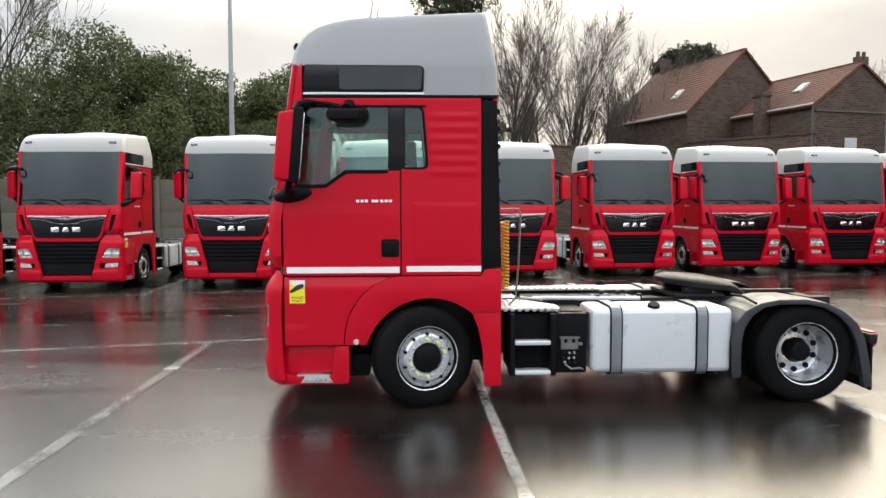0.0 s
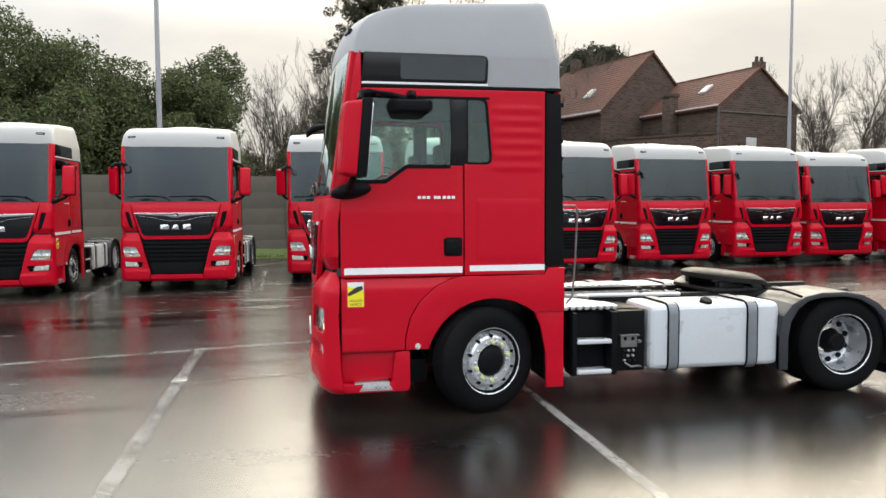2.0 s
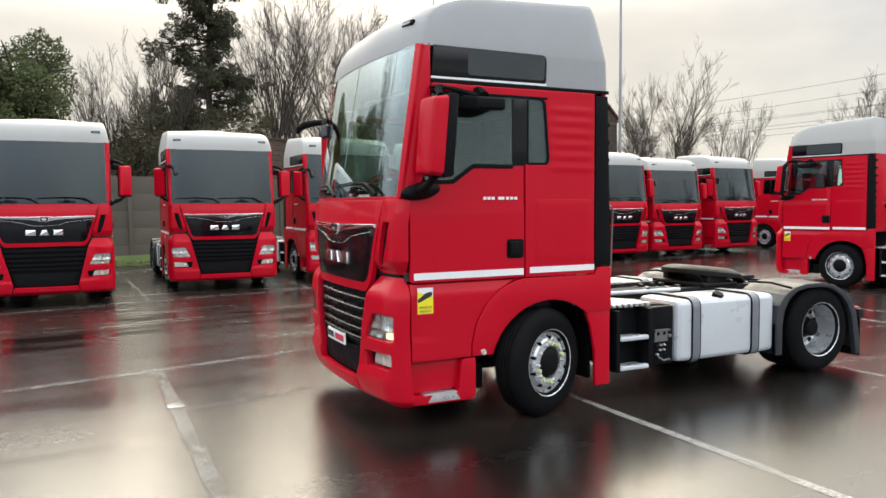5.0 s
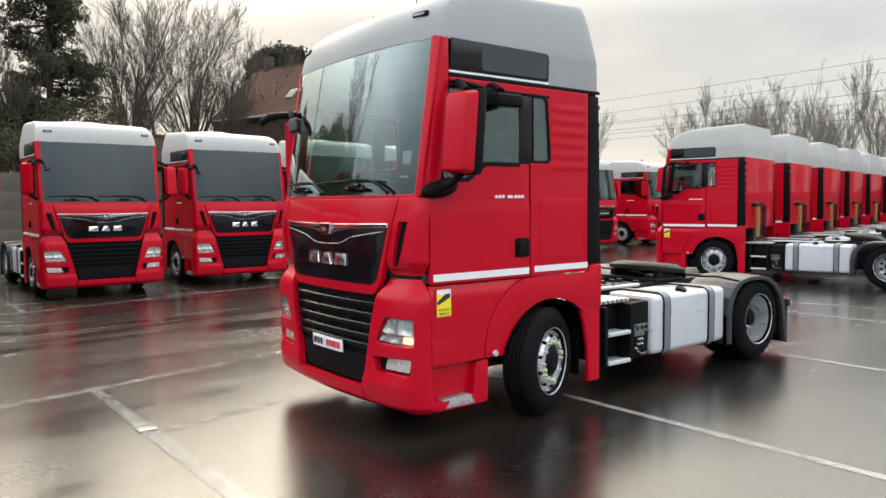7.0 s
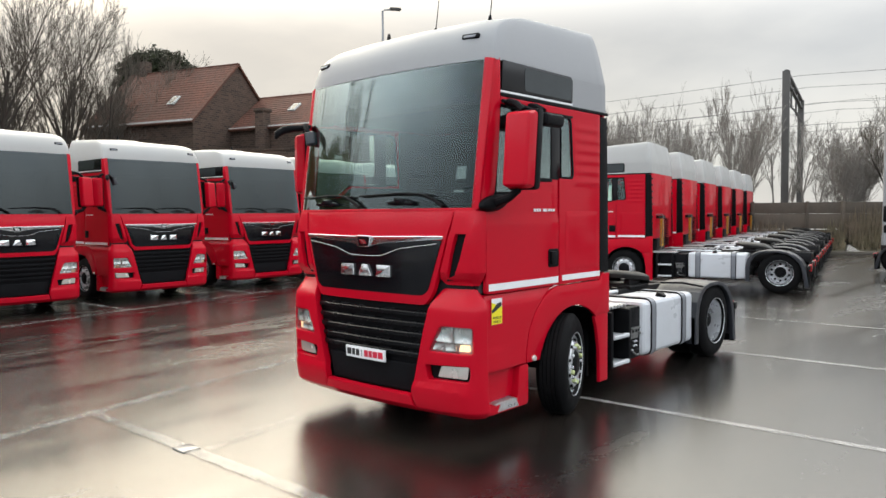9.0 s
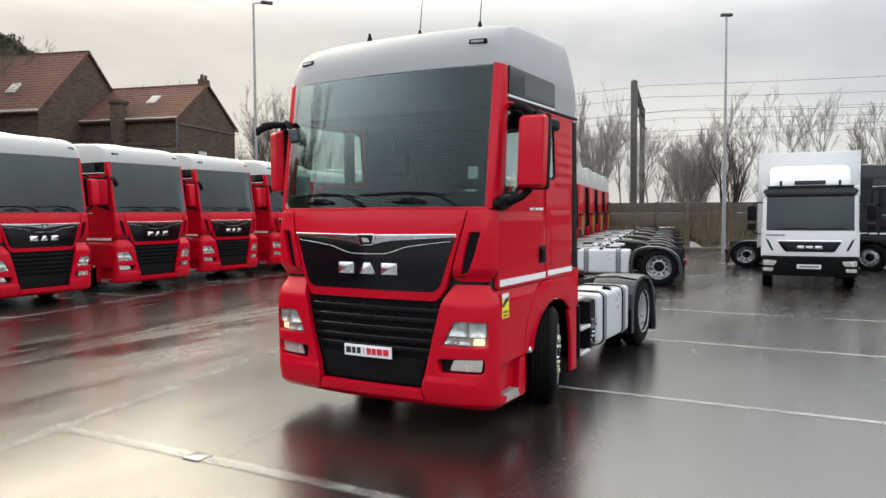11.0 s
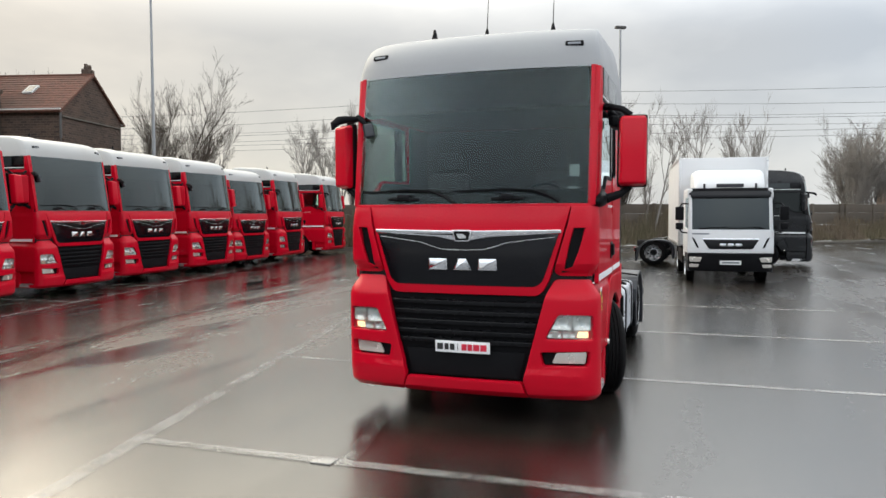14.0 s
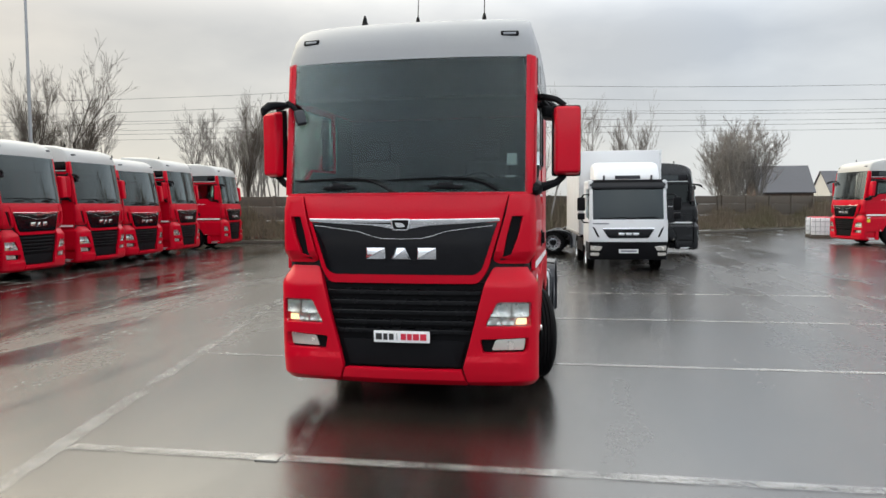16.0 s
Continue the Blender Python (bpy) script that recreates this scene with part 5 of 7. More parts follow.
def asphalt_material():
    """Wet worn asphalt: fine aggregate, darker damp and paler dry fields, standing water where it is smooth."""
    m = bpy.data.materials.new("wet_asphalt")
    m.use_nodes = True
    nt = m.node_tree
    N, L = nt.nodes.new, nt.links.new
    b = nt.nodes["Principled BSDF"]
    co = N("ShaderNodeTexCoord")
    mp = N("ShaderNodeMapping")
    mp.inputs["Rotation"].default_value = (0, 0, radians(-12))
    mp.inputs["Scale"].default_value = (0.28, 1.0, 1.0)
    L(co.outputs["Object"], mp.inputs["Vector"])

    def noise_node(scale, detail, rough=0.55, streak=False):
        n = N("ShaderNodeTexNoise")
        n.inputs["Scale"].default_value, n.inputs["Detail"].default_value, n.inputs["Roughness"].default_value = scale, detail, rough
        L(mp.outputs["Vector"] if streak else co.outputs["Object"], n.inputs["Vector"])
        return n.outputs["Fac"]

    def ranged(v, a, c, lo, hi):
        r = N("ShaderNodeMapRange")
        r.inputs["From Min"].default_value, r.inputs["From Max"].default_value = a, c
        r.inputs["To Min"].default_value, r.inputs["To Max"].default_value = lo, hi
        L(v, r.inputs["Value"])
        return r.outputs["Result"]

    def math2(op, a, c):
        n = N("ShaderNodeMath")
        n.operation = op
        for i, v in enumerate((a, c)):
            if isinstance(v, (int, float)):
                n.inputs[i].default_value = v
            else:
                L(v, n.inputs[i])
        return n.outputs[0]

    big, mid, fine, grain = noise_node(0.13, 4, streak=True), noise_node(0.9, 7, 0.62, True), noise_node(9, 6, 0.7), noise_node(160, 2)
    # a coarser, uneven lane in front of the long row, ending in a ragged edge that runs along it
    lane_at = N("ShaderNodeVectorMath")
    lane_at.operation = "DOT_PRODUCT"
    lane_at.inputs[1].default_value = (-0.22, 1.0, 0.0)
    L(co.outputs["Object"], lane_at.inputs[0])
    off = math2("ADD", lane_at.outputs["Value"], math2("MULTIPLY", mid, 2.4))
    lane = ranged(off, 13.9, 17.0, 0, 1)
    # a darker patched strip along that edge
    edge = math2("ADD", lane_at.outputs["Value"], math2("MULTIPLY", mid, 0.5))
    strip = math2("MULTIPLY", ranged(edge, 15.12, 15.2, 0, 1), ranged(edge, 15.45, 15.6, 1, 0))
    # standing water in shallow streaks
    mp2 = N("ShaderNodeMapping")
    mp2.inputs["Rotation"].default_value, mp2.inputs["Scale"].default_value = (0, 0, radians(-12)), (0.2, 1.0, 1.0)
    mp2.inputs["Location"].default_value = (7.3, 3.1, 0)
    L(co.outputs["Object"], mp2.inputs["Vector"])

    def streaks(scale, detail, rough):
        n = N("ShaderNodeTexNoise")
        n.inputs["Scale"].default_value, n.inputs["Detail"].default_value, n.inputs["Roughness"].default_value = scale, detail, rough
        L(mp2.outputs["Vector"], n.inputs["Vector"])
        return n.outputs["Fac"]

    ripple = streaks(3.2, 6, 0.6)
    pool = math2("MULTIPLY", ranged(streaks(0.75, 5, 0.62), 0.54, 0.63, 0, 1), ranged(lane, 0, 1, 0.35, 1))
    wet = ranged(math2("ADD", big, math2("MULTIPLY", mid, 0.7)), 0.77, 0.93, 0, 1)
    ramp = N("ShaderNodeValToRGB")
    ramp.color_ramp.elements[0].color, ramp.color_ramp.elements[1].color = (0.026, 0.0205, 0.0165, 1), (0.006, 0.0055, 0.005, 1)
    L(wet, ramp.inputs["Fac"])
    sc = N("ShaderNodeVectorMath")
    sc.operation = "SCALE"
    L(ramp.outputs["Color"], sc.inputs[0])
    tone = math2("MULTIPLY", ranged(fine, 0.3, 0.7, 0.75, 1.25), ranged(grain, 0.3, 0.7, 0.7, 1.3))
    tone = math2("MULTIPLY", tone, math2("MULTIPLY", ranged(pool, 0, 1, 1, 0.5), ranged(strip, 0, 1, 1, 0.45)))
    L(tone, sc.inputs["Scale"])
    L(sc.outputs[0], b.inputs["Base Color"])
    dry = math2("ADD", math2("MULTIPLY", ranged(mid, 0.42, 0.66, 0.0, 1.0), 0.1), ranged(fine, 0.3, 0.75, 0.0, 0.04))
    coarse = math2("MULTIPLY", lane, ranged(ripple, 0.4, 0.62, 0.0, 0.07))
    rough = math2("ADD", math2("ADD", ranged(wet, 0.0, 1.0, 0.23, 0.17), dry), coarse)
    rough = math2("MULTIPLY", rough, math2("MULTIPLY", ranged(pool, 0, 1, 1, 0.4), ranged(lane, 0, 1, 1, 0.8)))
    L(rough, b.inputs["Roughness"])
    L(ranged(strip, 0, 1, 0.5, 0.1), b.inputs["Specular IOR Level"])
    bp = N("ShaderNodeBump")
    bp.inputs["Strength"].default_value = 0.4
    bp.inputs["Distance"].default_value = 0.004
    relief = math2("MULTIPLY", math2("ADD", grain, fine), math2("MULTIPLY", ranged(wet, 0, 1, 0.42, 0.11), ranged(pool, 0, 1, 1, 0.1)))
    relief = math2("ADD", relief, math2("MULTIPLY", math2("MULTIPLY", ripple, ranged(lane, 0, 1, 0.35, 2.3)), ranged(pool, 0, 1, 1, 0.3)))
    L(relief, bp.inputs["Height"])
    L(bp.outputs["Normal"], b.inputs["Normal"])
    b.inputs["IOR"].default_value = 1.86
    return m


def line_material(name="worn_road_paint", cover=0.62, tone=0.52):
    """Worn white road paint: scuffed away in flakes and patches, so that the wet asphalt shows through."""
    m = bpy.data.materials.new(name)
    m.use_nodes = True
    nt = m.node_tree
    N, L = nt.nodes.new, nt.links.new
    b = nt.nodes["Principled BSDF"]
    co, n1, n2, n3 = N("ShaderNodeTexCoord"), N("ShaderNodeTexNoise"), N("ShaderNodeTexNoise"), N("ShaderNodeTexNoise")
    for n, s, d in ((n1, 1.1, 6), (n2, 26.0, 5), (n3, 140.0, 2)):
        n.inputs["Scale"].default_value, n.inputs["Detail"].default_value, n.inputs["Roughness"].default_value = s, d, 0.7
        L(co.outputs["Object"], n.inputs["Vector"])
    add, add2, keep = N("ShaderNodeMath"), N("ShaderNodeMath"), N("ShaderNodeMapRange")
    add.operation = add2.operation = "MULTIPLY_ADD"
    add.inputs[1].default_value, add2.inputs[1].default_value = 0.45, 0.25
    L(n2.outputs["Fac"], add.inputs[0])
    L(n1.outputs["Fac"], add.inputs[2])
    L(n3.outputs["Fac"], add2.inputs[0])
    L(add.outputs[0], add2.inputs[2])
    keep.inputs["From Min"].default_value, keep.inputs["From Max"].default_value = 0.9 + cover * 0.25, 0.68 + cover * 0.25
    keep.inputs["To Min"].default_value, keep.inputs["To Max"].default_value = 0.0, min(1.0, 0.25 + cover * 0.7)
    L(add2.outputs[0], keep.inputs["Value"])
    shade = N("ShaderNodeMapRange")
    shade.inputs["From Min"].default_value, shade.inputs["From Max"].default_value = 0.35, 0.65
    shade.inputs["To Min"].default_value, shade.inputs["To Max"].default_value = tone, tone * 0.7
    L(n2.outputs["Fac"], shade.inputs["Value"])
    col = N("ShaderNodeVectorMath")
    col.operation = "SCALE"
    col.inputs[0].default_value = (1.0, 0.97, 0.92)
    L(shade.outputs["Result"], col.inputs["Scale"])
    L(col.outputs[0], b.inputs["Base Color"])
    b.inputs["Roughness"].default_value = 0.18
    b.inputs["IOR"].default_value = 1.86
    tr, mx = N("ShaderNodeBsdfTransparent"), N("ShaderNodeMixShader")
    # the paint thins out towards both edges of the line
    edge, thin, worn = N("ShaderNodeAttribute"), N("ShaderNodeMapRange"), N("ShaderNodeMath")
    edge.attribute_name = "across"
    thin.interpolation_type = "SMOOTHSTEP"
    thin.inputs["From Max"].default_value = 0.5
    worn.operation = "MULTIPLY"
    L(edge.outputs["Fac"], thin.inputs["Value"])
    L(thin.outputs["Result"], worn.inputs[0])
    L(keep.outputs["Result"], worn.inputs[1])
    L(worn.outputs[0], mx.inputs["Fac"])
    L(tr.outputs["BSDF"], mx.inputs[1])
    L(b.outputs["BSDF"], mx.inputs[2])
    L(mx.outputs["Shader"], nt.nodes["Material Output"].inputs["Surface"])
    return m


ASPHALT, ROADPAINT, FAINT, WORN = asphalt_material(), line_material(), line_material("faded_road_paint", 0.36, 0.42), line_material("thin_road_paint", 0.42, 0.42)
GRASS = material("grass", (0.09, 0.125, 0.032), 0.85, vary=0.45, scale=1.5, fine=25, bump=0.02, dirt=(0.1, 0.085, 0.04), dirt_amount=0.4)
bm = bmesh.new()
bmesh.ops.create_grid(bm, x_segments=40, y_segments=40, size=2000)
solid("ground", bm, ASPHALT, "wet dark asphalt yard with pale reflections", kind="structure")

A_SLOPE = math.tan(radians(12.4))


def road_line(x0, y0, x1, y1, width=0.11, z=0.004, paint=None):
    d = Vector((x1 - x0, y1 - y0, 0))
    n = Vector((-d.y, d.x, 0)).normalized() * width * 0.6
    seg = max(2, int(d.length / 0.25))
    rnd = random.Random(round(x0 * 100 + y0))
    bm = bmesh.new()
    across = bm.verts.layers.float.new("across")
    rows = []
    for k in range(seg + 1):
        p = Vector((x0, y0, z)) + d * k / seg
        e = [rnd.uniform(0.9, 1.1) for _ in range(2)]
        row = [bm.verts.new(q) for q in (p + n * e[0], p, p - n * e[1])]
        row[1][across] = 1.0
        rows.append(row)
    for a, c in zip(rows, rows[1:]):
        for i in (0, 1):
            bm.faces.new((a[i], a[i + 1], c[i + 1], c[i]))
    bmesh.ops.recalc_face_normals(bm, faces=bm.faces[:])
    return solid("road_line", bm, paint or ROADPAINT, "worn white parking line on the wet asphalt", kind="structure")


road_line(0.6, 11.7, 0.62, 9.62, 0.11, paint=FAINT)
road_line(-3.08, 10.77, -2.92, 0.5, 0.14, 0.008, paint=WORN)
road_line(0.62, 9.6, 0.8, 1.0, 0.11)
road_line(4.25, 10.0, 4.4, 0.0, 0.13)
road_line(7.9, 10.0, 8.1, 0.0, 0.13)
road_line(-14.0, 8.5, 9.0, 13.5, 0.17, paint=FAINT)
road_line(-14.0, 15.35, 24.0, 23.7, 0.12, 0.008)
road_line(5.4, 1.55, 30.0, 1.7, 0.13, 0.008, FAINT)
for k in range(-2, 8):
    x = -6.35 + 3.65 * k
    y = 17.1 + (x + 6.35) * A_SLOPE
    road_line(x, y, x - 0.2, y + 5.0, 0.11, 0.012)
for k in range(5):
    road_line(9.6 + 3.9 * k, 7.66 + 0.86 * k, 8.9 + 3.9 * k, 10.6 + 0.86 * k, 0.12)

# a paler plate in the line, and a worn seam that runs off it
SEAM = line_material("worn_seam", 0.16, 0.3)
PALE_SLAB = material("pale_slab", (0.3, 0.29, 0.27), 0.22, vary=0.2, scale=8, dirt=(0.12, 0.11, 0.1), dirt_amount=0.5)
road_line(-2.95, 8.9, -1.2, 9.25, 0.13, paint=SEAM)
bm = boxed(-3.13, -2.97, 8.98, 9.16, 0.0, 0.012, bevel=0.002)
solid("marker_plate", bm, PALE_SLAB, "small pale square plate set in the parking line", "marker plate")

# ---- vehicles ----
STRIP = 1.62


def stand(x, y, turn):
    return pose(x, y, 0, 0, 0, turn)


hero = tractor(RED, WHITE, "red tractor unit with white high roof and silver fuel tanks", True, 18.5)
hero["label"] = "clean red tractor unit with white roof, parked alone mid-yard"
hero.matrix_basis = stand(0.1, 8.38, 0)
plain = tractor(RED, STAINED_WHITE, "red tractor unit with a white roof, parked in the row")
row_a = [(-11.9, 16.9, 1), (-8.3, 17.61, 0), (-4.59, 18.2, -1), (-0.88, 19.46, 0.3), (2.55, 20.1, 2), (6.1, 20.74, 3), (9.53, 21.44, 3), (13.02, 21.87, 2.6), (16.0, 22.3, 2), (19.25, 22.5, 6), (24.1, 22.9, 7)]
for i, (x, y, h) in enumerate(row_a):
    a = radians(90 + h)
    m = stand(x + STRIP * math.cos(a), y + STRIP * math.sin(a), 90 + h)
    if i == 0:
        plain.matrix_basis = m
    else:
        t = copy_thing(plain, m @ Matrix.Diagonal((1, 1, 0.96, 1)) if i == 8 else m)
        if i == 8:
            t["label"] = "lower red tractor unit with a white roof in the row"
for k in range(6):
    t = copy_thing(plain, stand(13.03 + 3.82 * k, 12.95 + 0.83 * k, -90 + 12.1))
    t["label"], t["group"] = "red tractor unit with black side deflectors, backs lined up", "second row of tractor units"
for k, (x, y) in enumerate(((29.04, -6.76), (30.22, -8.74))):
    t = copy_thing(plain, stand(x, y, -90 + 14))
    t["label"], t["group"] = "red tractor unit with a white roof by the far fence", "third row of tractor units"
black = tractor(BLACK_PAINT, BLACK_PAINT, "black tractor unit parked across behind the white lorry", steer=-20)
black["group"] = ""
for ob in black.children_recursive:
    if ob.name.split(".")[0] in ("door_window", "quarter_window", "windscreen"):
        ob.data.materials[0] = DARKGLASS
black.matrix_basis = stand(21.6, 4.05, 88) @ Matrix.Diagonal((1, 1, 0.9, 1))


def box_lorry():
    """White cab-over lorry with a box body; same local frame as the tractor unit, narrower."""
    t = thing("box_lorry", "white box lorry with a black bumper and sun visor", "lorry")
    W = 1.1

    def f(y, z, w=0.0):
        a = abs(y)
        tab = [(0.3, -1.22), (0.7, -1.3), (1.1, -1.3), (1.5, -1.27), (2.5, -1.08), (2.8, -1.0)]
        return (lerp_table(tab, z) + 0.06 * a * a + 0.06 * (a / W) ** 8 - w, y, z)

    up = lambda o: (lambda u, v, w: f(u, v, w + o))
    part("cab_front", panel(rounded([(-1.06, 1.5), (-1.07, 0.86), (1.07, 0.86), (1.06, 1.5)], 0.05), 0.05, up(0), bevel=0.02), WHITE, t)
    part("bumper", panel(rounded([(-1.08, 0.85), (-1.08, 0.36), (1.08, 0.36), (1.08, 0.85)], 0.06), 0.08, up(0.02), bevel=0.02), PLASTIC, t, "black bumper")
    part("grille", panel(rounded([(-0.72, 1.23), (-0.55, 0.97), (0.55, 0.97), (0.72, 1.23)], 0.05), 0.02, up(0.012), bevel=0.006), GLOSS_BLACK, t, "black grille")
    part("chrome_strip", panel(rounded([(-0.72, 1.255), (-0.7, 1.22), (0.7, 1.22), (0.72, 1.255)], 0.01), 0.02, up(0.016), bevel=0.004), CHROME, t, "chrome strip")
    for c in (-0.2, 0.0, 0.2):
        part("brand_mark", panel([(c - 0.08, 1.12), (c - 0.08, 1.05), (c + 0.08, 1.05), (c + 0.08, 1.12)], 0.02, up(0.02), bevel=0.004), CHROME, t, "plain chrome brand bars")
    for s in (1, -1):
        q = (lambda p: p) if s > 0 else mirrored
        part("headlight", panel(q(rounded([(0.72, 0.74), (1.05, 0.76), (1.05, 0.62), (0.78, 0.62)], 0.03)), 0.02, up(0.03), bevel=0.006), REFLECTOR, t, "clear headlight")
        part("fog_lamp", panel(q(rounded([(0.8, 0.56), (1.05, 0.56), (1.05, 0.47), (0.82, 0.47)], 0.02)), 0.02, up(0.03), bevel=0.005), REFLECTOR, t, "fog lamp")
        part("corner_vent", panel(q([(0.92, 1.25), (0.8, 1.0), (0.86, 1.0), (1.0, 1.3)]), 0.02, up(0.004), bevel=0.004), PLASTIC, t, "black corner vent")
        part("pillar", panel(q([(0.98, 1.48), (0.98, 2.44), (1.07, 2.44), (1.08, 1.48)]), 0.05, up(0.002), bevel=0.01), WHITE, t)
        sd = lambda u, v, w: (u, s * (W + w), v)
        part("door", panel(rounded([(-1.17, 0.85), (-0.15, 0.85), (-0.15, 1.55), (-0.95, 1.5), (-1.17, 1.48)], 0.03), 0.04, sd, bevel=0.008), WHITE, t)
        part("side_frame", panel([(-0.15, 0.7), (0.42, 0.7), (0.42, 2.5), (-1.02, 2.5), (-1.02, 2.36), (-0.22, 2.36), (-0.22, 1.56), (-0.15, 1.55)], 0.04, sd, bevel=0.008), WHITE, t)
        g = part("side_window", panel([(-1.12, 1.49), (-0.95, 1.51), (-0.22, 1.56), (-0.22, 2.36), (-0.98, 2.36)], 0.006, lambda u, v, w: sd(u, v, w - 0.012), bevel=0), SIDEGLASS, t, "side window")
        g.visible_shadow = False
        bm = boxed(-1.34, -1.2, s * 1.32 - 0.11, s * 1.32 + 0.11, 1.75, 2.12, bevel=0.03)
        box(bm, -1.33, -1.2, s * 1.32 - 0.1, s * 1.32 + 0.1, 1.5, 1.68, bevel=0.03)
        tube(bm, [(-1.05, s * 1.08, 2.2), (-1.22, s * 1.25, 2.2), (-1.26, s * 1.32, 2.1)], 0.02, 6)
        tube(bm, [(-1.1, s * 1.08, 1.4), (-1.24, s * 1.25, 1.42), (-1.26, s * 1.32, 1.52)], 0.02, 6)
        part("mirror", bm, PLASTIC, t, "black door mirrors on arms")
        part("step_panel", panel([(-1.15, 0.36), (-0.52, 0.36), (-0.5, 0.84), (-1.15, 0.84)], 0.05, lambda u, v, w: sd(u, v, w - 0.02), bevel=0.01), GREY_PLASTIC, t, "dark grey step panel")
        for x in (0.0, 3.4):
            bm = tyre_mesh(0.24, 0.42)
            bm.transform(Matrix.Translation((x, s * 0.96, 0.42)))
            part("tyre", bm, RUBBER, t, "black tyre", 40)
            bm = lathe(bmesh.new(), [(0.26, -0.11), (0.25, -0.08), (0.2, -0.06), (0.1, -0.1), (0.001, -0.11)], 24, "y", pose(x, s * 0.96, 0.42, 0, 0, 0 if s < 0 else 180))
            part("rim", bm, RIM, t, "steel rim")
    g = part("windscreen", panel(rounded([(-1.0, 2.38), (-1.0, 1.47), (1.0, 1.47), (1.0, 2.38)], 0.05), 0.006, up(-0.004), bevel=0), DARKGLASS, t, "dark tinted windscreen")
    g.visible_shadow = False
    part("sun_visor", panel(rounded([(-1.02, 2.54), (-1.02, 2.36), (1.02, 2.36), (1.02, 2.54)], 0.03), 0.04, up(0.07), bevel=0.01), GLOSS_BLACK, t, "dark sun visor")
    part("header", panel([(-1.06, 2.62), (-1.06, 2.36), (1.06, 2.36), (1.06, 2.62)], 0.04, up(0), bevel=0.01), PLASTIC, t, "black header panel")
    bm = boxed(-0.98, 0.45, -W, W, 2.48, 2.62, bevel=0.06, seg=3)
    part("cab_roof", bm, WHITE, t)
    bm = boxed(-0.95, 0.5, -0.92, 0.92, 2.56, 3.14, bevel=0.2, seg=6)
    for v in bm.verts:
        v.co.x += max(0, 0.5 - v.co.x) * 0.34 * max(0, (v.co.z - 2.56) / 0.58) ** 1.5
    bmesh.ops.recalc_face_normals(bm, faces=bm.faces[:])
    part("roof_deflector", bm, WHITE, t, "white roof air deflector")
    bm = boxed(-1.0, -0.96, -0.35, 0.35, 2.64, 2.74, bevel=0.01)
    for y in (-0.66, 0.66):
        tube(bm, [(-0.96, y, 2.58), (-1.0, y, 2.74)], 0.03, 8)
    part("roof_bar", bm, GREY_PLASTIC, t, "grey roof bar")
    for y in (-0.72, -0.24, 0.24, 0.72):
        part("roof_lamp", boxed(-1.04, -0.98, y - 0.05, y + 0.05, 2.57, 2.61, bevel=0.01), PLASTIC, t)
    part("wiper", tube(bmesh.new(), [f(0.8, 1.53, 0.02), f(0.1, 1.56, 0.03), f(-0.05, 1.5, 0.03)], 0.012, 6), PLASTIC, t, "black wiper")
    part("wiper", tube(bmesh.new(), [f(0.0, 1.53, 0.02), f(-0.7, 1.56, 0.03), f(-0.85, 1.5, 0.03)], 0.012, 6), PLASTIC, t, "black wiper")
    part("registration_plate", panel(rounded([(-0.27, 0.66), (-0.27, 0.55), (0.27, 0.55), (0.27, 0.66)], 0.01), 0.01, up(0.034), bevel=0.002), PLATE, t, "pale plate with plain bars")
    part("plate_bars", panel([(-0.22, 0.63), (-0.22, 0.585), (0.22, 0.585), (0.22, 0.63)], 0.003, up(0.037), bevel=0), STRAP, t, "grey bars")
    part("door_marks", panel([(0.55, 1.4), (0.55, 1.36), (0.98, 1.36), (0.98, 1.4)], 0.003, up(0.004), bevel=0), STRAP, t, "grey bars of a sticker")
    bm = boxed(-0.9, 0.4, -1.05, 1.05, 0.75, 1.35, bevel=0.05)
    box(bm, 0.3, 0.4, -1.05, 1.05, 1.2, 2.5)
    part("cab_inside", bm, DASH, t, "dark cab interior")
    body = part("box_body", boxed(0.62, 6.3, -1.22, 1.22, 1.0, 3.56, bevel=0.03), WHITE, t, "white box body")
    bm = bmesh.new()
    for s in (1, -1):
        box(bm, 0.6, 6.32, s * 1.215 - 0.02, s * 1.215 + 0.02, 3.5, 3.58, bevel=0.01)
        box(bm, 0.6, 0.68, s * 1.2 - 0.035, s * 1.2 + 0.035, 1.0, 3.56, bevel=0.02)
        box(bm, 0.6, 6.32, s * 1.215 - 0.02, s * 1.215 + 0.02, 0.96, 1.06, bevel=0.01)
    part("body_edges", bm, ALU, body, "aluminium edge profiles")
    bm = bmesh.new()
    for s in (1, -1):
        box(bm, -0.9, 6.2, s * 0.4 - 0.04, s * 0.4 + 0.04, 0.72, 0.97)
        box(bm, 1.0, 2.8, s * 1.05 - 0.03, s * 1.05 + 0.03, 0.45, 0.85, bevel=0.01)
    part("chassis_frame", bm, DARK_STEEL, t, "black chassis frame")
    return t


lorry = box_lorry()
lorry.matrix_basis = stand(14.3, 5.55, 5)

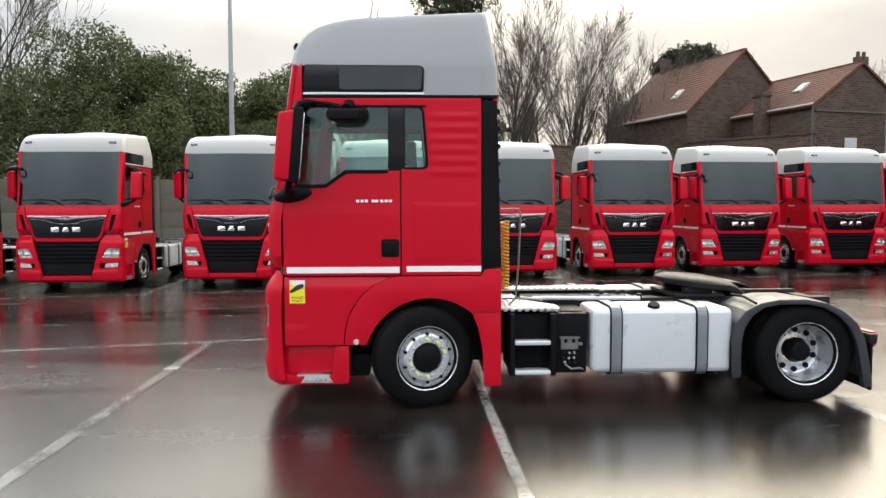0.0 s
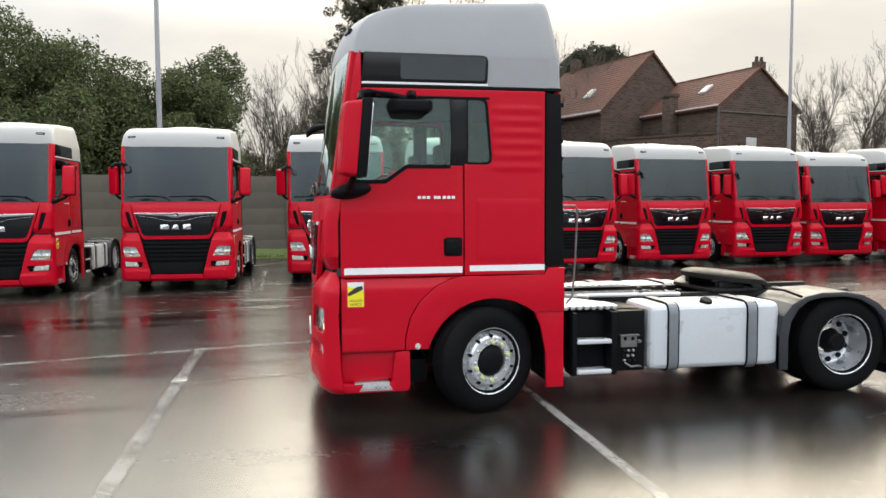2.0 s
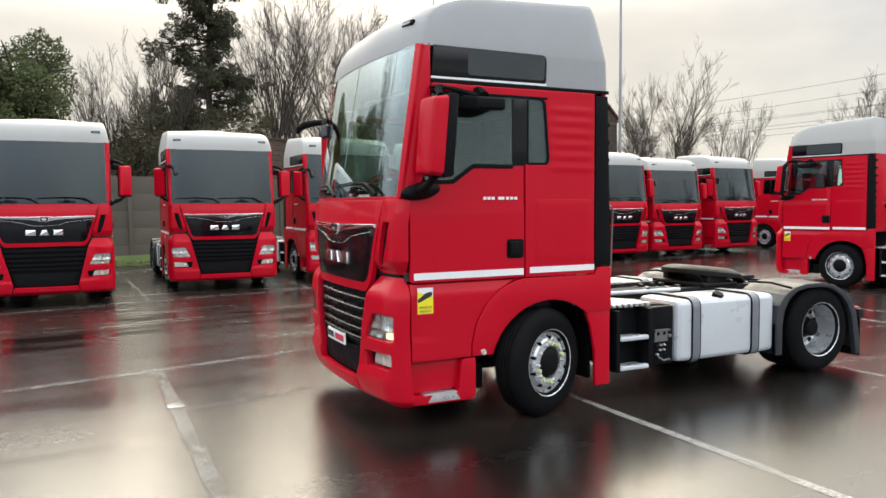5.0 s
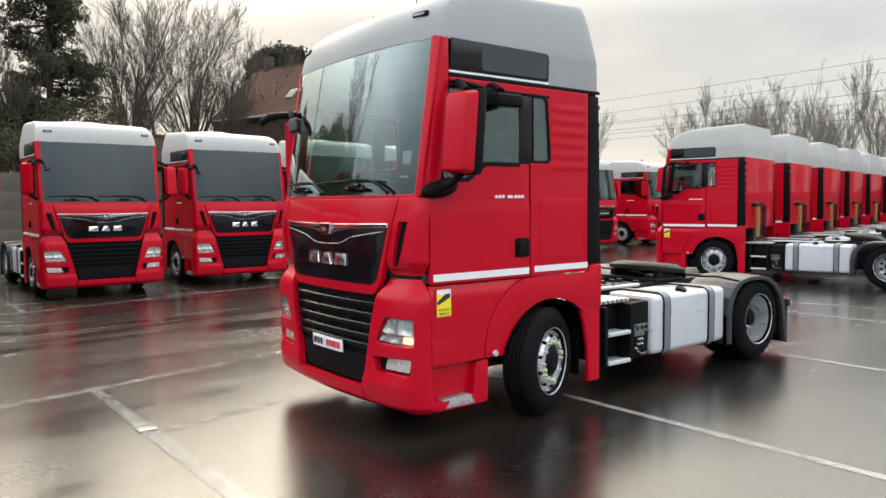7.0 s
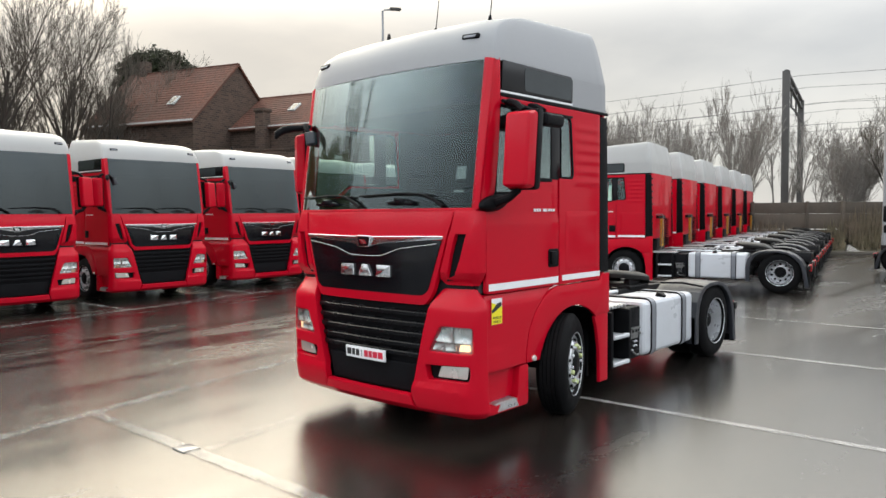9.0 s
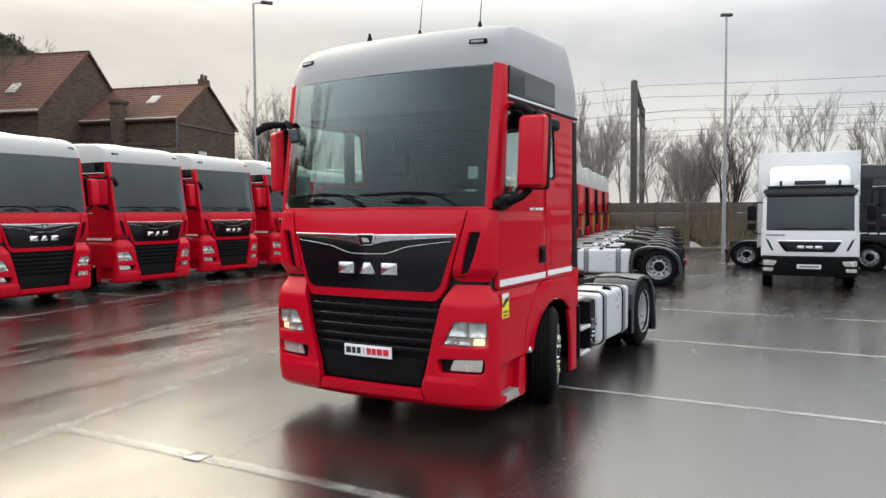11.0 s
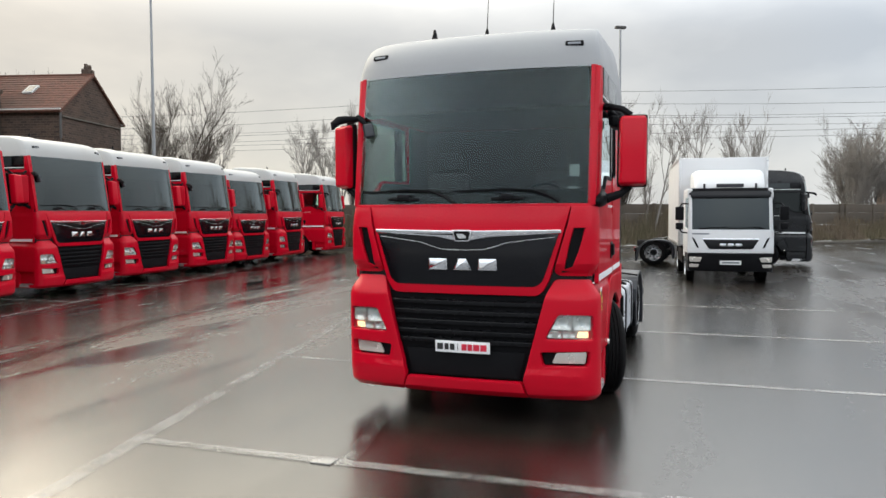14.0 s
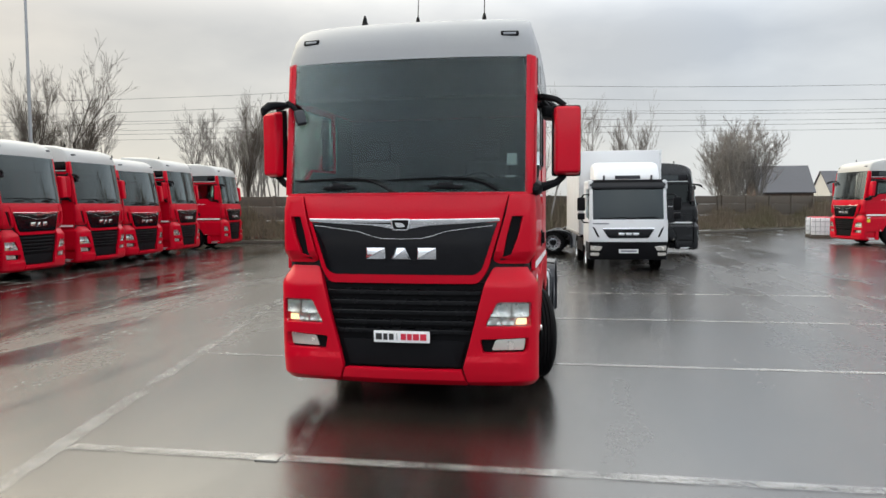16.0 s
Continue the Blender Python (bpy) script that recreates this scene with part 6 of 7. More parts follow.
# ---- hero extras: sales plate on the lower grille ----
pl = part("sales_plate", panel(rounded([(-0.27, 0.755), (-0.27, 0.645), (0.27, 0.645), (0.27, 0.755)], 0.006), 0.012, lambda u, v, w: front_at(u, v, w + 0.03), bevel=0.002), PLATE, hero, "white sales plate with dark and red bars")
for a, c, mt in ((0.25, 0.19, PRINT), (0.175, 0.135, PRINT), (0.12, 0.075, PRINT), (0.045, 0.04, PRINT), (0.005, -0.045, RED_PRINT), (-0.055, -0.1, RED_PRINT), (-0.11, -0.17, RED_PRINT), (-0.18, -0.24, RED_PRINT)):
    part("plate_bar", panel([(a, 0.73), (c, 0.73), (c, 0.67), (a, 0.67)], 0.002, lambda u, v, w: front_at(u, v, w + 0.0325), bevel=0, step=(0, 0)), mt, pl)

# ---- walls, fences ----


def brick_material():
    """Dark weathered brickwork: courses with thin joints, uneven bricks, soot and damp patches."""
    m = material("brown_brick", (0.075, 0.05, 0.038), 0.92, vary=0.3, scale=0.8, fine=11, dirt=(0.035, 0.029, 0.025), dirt_amount=0.8)
    nt = m.node_tree
    N, L = nt.nodes.new, nt.links.new
    b = nt.nodes["Principled BSDF"]
    paint = b.inputs["Base Color"].links[0].from_socket
    co, sep, add, com, br = N("ShaderNodeTexCoord"), N("ShaderNodeSeparateXYZ"), N("ShaderNodeMath"), N("ShaderNodeCombineXYZ"), N("ShaderNodeTexBrick")
    L(co.outputs["Object"], sep.inputs[0])
    add.operation = "ADD"
    L(sep.outputs["X"], add.inputs[0])
    L(sep.outputs["Y"], add.inputs[1])
    L(add.outputs[0], com.inputs["X"])
    L(sep.outputs["Z"], com.inputs["Y"])
    L(com.outputs[0], br.inputs["Vector"])
    br.inputs["Scale"].default_value = 1.0
    br.inputs["Brick Width"].default_value, br.inputs["Row Height"].default_value, br.inputs["Mortar Size"].default_value = 0.32, 0.115, 0.012
    br.inputs["Color1"].default_value, br.inputs["Color2"].default_value, br.inputs["Mortar"].default_value = (0.62, 0.6, 0.58, 1), (1.35, 1.25, 1.15, 1), (1.5, 1.55, 1.5, 1)
    mul = N("ShaderNodeMix")
    mul.data_type, mul.blend_type = "RGBA", "MULTIPLY"
    mul.inputs["Factor"].default_value = 1.0
    L(paint, mul.inputs["A"])
    L(br.outputs["Color"], mul.inputs["B"])
    L(mul.outputs["Result"], b.inputs["Base Color"])
    bp = N("ShaderNodeBump")
    bp.invert = True
    bp.inputs["Distance"].default_value = 0.012
    L(br.outputs["Fac"], bp.inputs["Height"])
    L(bp.outputs["Normal"], b.inputs["Normal"])
    return m


CONCRETE = material("concrete_panel", (0.1, 0.086, 0.07), 0.85, vary=0.2, scale=1.2, fine=40, bump=0.003, dirt=(0.06, 0.06, 0.045), dirt_amount=0.8, per_object=0.12)
BRICK = brick_material()
TILES = material("roof_tiles", (0.125, 0.05, 0.032), 0.92, vary=0.55, scale=0.9, fine=7, bump=0.012, dirt=(0.05, 0.038, 0.03), dirt_amount=1.0, per_object=0.15)
STONE_TRIM = material("pale_trim", (0.5, 0.5, 0.48), 0.7, vary=0.1, scale=3)
BARK = material("bark", (0.05, 0.04, 0.032), 0.9, vary=0.35, scale=3, fine=30, bump=0.004)
TWIG = material("twig", (0.085, 0.07, 0.055), 0.9, vary=0.3, scale=2)
# twigs of the distant trees: haze is put into the colour as a paler grey
HAZED_TWIG = material("hazed_grey_twig", (0.22, 0.2, 0.18), 0.9, vary=0.3, scale=2)
HEDGE = material("bank_scrub", (0.055, 0.05, 0.028), 0.9, vary=0.5, scale=0.8, fine=12, bump=0.05, dirt=(0.09, 0.07, 0.04), dirt_amount=0.8)
STEEL = material("galvanised_steel", (0.3, 0.31, 0.32), 0.5, metal=0.6, vary=0.15, scale=3)
DARK_MAST = material("weathered_mast", (0.09, 0.085, 0.08), 0.7, metal=0.2, vary=0.25, scale=2)
WIRE = material("wire", (0.06, 0.06, 0.065), 0.6)


def leaf_material(name, a, b):
    m = bpy.data.materials.new(name)
    m.use_nodes = True
    nt = m.node_tree
    N, L = nt.nodes.new, nt.links.new
    p = nt.nodes["Principled BSDF"]
    g, r = N("ShaderNodeNewGeometry"), N("ShaderNodeValToRGB")
    r.color_ramp.elements[0].color, r.color_ramp.elements[1].color = (*a, 1), (*b, 1)
    L(g.outputs["Random Per Island"], r.inputs["Fac"])
    L(r.outputs["Color"], p.inputs["Base Color"])
    p.inputs["Roughness"].default_value = 0.65
    p.inputs["Specular IOR Level"].default_value = 0.15
    return m


LEAF = leaf_material("evergreen_leaf", (0.044, 0.058, 0.024), (0.11, 0.128, 0.05))
THICKET = leaf_material("thicket_leaf", (0.03, 0.03, 0.016), (0.1, 0.085, 0.05))
NEEDLE = leaf_material("pine_needles", (0.018, 0.022, 0.013), (0.06, 0.06, 0.03))
BLADE = leaf_material("winter_grass_blade", (0.07, 0.1, 0.025), (0.16, 0.2, 0.06))
IVY = leaf_material("dark_ivy", (0.014, 0.018, 0.01), (0.035, 0.04, 0.018))


def along(p, q, t):
    return p[0] + (q[0] - p[0]) * t, p[1] + (q[1] - p[1]) * t


def strip_thing(p, q, z0, z1, thick, mat, name, label, cap=None):
    d = Vector((q[0] - p[0], q[1] - p[1]))
    m = pose(p[0], p[1], 0, 0, 0, math.degrees(math.atan2(d.y, d.x)))
    ob = solid(name, boxed(0, d.length, -thick / 2, thick / 2, z0, z1, bevel=0.01), mat, label, kind="structure", m=m)
    return ob, d.length


FP, FQ = (-24.0, 26.6), (4.5, 32.4)
wall, length = strip_thing(FP, FQ, -0.1, 0.562, 0.1, CONCRETE, "wall_concrete", "grey concrete panel fence behind the trucks")
n = int(length / 2.0)
post_mesh = finish(boxed(-0.07, 0.07, -0.09, 0.09, 0, 3.25, bevel=0.015), "post", CONCRETE)
slab_mesh = finish(boxed(0.03, 1.97, -0.03, 0.03, 0, 0.642, bevel=0.004), "slab", CONCRETE)
for k in range(n + 1):
    o = new("post", post_mesh)
    o.parent, o.matrix_basis = wall, Matrix.Translation((k * 2.0, 0, 0))
    if k < n:
        for j in range(4):
            o = new("slab", slab_mesh)
            o.parent, o.matrix_basis = wall, Matrix.Translation((k * 2.0, 0, 0.56 + j * 0.64))

# grass strip in front of the fence
bm = bmesh.new()
rnd = random.Random(3)
rows = []
for k in range(60):
    c = along((-26, 24.6), (40, 38.9), k / 59)
    e = along((-26, 27.6), (40, 41.5), k / 59)
    rows.append((bm.verts.new((c[0], c[1] - 1.15 + rnd.uniform(-0.12, 0.12), 0.004)), bm.verts.new((c[0], c[1] - 0.75, 0.09 + rnd.uniform(0, 0.05))), bm.verts.new((e[0], e[1], 0.3 + rnd.uniform(0, 0.08)))))
for a, c in zip(rows, rows[1:]):
    for i in (0, 1):
        bm.faces.new((a[i], c[i], c[i + 1], a[i + 1]))
bmesh.ops.recalc_face_normals(bm, faces=bm.faces[:])
if sum(f.normal.z for f in bm.faces) < 0:
    bmesh.ops.reverse_faces(bm, faces=bm.faces[:])
solid("grass_verge", bm, GRASS, "narrow strip of winter grass along the fence", kind="structure")


def grass_tufts(name, p, q, count, spread, h, mat, z0=0.05):
    vs, fs = [], []
    rnd = random.Random(count)
    for k in range(count):
        t = rnd.random()
        x, y = along(p, q, t)
        x, y = x + rnd.uniform(-spread, spread) * 0.2, y + rnd.uniform(-spread, spread)
        a, hh, w = rnd.uniform(0, 6.3), h * rnd.uniform(0.5, 1.3), 0.02
        i = len(vs)
        vs += [(x - w * math.cos(a), y - w * math.sin(a), z0), (x + w * math.cos(a), y + w * math.sin(a), z0), (x + rnd.uniform(-0.08, 0.08), y + rnd.uniform(-0.08, 0.08), z0 + hh)]
        fs.append((i, i + 1, i + 2))
    me = bpy.data.meshes.new(name)
    me.from_pydata(vs, [], fs)
    me.materials.append(mat)
    return tagged(new(name, me), "short winter grass blades", "grass", kind="stuff")


grass_tufts("grass", (-24, 25.0), (6, 31.4), 26000, 1.1, 0.1, BLADE)

# ---- trees ----


def bare_tree_mesh(seed, height, spread, stems=1, depth=5, up=0.6, twig=0.006, bend=0.12, reach=1.0, bark=None):
    """Bare winter tree: tapering stems that fork into finer and finer twigs."""
    rnd = random.Random(seed)
    vs, fs, thin_v, thin_f = [], [], [], []

    def limb(p, d, length, r, level):
        V, F = (vs, fs) if level < 2 else (thin_v, thin_f)
        n = 6 if level < 1 else (4 if level < 3 else 3)
        segs = 5 if level < 2 else 3 if level < 3 else 2
        prev = None
        pts = []
        for k in range(segs + 1):
            t = k / segs
            rr = max(twig, r * (1 - 0.62 * t))
            a = d.orthogonal().normalized()
            b = d.cross(a)
            base = len(V)
            for j in range(n):
                c = p + (a * math.cos(2 * math.pi * j / n) + b * math.sin(2 * math.pi * j / n)) * rr
                V.append(tuple(c))
            if prev is not None:
                for j in range(n):
                    F.append((prev + j, prev + (j + 1) % n, base + (j + 1) % n, base + j))
            prev = base
            pts.append((p.copy(), d.copy(), rr))
            w = bend if level else 0.04
            d = (d + Vector((rnd.uniform(-w, w), rnd.uniform(-w, w), rnd.uniform(-w, w) + 0.03 * up))).normalized()
            p = p + d * length / segs
        if level >= depth:
            return
        kids = (rnd.randint(8, 10) if stems == 1 else rnd.randint(5, 7), rnd.randint(5, 6), rnd.randint(4, 5), rnd.randint(3, 4), 2)[min(level, 4)]
        for k in range(kids):
            t = rnd.uniform(0.28 if level == 0 else 0.15, 1.0)
            q, qd, qr = pts[min(segs, int(t * segs))]
            q = q + (pts[min(segs, int(t * segs) + 1)][0] - q) * (t * segs % 1)
            a = rnd.uniform(0, 2 * math.pi)
            side = qd.orthogonal().normalized()
            side.rotate(Matrix.Rotation(a, 3, qd))
            ang = rnd.uniform(0.35, 0.75) * spread
            nd = (qd * math.cos(ang) + side * math.sin(ang) + Vector((0, 0, 0.25 * up))).normalized()
            limb(q, nd, length * rnd.uniform(0.42, 0.66) * (reach if level == 0 else 1), max(twig, qr * rnd.uniform(0.45, 0.65)), level + 1)

    for s in range(stems):
        a = rnd.uniform(0, 6.3)
        o = Vector((math.cos(a), math.sin(a), 0)) * (0.25 if stems > 1 else 0)
        d = Vector((math.cos(a) * 0.3 * spread, math.sin(a) * 0.3 * spread, 1)).normalized() if stems > 1 else Vector((0, 0, 1))
        limb(o, d, height * 0.62 * rnd.uniform(0.85, 1.1), height * (0.016 if stems == 1 else 0.011), 0)
    out = []
    for nm, V, F, mt in (("trunk", vs, fs, bark or BARK), ("crown", thin_v, thin_f, bark or TWIG)):
        me = bpy.data.meshes.new(nm)
        me.from_pydata(V, [], F)
        me.materials.append(mt)
        for pl in me.polygons:
            pl.use_smooth = True
        out.append(me)
    return out


def tree_of(meshes, label, group, m, category="tree", names=("trunk", "crown")):
    t = thing("bare_tree" if "bare" in label else "tree", label, category, group, m=m)
    for nm, me in zip(names, meshes):
        o = new(nm, me)
        o.parent = t
    return t


def leaf_cloud(seed, blobs, count, size, mat, name="crown"):
    """Many small bent leaves scattered through uneven clumps."""
    rnd = random.Random(seed)
    vs, fs = [], []
    total = sum(b[3] ** 2 for b in blobs)
    for cx, cy, cz, r, flat in blobs:
        for k in range(int(count * r * r / total)):
            u = Vector((rnd.gauss(0, 1), rnd.gauss(0, 1), rnd.gauss(0, 1))).normalized()
            n = noise.noise(Vector((cx, cy, cz)) * 1.7 + u * 2.2)
            n2 = noise.noise(Vector((cx, cy, cz)) * 3.1 + u * 5.5)
            rad = r * (0.86 + 0.3 * n + 0.22 * n2) * (1 - 0.4 * rnd.random() ** 2.2)
            p = Vector((cx, cy, cz)) + Vector((u.x * rad, u.y * rad, u.z * rad * flat))
            if p.z < 0.05:
                continue
            a = Vector((rnd.gauss(0, 1), rnd.gauss(0, 1), rnd.gauss(0, 1))).normalized()
            b = a.orthogonal().normalized()
            s = size * rnd.uniform(0.6, 1.4)
            i = len(vs)
            vs += [tuple(p - a * s), tuple(p + b * s * 0.5 + u * s * 0.15), tuple(p + a * s), tuple(p - b * s * 0.5 + u * s * 0.15)]
            fs += [(i, i + 1, i + 2), (i, i + 2, i + 3)]
    me = bpy.data.meshes.new(name)
    me.from_pydata(vs, [], fs)
    me.materials.append(mat)
    return me


def stem_mesh(height, r, limbs, seed):
    rnd = random.Random(seed)
    bm = tube(bmesh.new(), [(rnd.uniform(-0.15, 0.15), rnd.uniform(-0.15, 0.15), height * k / 6) for k in range(7)], [r * (1 - 0.13 * k) for k in range(7)], 8)
    for k in range(limbs):
        z, a, ln = height * rnd.uniform(0.3, 0.95), rnd.uniform(0, 6.3), height * rnd.uniform(0.15, 0.3)
        tube(bm, [(0, 0, z), (math.cos(a) * ln * 0.5, math.sin(a) * ln * 0.5, z + ln * 0.25), (math.cos(a) * ln, math.sin(a) * ln, z + ln * 0.35)], [r * 0.35, r * 0.22, r * 0.08], 5)
    return finish(bm, "trunk", BARK)


def evergreen(seed, x, y, h, w, label, count=60000, size=0.06, mat=None):
    rnd = random.Random(seed)
    blobs = [(0, 0, h * 0.42, w * 0.42, 1.1), (0, 0, h * 0.68, w * 0.32, 1.0)]
    for k in range(20):
        a, rr, z = rnd.uniform(0, 6.3), w * rnd.uniform(0.15, 0.42), h * rnd.uniform(0.1, 0.84)
        blobs.append((math.cos(a) * rr, math.sin(a) * rr, z, w * rnd.uniform(0.14, 0.25), rnd.uniform(0.8, 1.2)))
    return tree_of((stem_mesh(h * 0.8, 0.16, 12, seed), leaf_cloud(seed, blobs, count, size, mat or LEAF)), label, "evergreen trees behind the fence", pose(x, y, 0))


for i, (x, y, h, w) in enumerate(((-16.2, 31.5, 9.0, 6.4), (-13.2, 32.2, 9.9, 6.6), (-10.6, 32.4, 10.3, 5.8), (-8.5, 33.8, 8.6, 4.4), (-6.3, 33.6, 9.9, 4.6), (-21.5, 30.5, 7.0, 6.0))):
    evergreen(20 + i, x, y, h, w, "dense olive-green evergreen tree behind the concrete fence")
for i, (x, y, h, w) in enumerate(((-4.0, 35.5, 4.6, 4.5), (-1.2, 36.2, 7.0, 5.0), (1.6, 36.8, 7.4, 5.4), (4.4, 37.6, 5.4, 5.0))):
    evergreen(80 + i, x, y, h, w, "dark brown-green thicket behind the fence", 42000, 0.05, THICKET)


def pine(x, y):
    rnd = random.Random(8)
    h = 16.5
    bm = tube(bmesh.new(), [(0.12 * math.sin(k), 0.1 * math.cos(k * 1.3), h * k / 10) for k in range(11)], [0.24 * (1 - 0.085 * k) for k in range(11)], 9)
    blobs = []
    for k in range(120):
        t = rnd.uniform(0.25, 1.0)
        z, a = h * t, rnd.uniform(0, 6.3)
        ln = (3.4 * (1 - t) ** 0.8 + 0.7) * rnd.uniform(0.45, 1.25)
        end = (math.cos(a) * ln, math.sin(a) * ln, z + ln * rnd.uniform(-0.3, 0.35))
        tube(bm, [(0, 0, z), (end[0] * 0.5, end[1] * 0.5, z + (end[2] - z) * 0.4), end], [0.06, 0.04, 0.015], 5)
        for j in range(7):
            f = rnd.uniform(0.35, 1.08)
            blobs.append((end[0] * f + rnd.uniform(-0.45, 0.45), end[1] * f + rnd.uniform(-0.45, 0.45), z + (end[2] - z) * f + rnd.uniform(-0.2, 0.4), rnd.uniform(0.14, 0.42), rnd.uniform(0.6, 1.3)))
    tree_of((finish(bm, "trunk", BARK), leaf_cloud(9, blobs, 110000, 0.06, NEEDLE)), "tall dark pine tree with gaps between its tiers", "", pose(x, y, 0))


pine(1.7, 38.6)

# bare trees: a few shapes, set out singly
SHAPES = [bare_tree_mesh(31, 12.0, 0.8, 2, 5, 1.0, 0.006, 0.06, 0.95), bare_tree_mesh(32, 12.0, 0.7, 2, 5, 1.0, 0.006, 0.065, 0.9), bare_tree_mesh(33, 9.0, 0.8, 3, 4, 1.0, 0.006, 0.1), bare_tree_mesh(34, 12.0, 0.9, 1, 5, 0.8, 0.006, 0.07), bare_tree_mesh(35, 6.0, 0.85, 9, 4, 0.8, 0.007, 0.12, 1.0, HAZED_TWIG), bare_tree_mesh(36, 12.5, 0.62, 3, 4, 1.0, 0.009, 0.07, 0.75, HAZED_TWIG), bare_tree_mesh(37, 12.5, 0.75, 2, 4, 1.0, 0.009, 0.08, 0.8, HAZED_TWIG)]
BARE = [(-1.8, 37.0, 1, 0.68, 130), (0.5, 38.2, 1, 0.74, 210), (-3.6, 38.2, 3, 0.6, 80), (-2.6, 37.5, 1, 0.72, 0), (-0.9, 38.6, 1, 0.8, 50), (4.6, 39.5, 0, 1.02, 20), (6.2, 41.0, 1, 1.05, 80), (7.6, 40.0, 0, 1.05, 140), (8.8, 42.0, 3, 1.0, 200), (10.2, 41.0, 0, 0.98, 260), (11.4, 43.0, 1, 0.95, 15), (12.6, 44.5, 0, 0.9, 70),
        (21.5, 31.0, 1, 0.66, 10), (23.0, 33.0, 3, 0.6, 60), (24.5, 31.5, 3, 0.7, 110), (30.5, 37.5, 3, 0.62, 30), (-19.5, 33.5, 0, 1.2, 60), (29.0, 52.0, 0, 0.9, 10), (24.0, 56.0, 3, 0.95, 90),
        (34.5, 22.5, 6, 0.66, 20), (36.0, 18.5, 5, 0.68, 70), (33.5, 27.0, 1, 0.66, 200), (35.5, 13.0, 4, 0.95, 10), (36.0, 9.0, 6, 0.6, 130), (37.5, 6.0, 6, 0.66, 220), (38.5, 3.5, 5, 0.58, 300), (36.5, 11.0, 2, 0.8, 40),
        (52.0, -4.0, 4, 1.15, 0), (54.0, -6.5, 4, 1.2, 90), (56.0, -5.0, 2, 0.9, 180), (40.0, 30.0, 6, 0.7, 140), (44.0, 24.0, 5, 0.72, 240), (48.0, 20.0, 6, 0.7, 30), (50.0, 33.0, 5, 0.75, 300), (46.0, 38.0, 6, 0.75, 100), (42.0, 44.0, 5, 0.75, 200), (45.0, 17.0, 6, 0.62, 10), (47.0, 27.0, 5, 0.66, 75), (52.0, 24.0, 6, 0.72, 160), (55.0, 29.0, 5, 0.7, 250), (43.0, 34.0, 6, 0.62, 330), (53.0, 38.0, 5, 0.78, 45), (58.0, 22.0, 6, 0.74, 120), (50.0, 15.5, 5, 0.6, 210), (60.0, 34.0, 6, 0.8, 20), (49.0, 29.5, 5, 0.72, 15), (51.0, 36.0, 6, 0.75, 190), (46.0, 22.5, 5, 0.66, 95), (54.0, 33.5, 5, 0.78, 280), (57.0, 26.0, 6, 0.74, 65), (48.0, 32.5, 6, 0.7, 230), (56.5, 37.0, 5, 0.8, 130)]
for x, y, k, s, a in BARE:
    tree_of(SHAPES[k], "bare winter tree with fine grey-brown twigs", "bare trees round the yard", pose(x, y, 0, 0, 0, a) @ Matrix.Scale(s, 4))

# ivy-dark round tree beside the houses
tree_of((stem_mesh(8.0, 0.2, 8, 60), leaf_cloud(60, [(0, 0, 3.6, 2.2, 1.6), (0, 0, 6.6, 2.35, 1.2), (0.1, 0, 8.3, 2.15, 1.0), (-0.5, 0.3, 8.7, 1.6, 0.9), (0.6, -0.3, 8.6, 1.6, 0.9)], 90000, 0.09, IVY)), "tall dark ivy-covered tree beside the brick house", "", pose(18.9, 51.4, 0) @ Matrix.Scale(1.3, 4))

# ---- houses ----


def house(label, cx, cy, along_deg, length, width, eave, ridge, name="house"):
    """Brick house, ridge along its local x; roof slopes towards local -y and +y."""
    h = thing(name, label, "house", "brick houses", m=pose(cx, cy, 0, 0, 0, along_deg))
    L2, W2 = length / 2, width / 2
    bm = bmesh.new()
    prof = [(-W2, 0), (W2, 0), (W2, eave), (0, ridge - 0.1), (-W2, eave)]
    a = [bm.verts.new((-L2, y, z)) for y, z in prof]
    b = [bm.verts.new((L2, y, z)) for y, z in prof]
    bm.faces.new(a[::-1])
    bm.faces.new(b)
    for k in range(5):
        bm.faces.new((a[k], a[(k + 1) % 5], b[(k + 1) % 5], b[k]))
    bmesh.ops.recalc_face_normals(bm, faces=bm.faces[:])
    part("wall", bm, BRICK, h, "dark brown brick wall")
    slope = math.atan2(ridge - eave, W2)
    run = math.hypot(ridge - eave, W2) + 0.3
    for s in (1, -1):
        # courses of tiles, each lapping over the one below
        rows_n = int(run / 0.24)
        edge = []
        for r in range(rows_n):
            edge += [(r * run / rows_n, 0.035), ((r + 1) * run / rows_n, 0.055)]
        bm = panel([(0, -0.06)] + edge + [(run, -0.06)], length + 0.24, lambda u, v, w: (-L2 - 0.12 - w, u, v), bevel=0, step=(0, 0))
        m = Matrix.Translation((0, 0, ridge)) @ Matrix.Rotation(0 if s > 0 else math.pi, 4, "Z") @ Matrix.Rotation(-slope, 4, "X")
        bm.transform(m)
        part("roof", bm, TILES, h, "weathered red-brown tiled roof")
        bm = boxed(-L2 - 0.1, L2 + 0.1, s * (W2 + 0.12) - 0.07, s * (W2 + 0.12) + 0.07, eave - 0.16, eave - 0.02, bevel=0.02)
        part("gutter", bm, STONE_TRIM, h, "pale gutter board")
    bm = boxed(-L2 - 0.12, L2 + 0.12, -0.1, 0.1, ridge - 0.02, ridge + 0.08, bevel=0.04)
    part("ridge_tiles", bm, TILES, h)
    return h


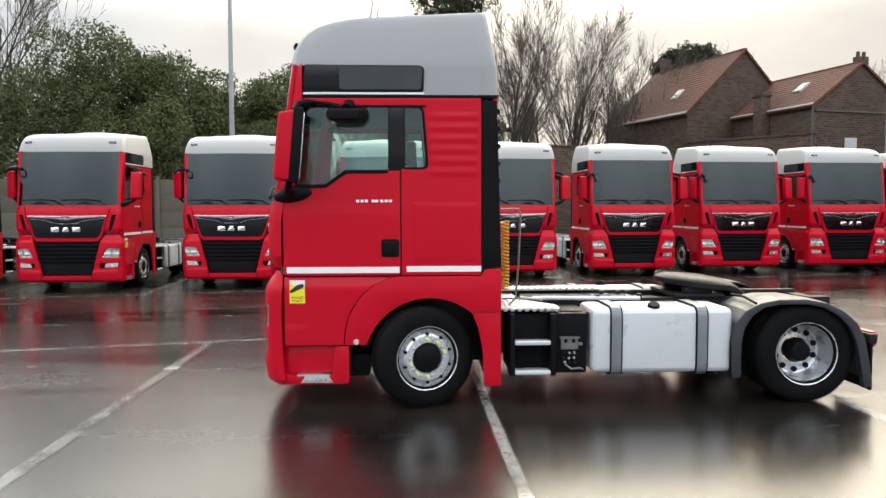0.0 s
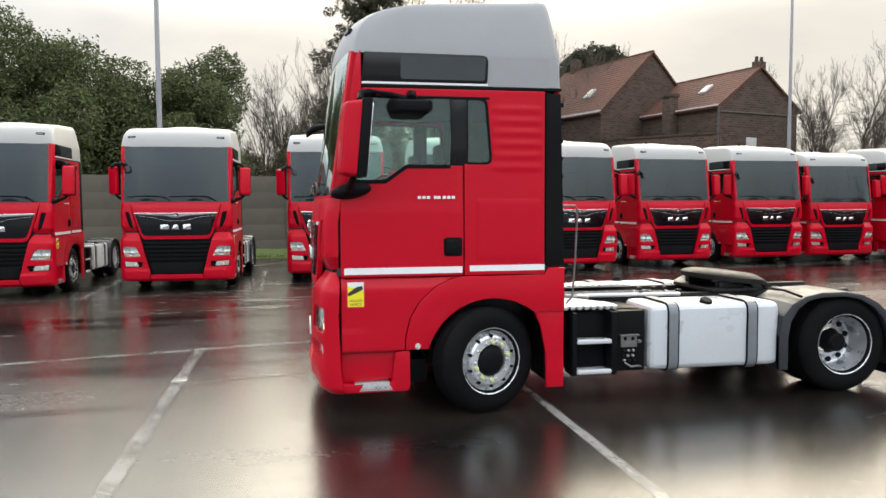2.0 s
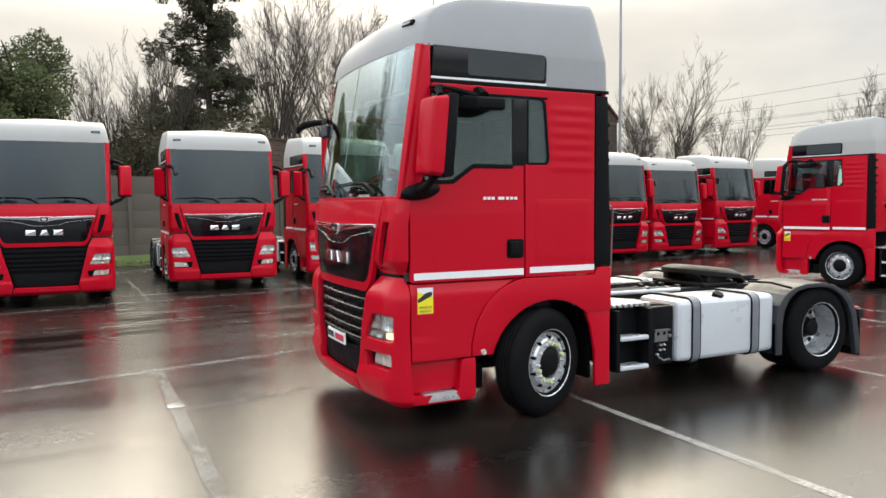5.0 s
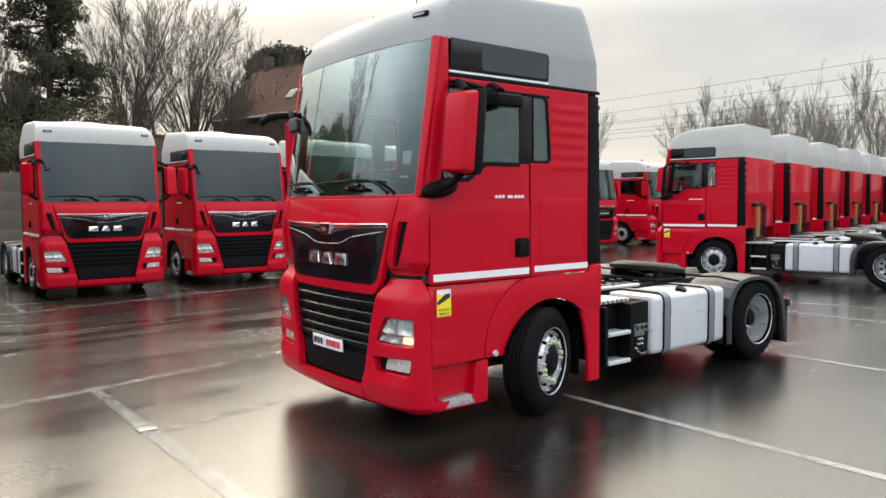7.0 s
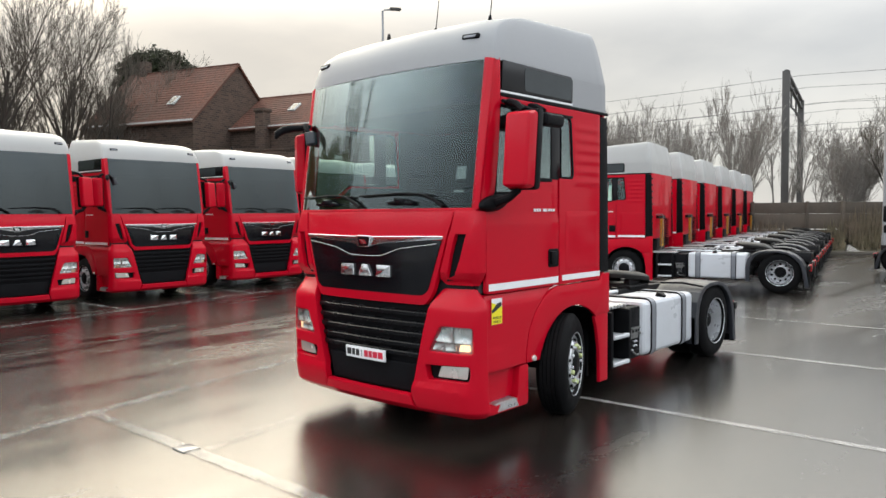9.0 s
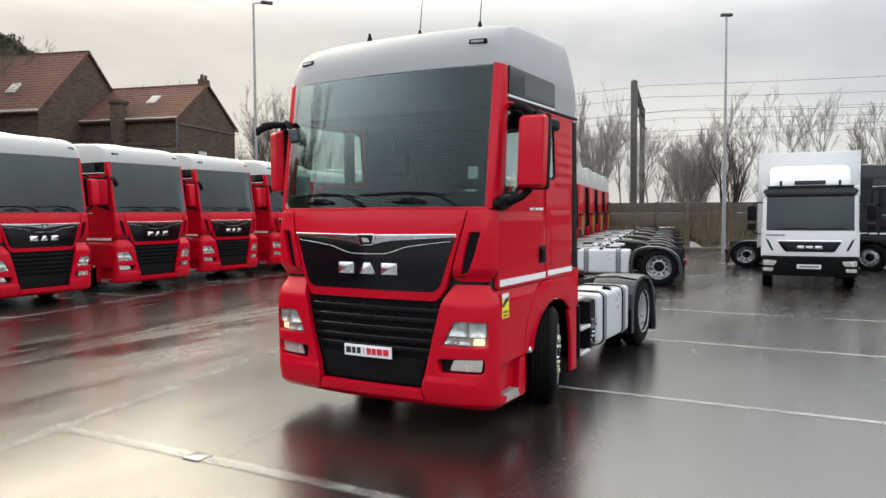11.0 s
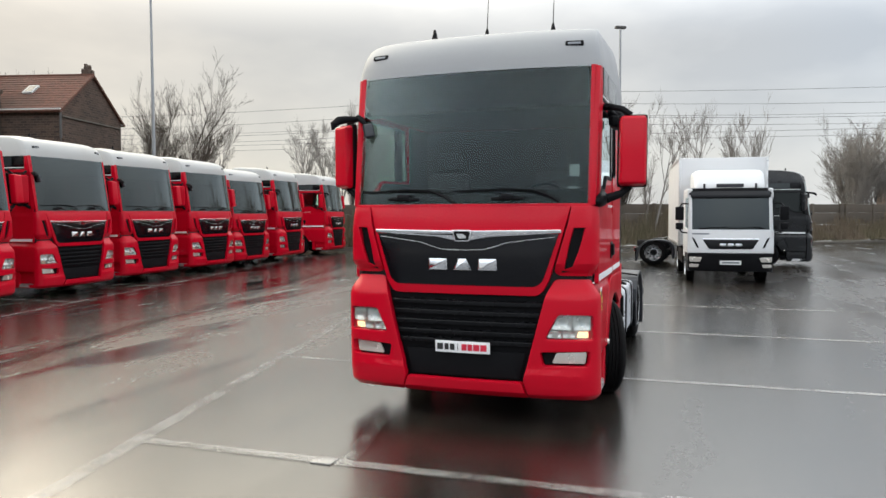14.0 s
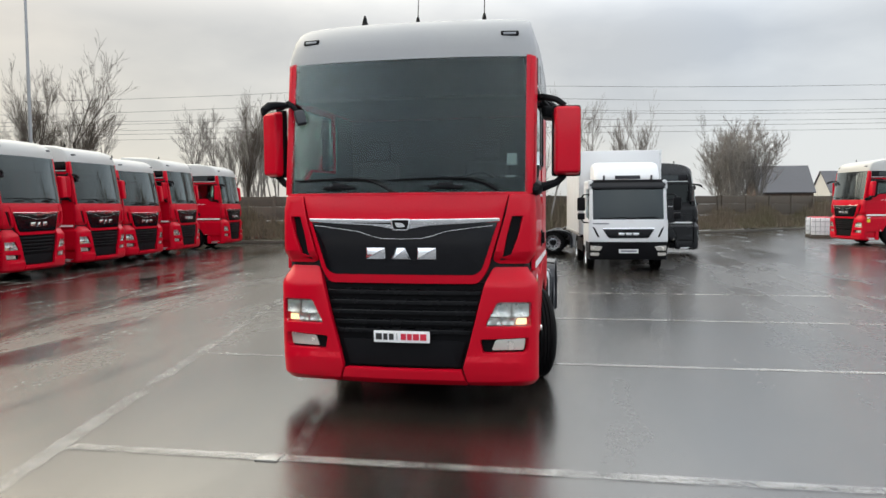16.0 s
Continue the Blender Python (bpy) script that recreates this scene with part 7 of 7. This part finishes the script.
def skylight(h, x, slope_y, z, tilt, size=(0.5, 0.75)):
    bm = boxed(-size[0] / 2, size[0] / 2, -size[1] / 2, size[1] / 2, 0, 0.1, bevel=0.015)
    m = Matrix.Translation((x, slope_y, z)) @ Matrix.Rotation(tilt, 4, "X")
    bm.transform(m)
    w = part("skylight", bm, STONE_TRIM, h, "small roof window")
    bm = boxed(-size[0] / 2 + 0.07, size[0] / 2 - 0.07, -size[1] / 2 + 0.07, size[1] / 2 - 0.07, 0.1, 0.108)
    bm.transform(m)
    part("pane", bm, GLOSS_BLACK, w)
h1 = house("brown brick house with a steep tiled roof", 16.5, 43.8, -72.5, 8.0, 7.3, 7.1, 10.55)
skylight(h1, 1.6, -2.45, 8.32, math.atan2(3.45, 3.65))
h2 = house("lower brown brick house with a red tiled roof", 20.27, 38.48, -75, 7.2, 5.5, 6.9, 8.9)
skylight(h2, 1.3, -1.35, 7.97, math.atan2(2.0, 2.75))
bm = boxed(3.57, 3.64, -0.9, -0.2, 3.9, 5.3, bevel=0.01)
w = part("window", bm, STONE_TRIM, h2, "pale boarded window")
part("eave_board", boxed(3.57, 3.66, -2.7, 2.7, 6.5, 6.58, bevel=0.01), CONCRETE, h2, "thin weathered ledge")
for y in (0.15, 0.5):
    bm = boxed(3.05, 3.4, y - 0.14, y + 0.14, 8.5, 9.25, bevel=0.02)
    lathe(bm, [(0.1, 9.25), (0.08, 9.5), (0.001, 9.5)], 10, "z", Matrix.Translation((3.22, y, 0)))
    part("chimney_pot", bm, BRICK, h2, "brick chimney with a pot")
bm = boxed(-0.3, 0.3, -0.28, 0.28, 0, 7.75, bevel=0.02)
box(bm, -0.36, 0.36, -0.34, 0.34, 7.6, 7.78, bevel=0.02)
solid("chimney", bm, BRICK, "dark brick chimney stack against the house", "chimney", m=pose(17.46, 37.3, 0, 0, 0, -75))
tube_bm = tube(bmesh.new(), [(0, 0, 0), (0, 0, 6.7)], 0.06, 8)
solid("drainpipe", tube_bm, DARK_MAST, "grey-brown drainpipe on the house corner", "drainpipe", m=pose(18.44, 34.2, 0))
part("chimney", boxed(-3.2, -2.7, -0.25, 0.25, 10.3, 11.3, bevel=0.02), BRICK, h1, "brick chimney")


def brick_garden_wall(p, q, z):
    d = Vector((q[0] - p[0], q[1] - p[1]))
    m = pose(p[0], p[1], 0, 0, 0, math.degrees(math.atan2(d.y, d.x)))
    w = solid("wall_brick", boxed(0, d.length, -0.12, 0.12, 0, z, bevel=0.01), BRICK, "long dark brown brick wall behind the trucks", kind="structure", m=m)
    cop = part("coping", boxed(-0.05, d.length + 0.05, -0.17, 0.17, z, z + 0.1, bevel=0.015), BRICK, w)
    return w


brick_garden_wall((3.2, 35.2), (14.2, 39.2), 5.0)
brick_garden_wall((14.2, 39.2), (18.6, 34.2), 5.4)
brick_garden_wall((22.6, 35.9), (30.0, 41.0), 2.4)

# ---- lamp posts, masts and wires ----


def lamp_post(x, y, h, turn, arm=0.5):
    t = thing("lamp_post", "tall grey steel lamp post with a small head", "lamp post", "lamp posts", m=pose(x, y, 0, 0, 0, turn))
    part("post", tube(bmesh.new(), [(0, 0, 0), (0, 0, 0.9), (0, 0, 0.92), (0, 0, h)], [0.115, 0.11, 0.09, 0.05], 12), STEEL, t)
    part("base_plate", boxed(-0.2, 0.2, -0.2, 0.2, 0, 0.03, bevel=0.005), STEEL, t)
    part("arm", tube(bmesh.new(), [(0, 0, h - 0.05), (0.1, 0, h + 0.05), (arm, 0, h + 0.08)], 0.035, 8), STEEL, t)
    bm = boxed(arm - 0.15, arm + 0.4, -0.13, 0.13, h + 0.05, h + 0.17, bevel=0.04, seg=3)
    part("lamp_head", bm, DARK_MAST, t, "dark lamp head")


lamp_post(-5.9, 23.6, 12.5, 200)
lamp_post(18.93, 29.37, 11.85, -35)
lamp_post(30.4, 10.1, 11.2, -60, -0.12)


def mast(x, y, h, x2, y2):
    t = thing("catenary_mast", "dark railway portal mast carrying wires", "mast", m=pose(x, y, 0, 0, 0, math.degrees(math.atan2(y2 - y, x2 - x)) - 90))
    width = math.hypot(x2 - x, y2 - y)
    for yy in (0, width):
        part("post", boxed(-0.2, 0.2, yy - 0.14, yy + 0.14, 0, h, bevel=0.02), DARK_MAST, t)
    bm = boxed(-0.1, 0.1, 0, width, h - 0.6, h - 0.48)
    part("lower_chord", bm, DARK_MAST, t)
    part("upper_chord", boxed(-0.1, 0.1, 0, width, h - 0.05, h + 0.08), DARK_MAST, t)
    for k in range(8):
        y0, y1 = width * k / 8, width * (k + 1) / 8
        part("brace", tube(bmesh.new(), [(0, y0, h - 0.55 if k % 2 else h), (0, y1, h if k % 2 else h - 0.55)], 0.05, 4), DARK_MAST, t)
    for yy in (width * 0.3, width * 0.62):
        part("insulator", tube(bmesh.new(), [(0, yy, h - 0.5), (0, yy, h - 1.6), (0.5, yy, h - 2.2)], 0.07, 6), DARK_MAST, t)


mast(39.0, 16.8, 10.1, 51.5, 19.5)
for i, (x, z, sag) in enumerate(((39.5, 9.8, 0.3), (42.8, 8.6, 0.35), (42.9, 7.3, 0.05), (46.9, 8.6, 0.35), (47.0, 7.3, 0.05), (51.0, 9.7, 0.3), (40.2, 9.2, 0.4))):
    line = []
    for y0 in (-95.0, -40.0, 16.0, 72.0):
        for k in range(8):
            t = k / 8
            line.append((x + 1.5 - 0.1 * (y0 + 56 * t), y0 + 56 * t, z - sag * 8 * t * (1 - t)))
    solid("overhead_wire", tube(bmesh.new(), line, 0.011, 4), WIRE, "thin overhead railway wire", "wire", "overhead wires")

# far boundary: timber fence and scrub bank
SCRUB = material("dry_scrub", (0.17, 0.13, 0.09), 0.9, vary=0.4, scale=0.8, fine=9, dirt=(0.09, 0.09, 0.04), dirt_amount=0.8)
FENCE = material("dark_timber", (0.085, 0.068, 0.052), 0.85, vary=0.35, scale=1.5, fine=20, bump=0.004, per_object=0.2)
pts = [(27.0, 33.0), (33.6, 12.5), (47.0, -3.0), (60.0, -19.0)]
for i, (p, q) in enumerate(zip(pts, pts[1:])):
    d = Vector((q[0] - p[0], q[1] - p[1]))
    m = pose(p[0], p[1], 0, 0, 0, math.degrees(math.atan2(d.y, d.x)))
    w = solid("fence", boxed(0, d.length, -0.04, 0.04, 1.9, 2.45, bevel=0.01), FENCE, "dark timber noise fence above a scrubby bank", "fence", "boundary fence", m=m)
    for k in range(int(d.length / 2.5) + 1):
        part("post", boxed(k * 2.5 - 0.08, k * 2.5 + 0.08, -0.12, 0.06, 0.0, 2.5, bevel=0.015), FENCE, w)
    for z in (0.35, 1.15):
        part("rail_board", boxed(0, d.length, -0.05, 0.03, z, z + 0.74, bevel=0.01), FENCE, w)
    kerb = solid("kerb", boxed(-0.5, d.length + 0.5, -2.1, -1.85, 0, 0.13, bevel=0.02), CONCRETE, "low concrete kerb before the grass bank", kind="structure", m=m)
    bm = bmesh.new()
    rows = []
    rnd = random.Random(50 + i)
    for k in range(int(d.length / 0.5) + 1):
        rows.append([bm.verts.new((k * 0.5, y, z + rnd.uniform(-0.05, 0.1))) for y, z in ((-1.9, 0.1), (-1.4, 0.15), (-0.8, 0.4), (-0.2, 0.75))])
    for a, b in zip(rows, rows[1:]):
        for j in range(3):
            bm.faces.new((a[j], b[j], b[j + 1], a[j + 1]))
    bmesh.ops.recalc_face_normals(bm, faces=bm.faces[:])
    solid("scrub_bank", bm, HEDGE, "low bank of brown scrub and grass", kind="structure", m=m)
    vs, fs = [], []
    for k in range(int(d.length * 420)):
        x, y = rnd.uniform(0, d.length), -1.8 + 1.7 * rnd.random() ** 0.6
        hgt = 0.18 + (y + 1.8) * 0.95 * (0.6 + 0.8 * noise.noise(Vector((x * 0.4, i, 0.3)))) * rnd.uniform(0.4, 1.3)
        z0 = 0.1 + (y + 1.9) * 0.3
        a = rnd.uniform(0, 6.3)
        wv = Vector((math.cos(a), math.sin(a), 0)) * 0.035
        top = Vector((x + rnd.uniform(-0.15, 0.15), y + rnd.uniform(-0.15, 0.15), z0 + max(0.08, hgt)))
        n0 = len(vs)
        vs += [tuple(Vector((x, y, z0)) - wv), tuple(Vector((x, y, z0)) + wv), tuple(top)]
        fs.append((n0, n0 + 1, n0 + 2))
    me = bpy.data.meshes.new("scrub")
    me.from_pydata(vs, [], fs)
    me.materials.append(SCRUB)
    ob = tagged(new("scrub", me), "dry brown scrub and grass on the bank", "scrub", kind="stuff")
    ob.matrix_basis = m


def liquid_container(x, y, turn):
    t = thing("liquid_container", "white plastic container in a wire cage on a pallet", "container", "containers by the fence", m=pose(x, y, 0, 0, 0, turn))
    part("tank", boxed(-0.56, 0.56, -0.46, 0.46, 0.16, 1.1, bevel=0.06, seg=3), PLATE, t, "white plastic tank")
    part("pallet", boxed(-0.6, 0.6, -0.5, 0.5, 0, 0.13, bevel=0.01), FENCE, t)
    part("lid", boxed(-0.5, 0.5, -0.4, 0.4, 1.1, 1.14, bevel=0.015), RED_PRINT, t, "red lid")
    for k in range(6):
        xx = -0.58 + 0.232 * k
        part("cage_bar", tube(bmesh.new(), [(xx, -0.49, 0.1), (xx, -0.49, 1.13), (xx, 0.49, 1.13), (xx, 0.49, 0.1)], 0.012, 5), STEEL, t)
    for z in (0.35, 0.62, 0.9):
        part("cage_bar", tube(bmesh.new(), [(-0.59, -0.49, z), (0.59, -0.49, z), (0.59, 0.49, z), (-0.59, 0.49, z), (-0.59, -0.49, z)], 0.012, 5), STEEL, t)


liquid_container(35.4, -6.25, 75)
liquid_container(36.8, -6.4, 70)

# far houses beyond the railway
FARWALL = material("pale_stucco", (0.42, 0.41, 0.39), 0.8, vary=0.1, scale=0.5)
FARROOF = material("slate_roof", (0.09, 0.09, 0.1), 0.7, vary=0.2, scale=0.5)
for x, y, a, ln, mt in ((121.7, -33.2, 97, 3.6, FARWALL), (79.09, -14.64, 90, 6.5, BRICK)):
    t = thing("house", "pale distant house with a dark slate roof" if mt is FARWALL else "low distant brick house", "house", "far houses", m=pose(x, y, 0, 0, 0, a) @ Matrix.Scale(1.0 if mt is FARWALL else 0.85, 4))
    bm = bmesh.new()
    prof = [(-3.5, 0), (3.5, 0), (3.5, 3.6), (0, 6.9), (-3.5, 3.6)]
    A = [bm.verts.new((-ln / 2, u, v)) for u, v in prof]
    B = [bm.verts.new((ln / 2, u, v)) for u, v in prof]
    bm.faces.new(A)
    bm.faces.new(B)
    for k in range(5):
        bm.faces.new((A[k], A[(k + 1) % 5], B[(k + 1) % 5], B[k]))
    bmesh.ops.recalc_face_normals(bm, faces=bm.faces[:])
    part("wall", bm, mt, t)
    for s in (1, -1):
        bm = boxed(-ln / 2 - 0.2, ln / 2 + 0.2, 0, 5.1, 0.02, 0.18)
        bm.transform(Matrix.Translation((0, 0, 6.95)) @ Matrix.Rotation(0 if s > 0 else math.pi, 4, "Z") @ Matrix.Rotation(-math.atan2(3.3, 3.5), 4, "X"))
        part("roof", bm, FARROOF, t)
    for k in range(3):
        part("window", boxed(-ln / 2 - 0.04, -ln / 2 + 0.02, -2.2 + 1.7 * k, -1.3 + 1.7 * k, 1.2, 2.5), GLOSS_BLACK, t)
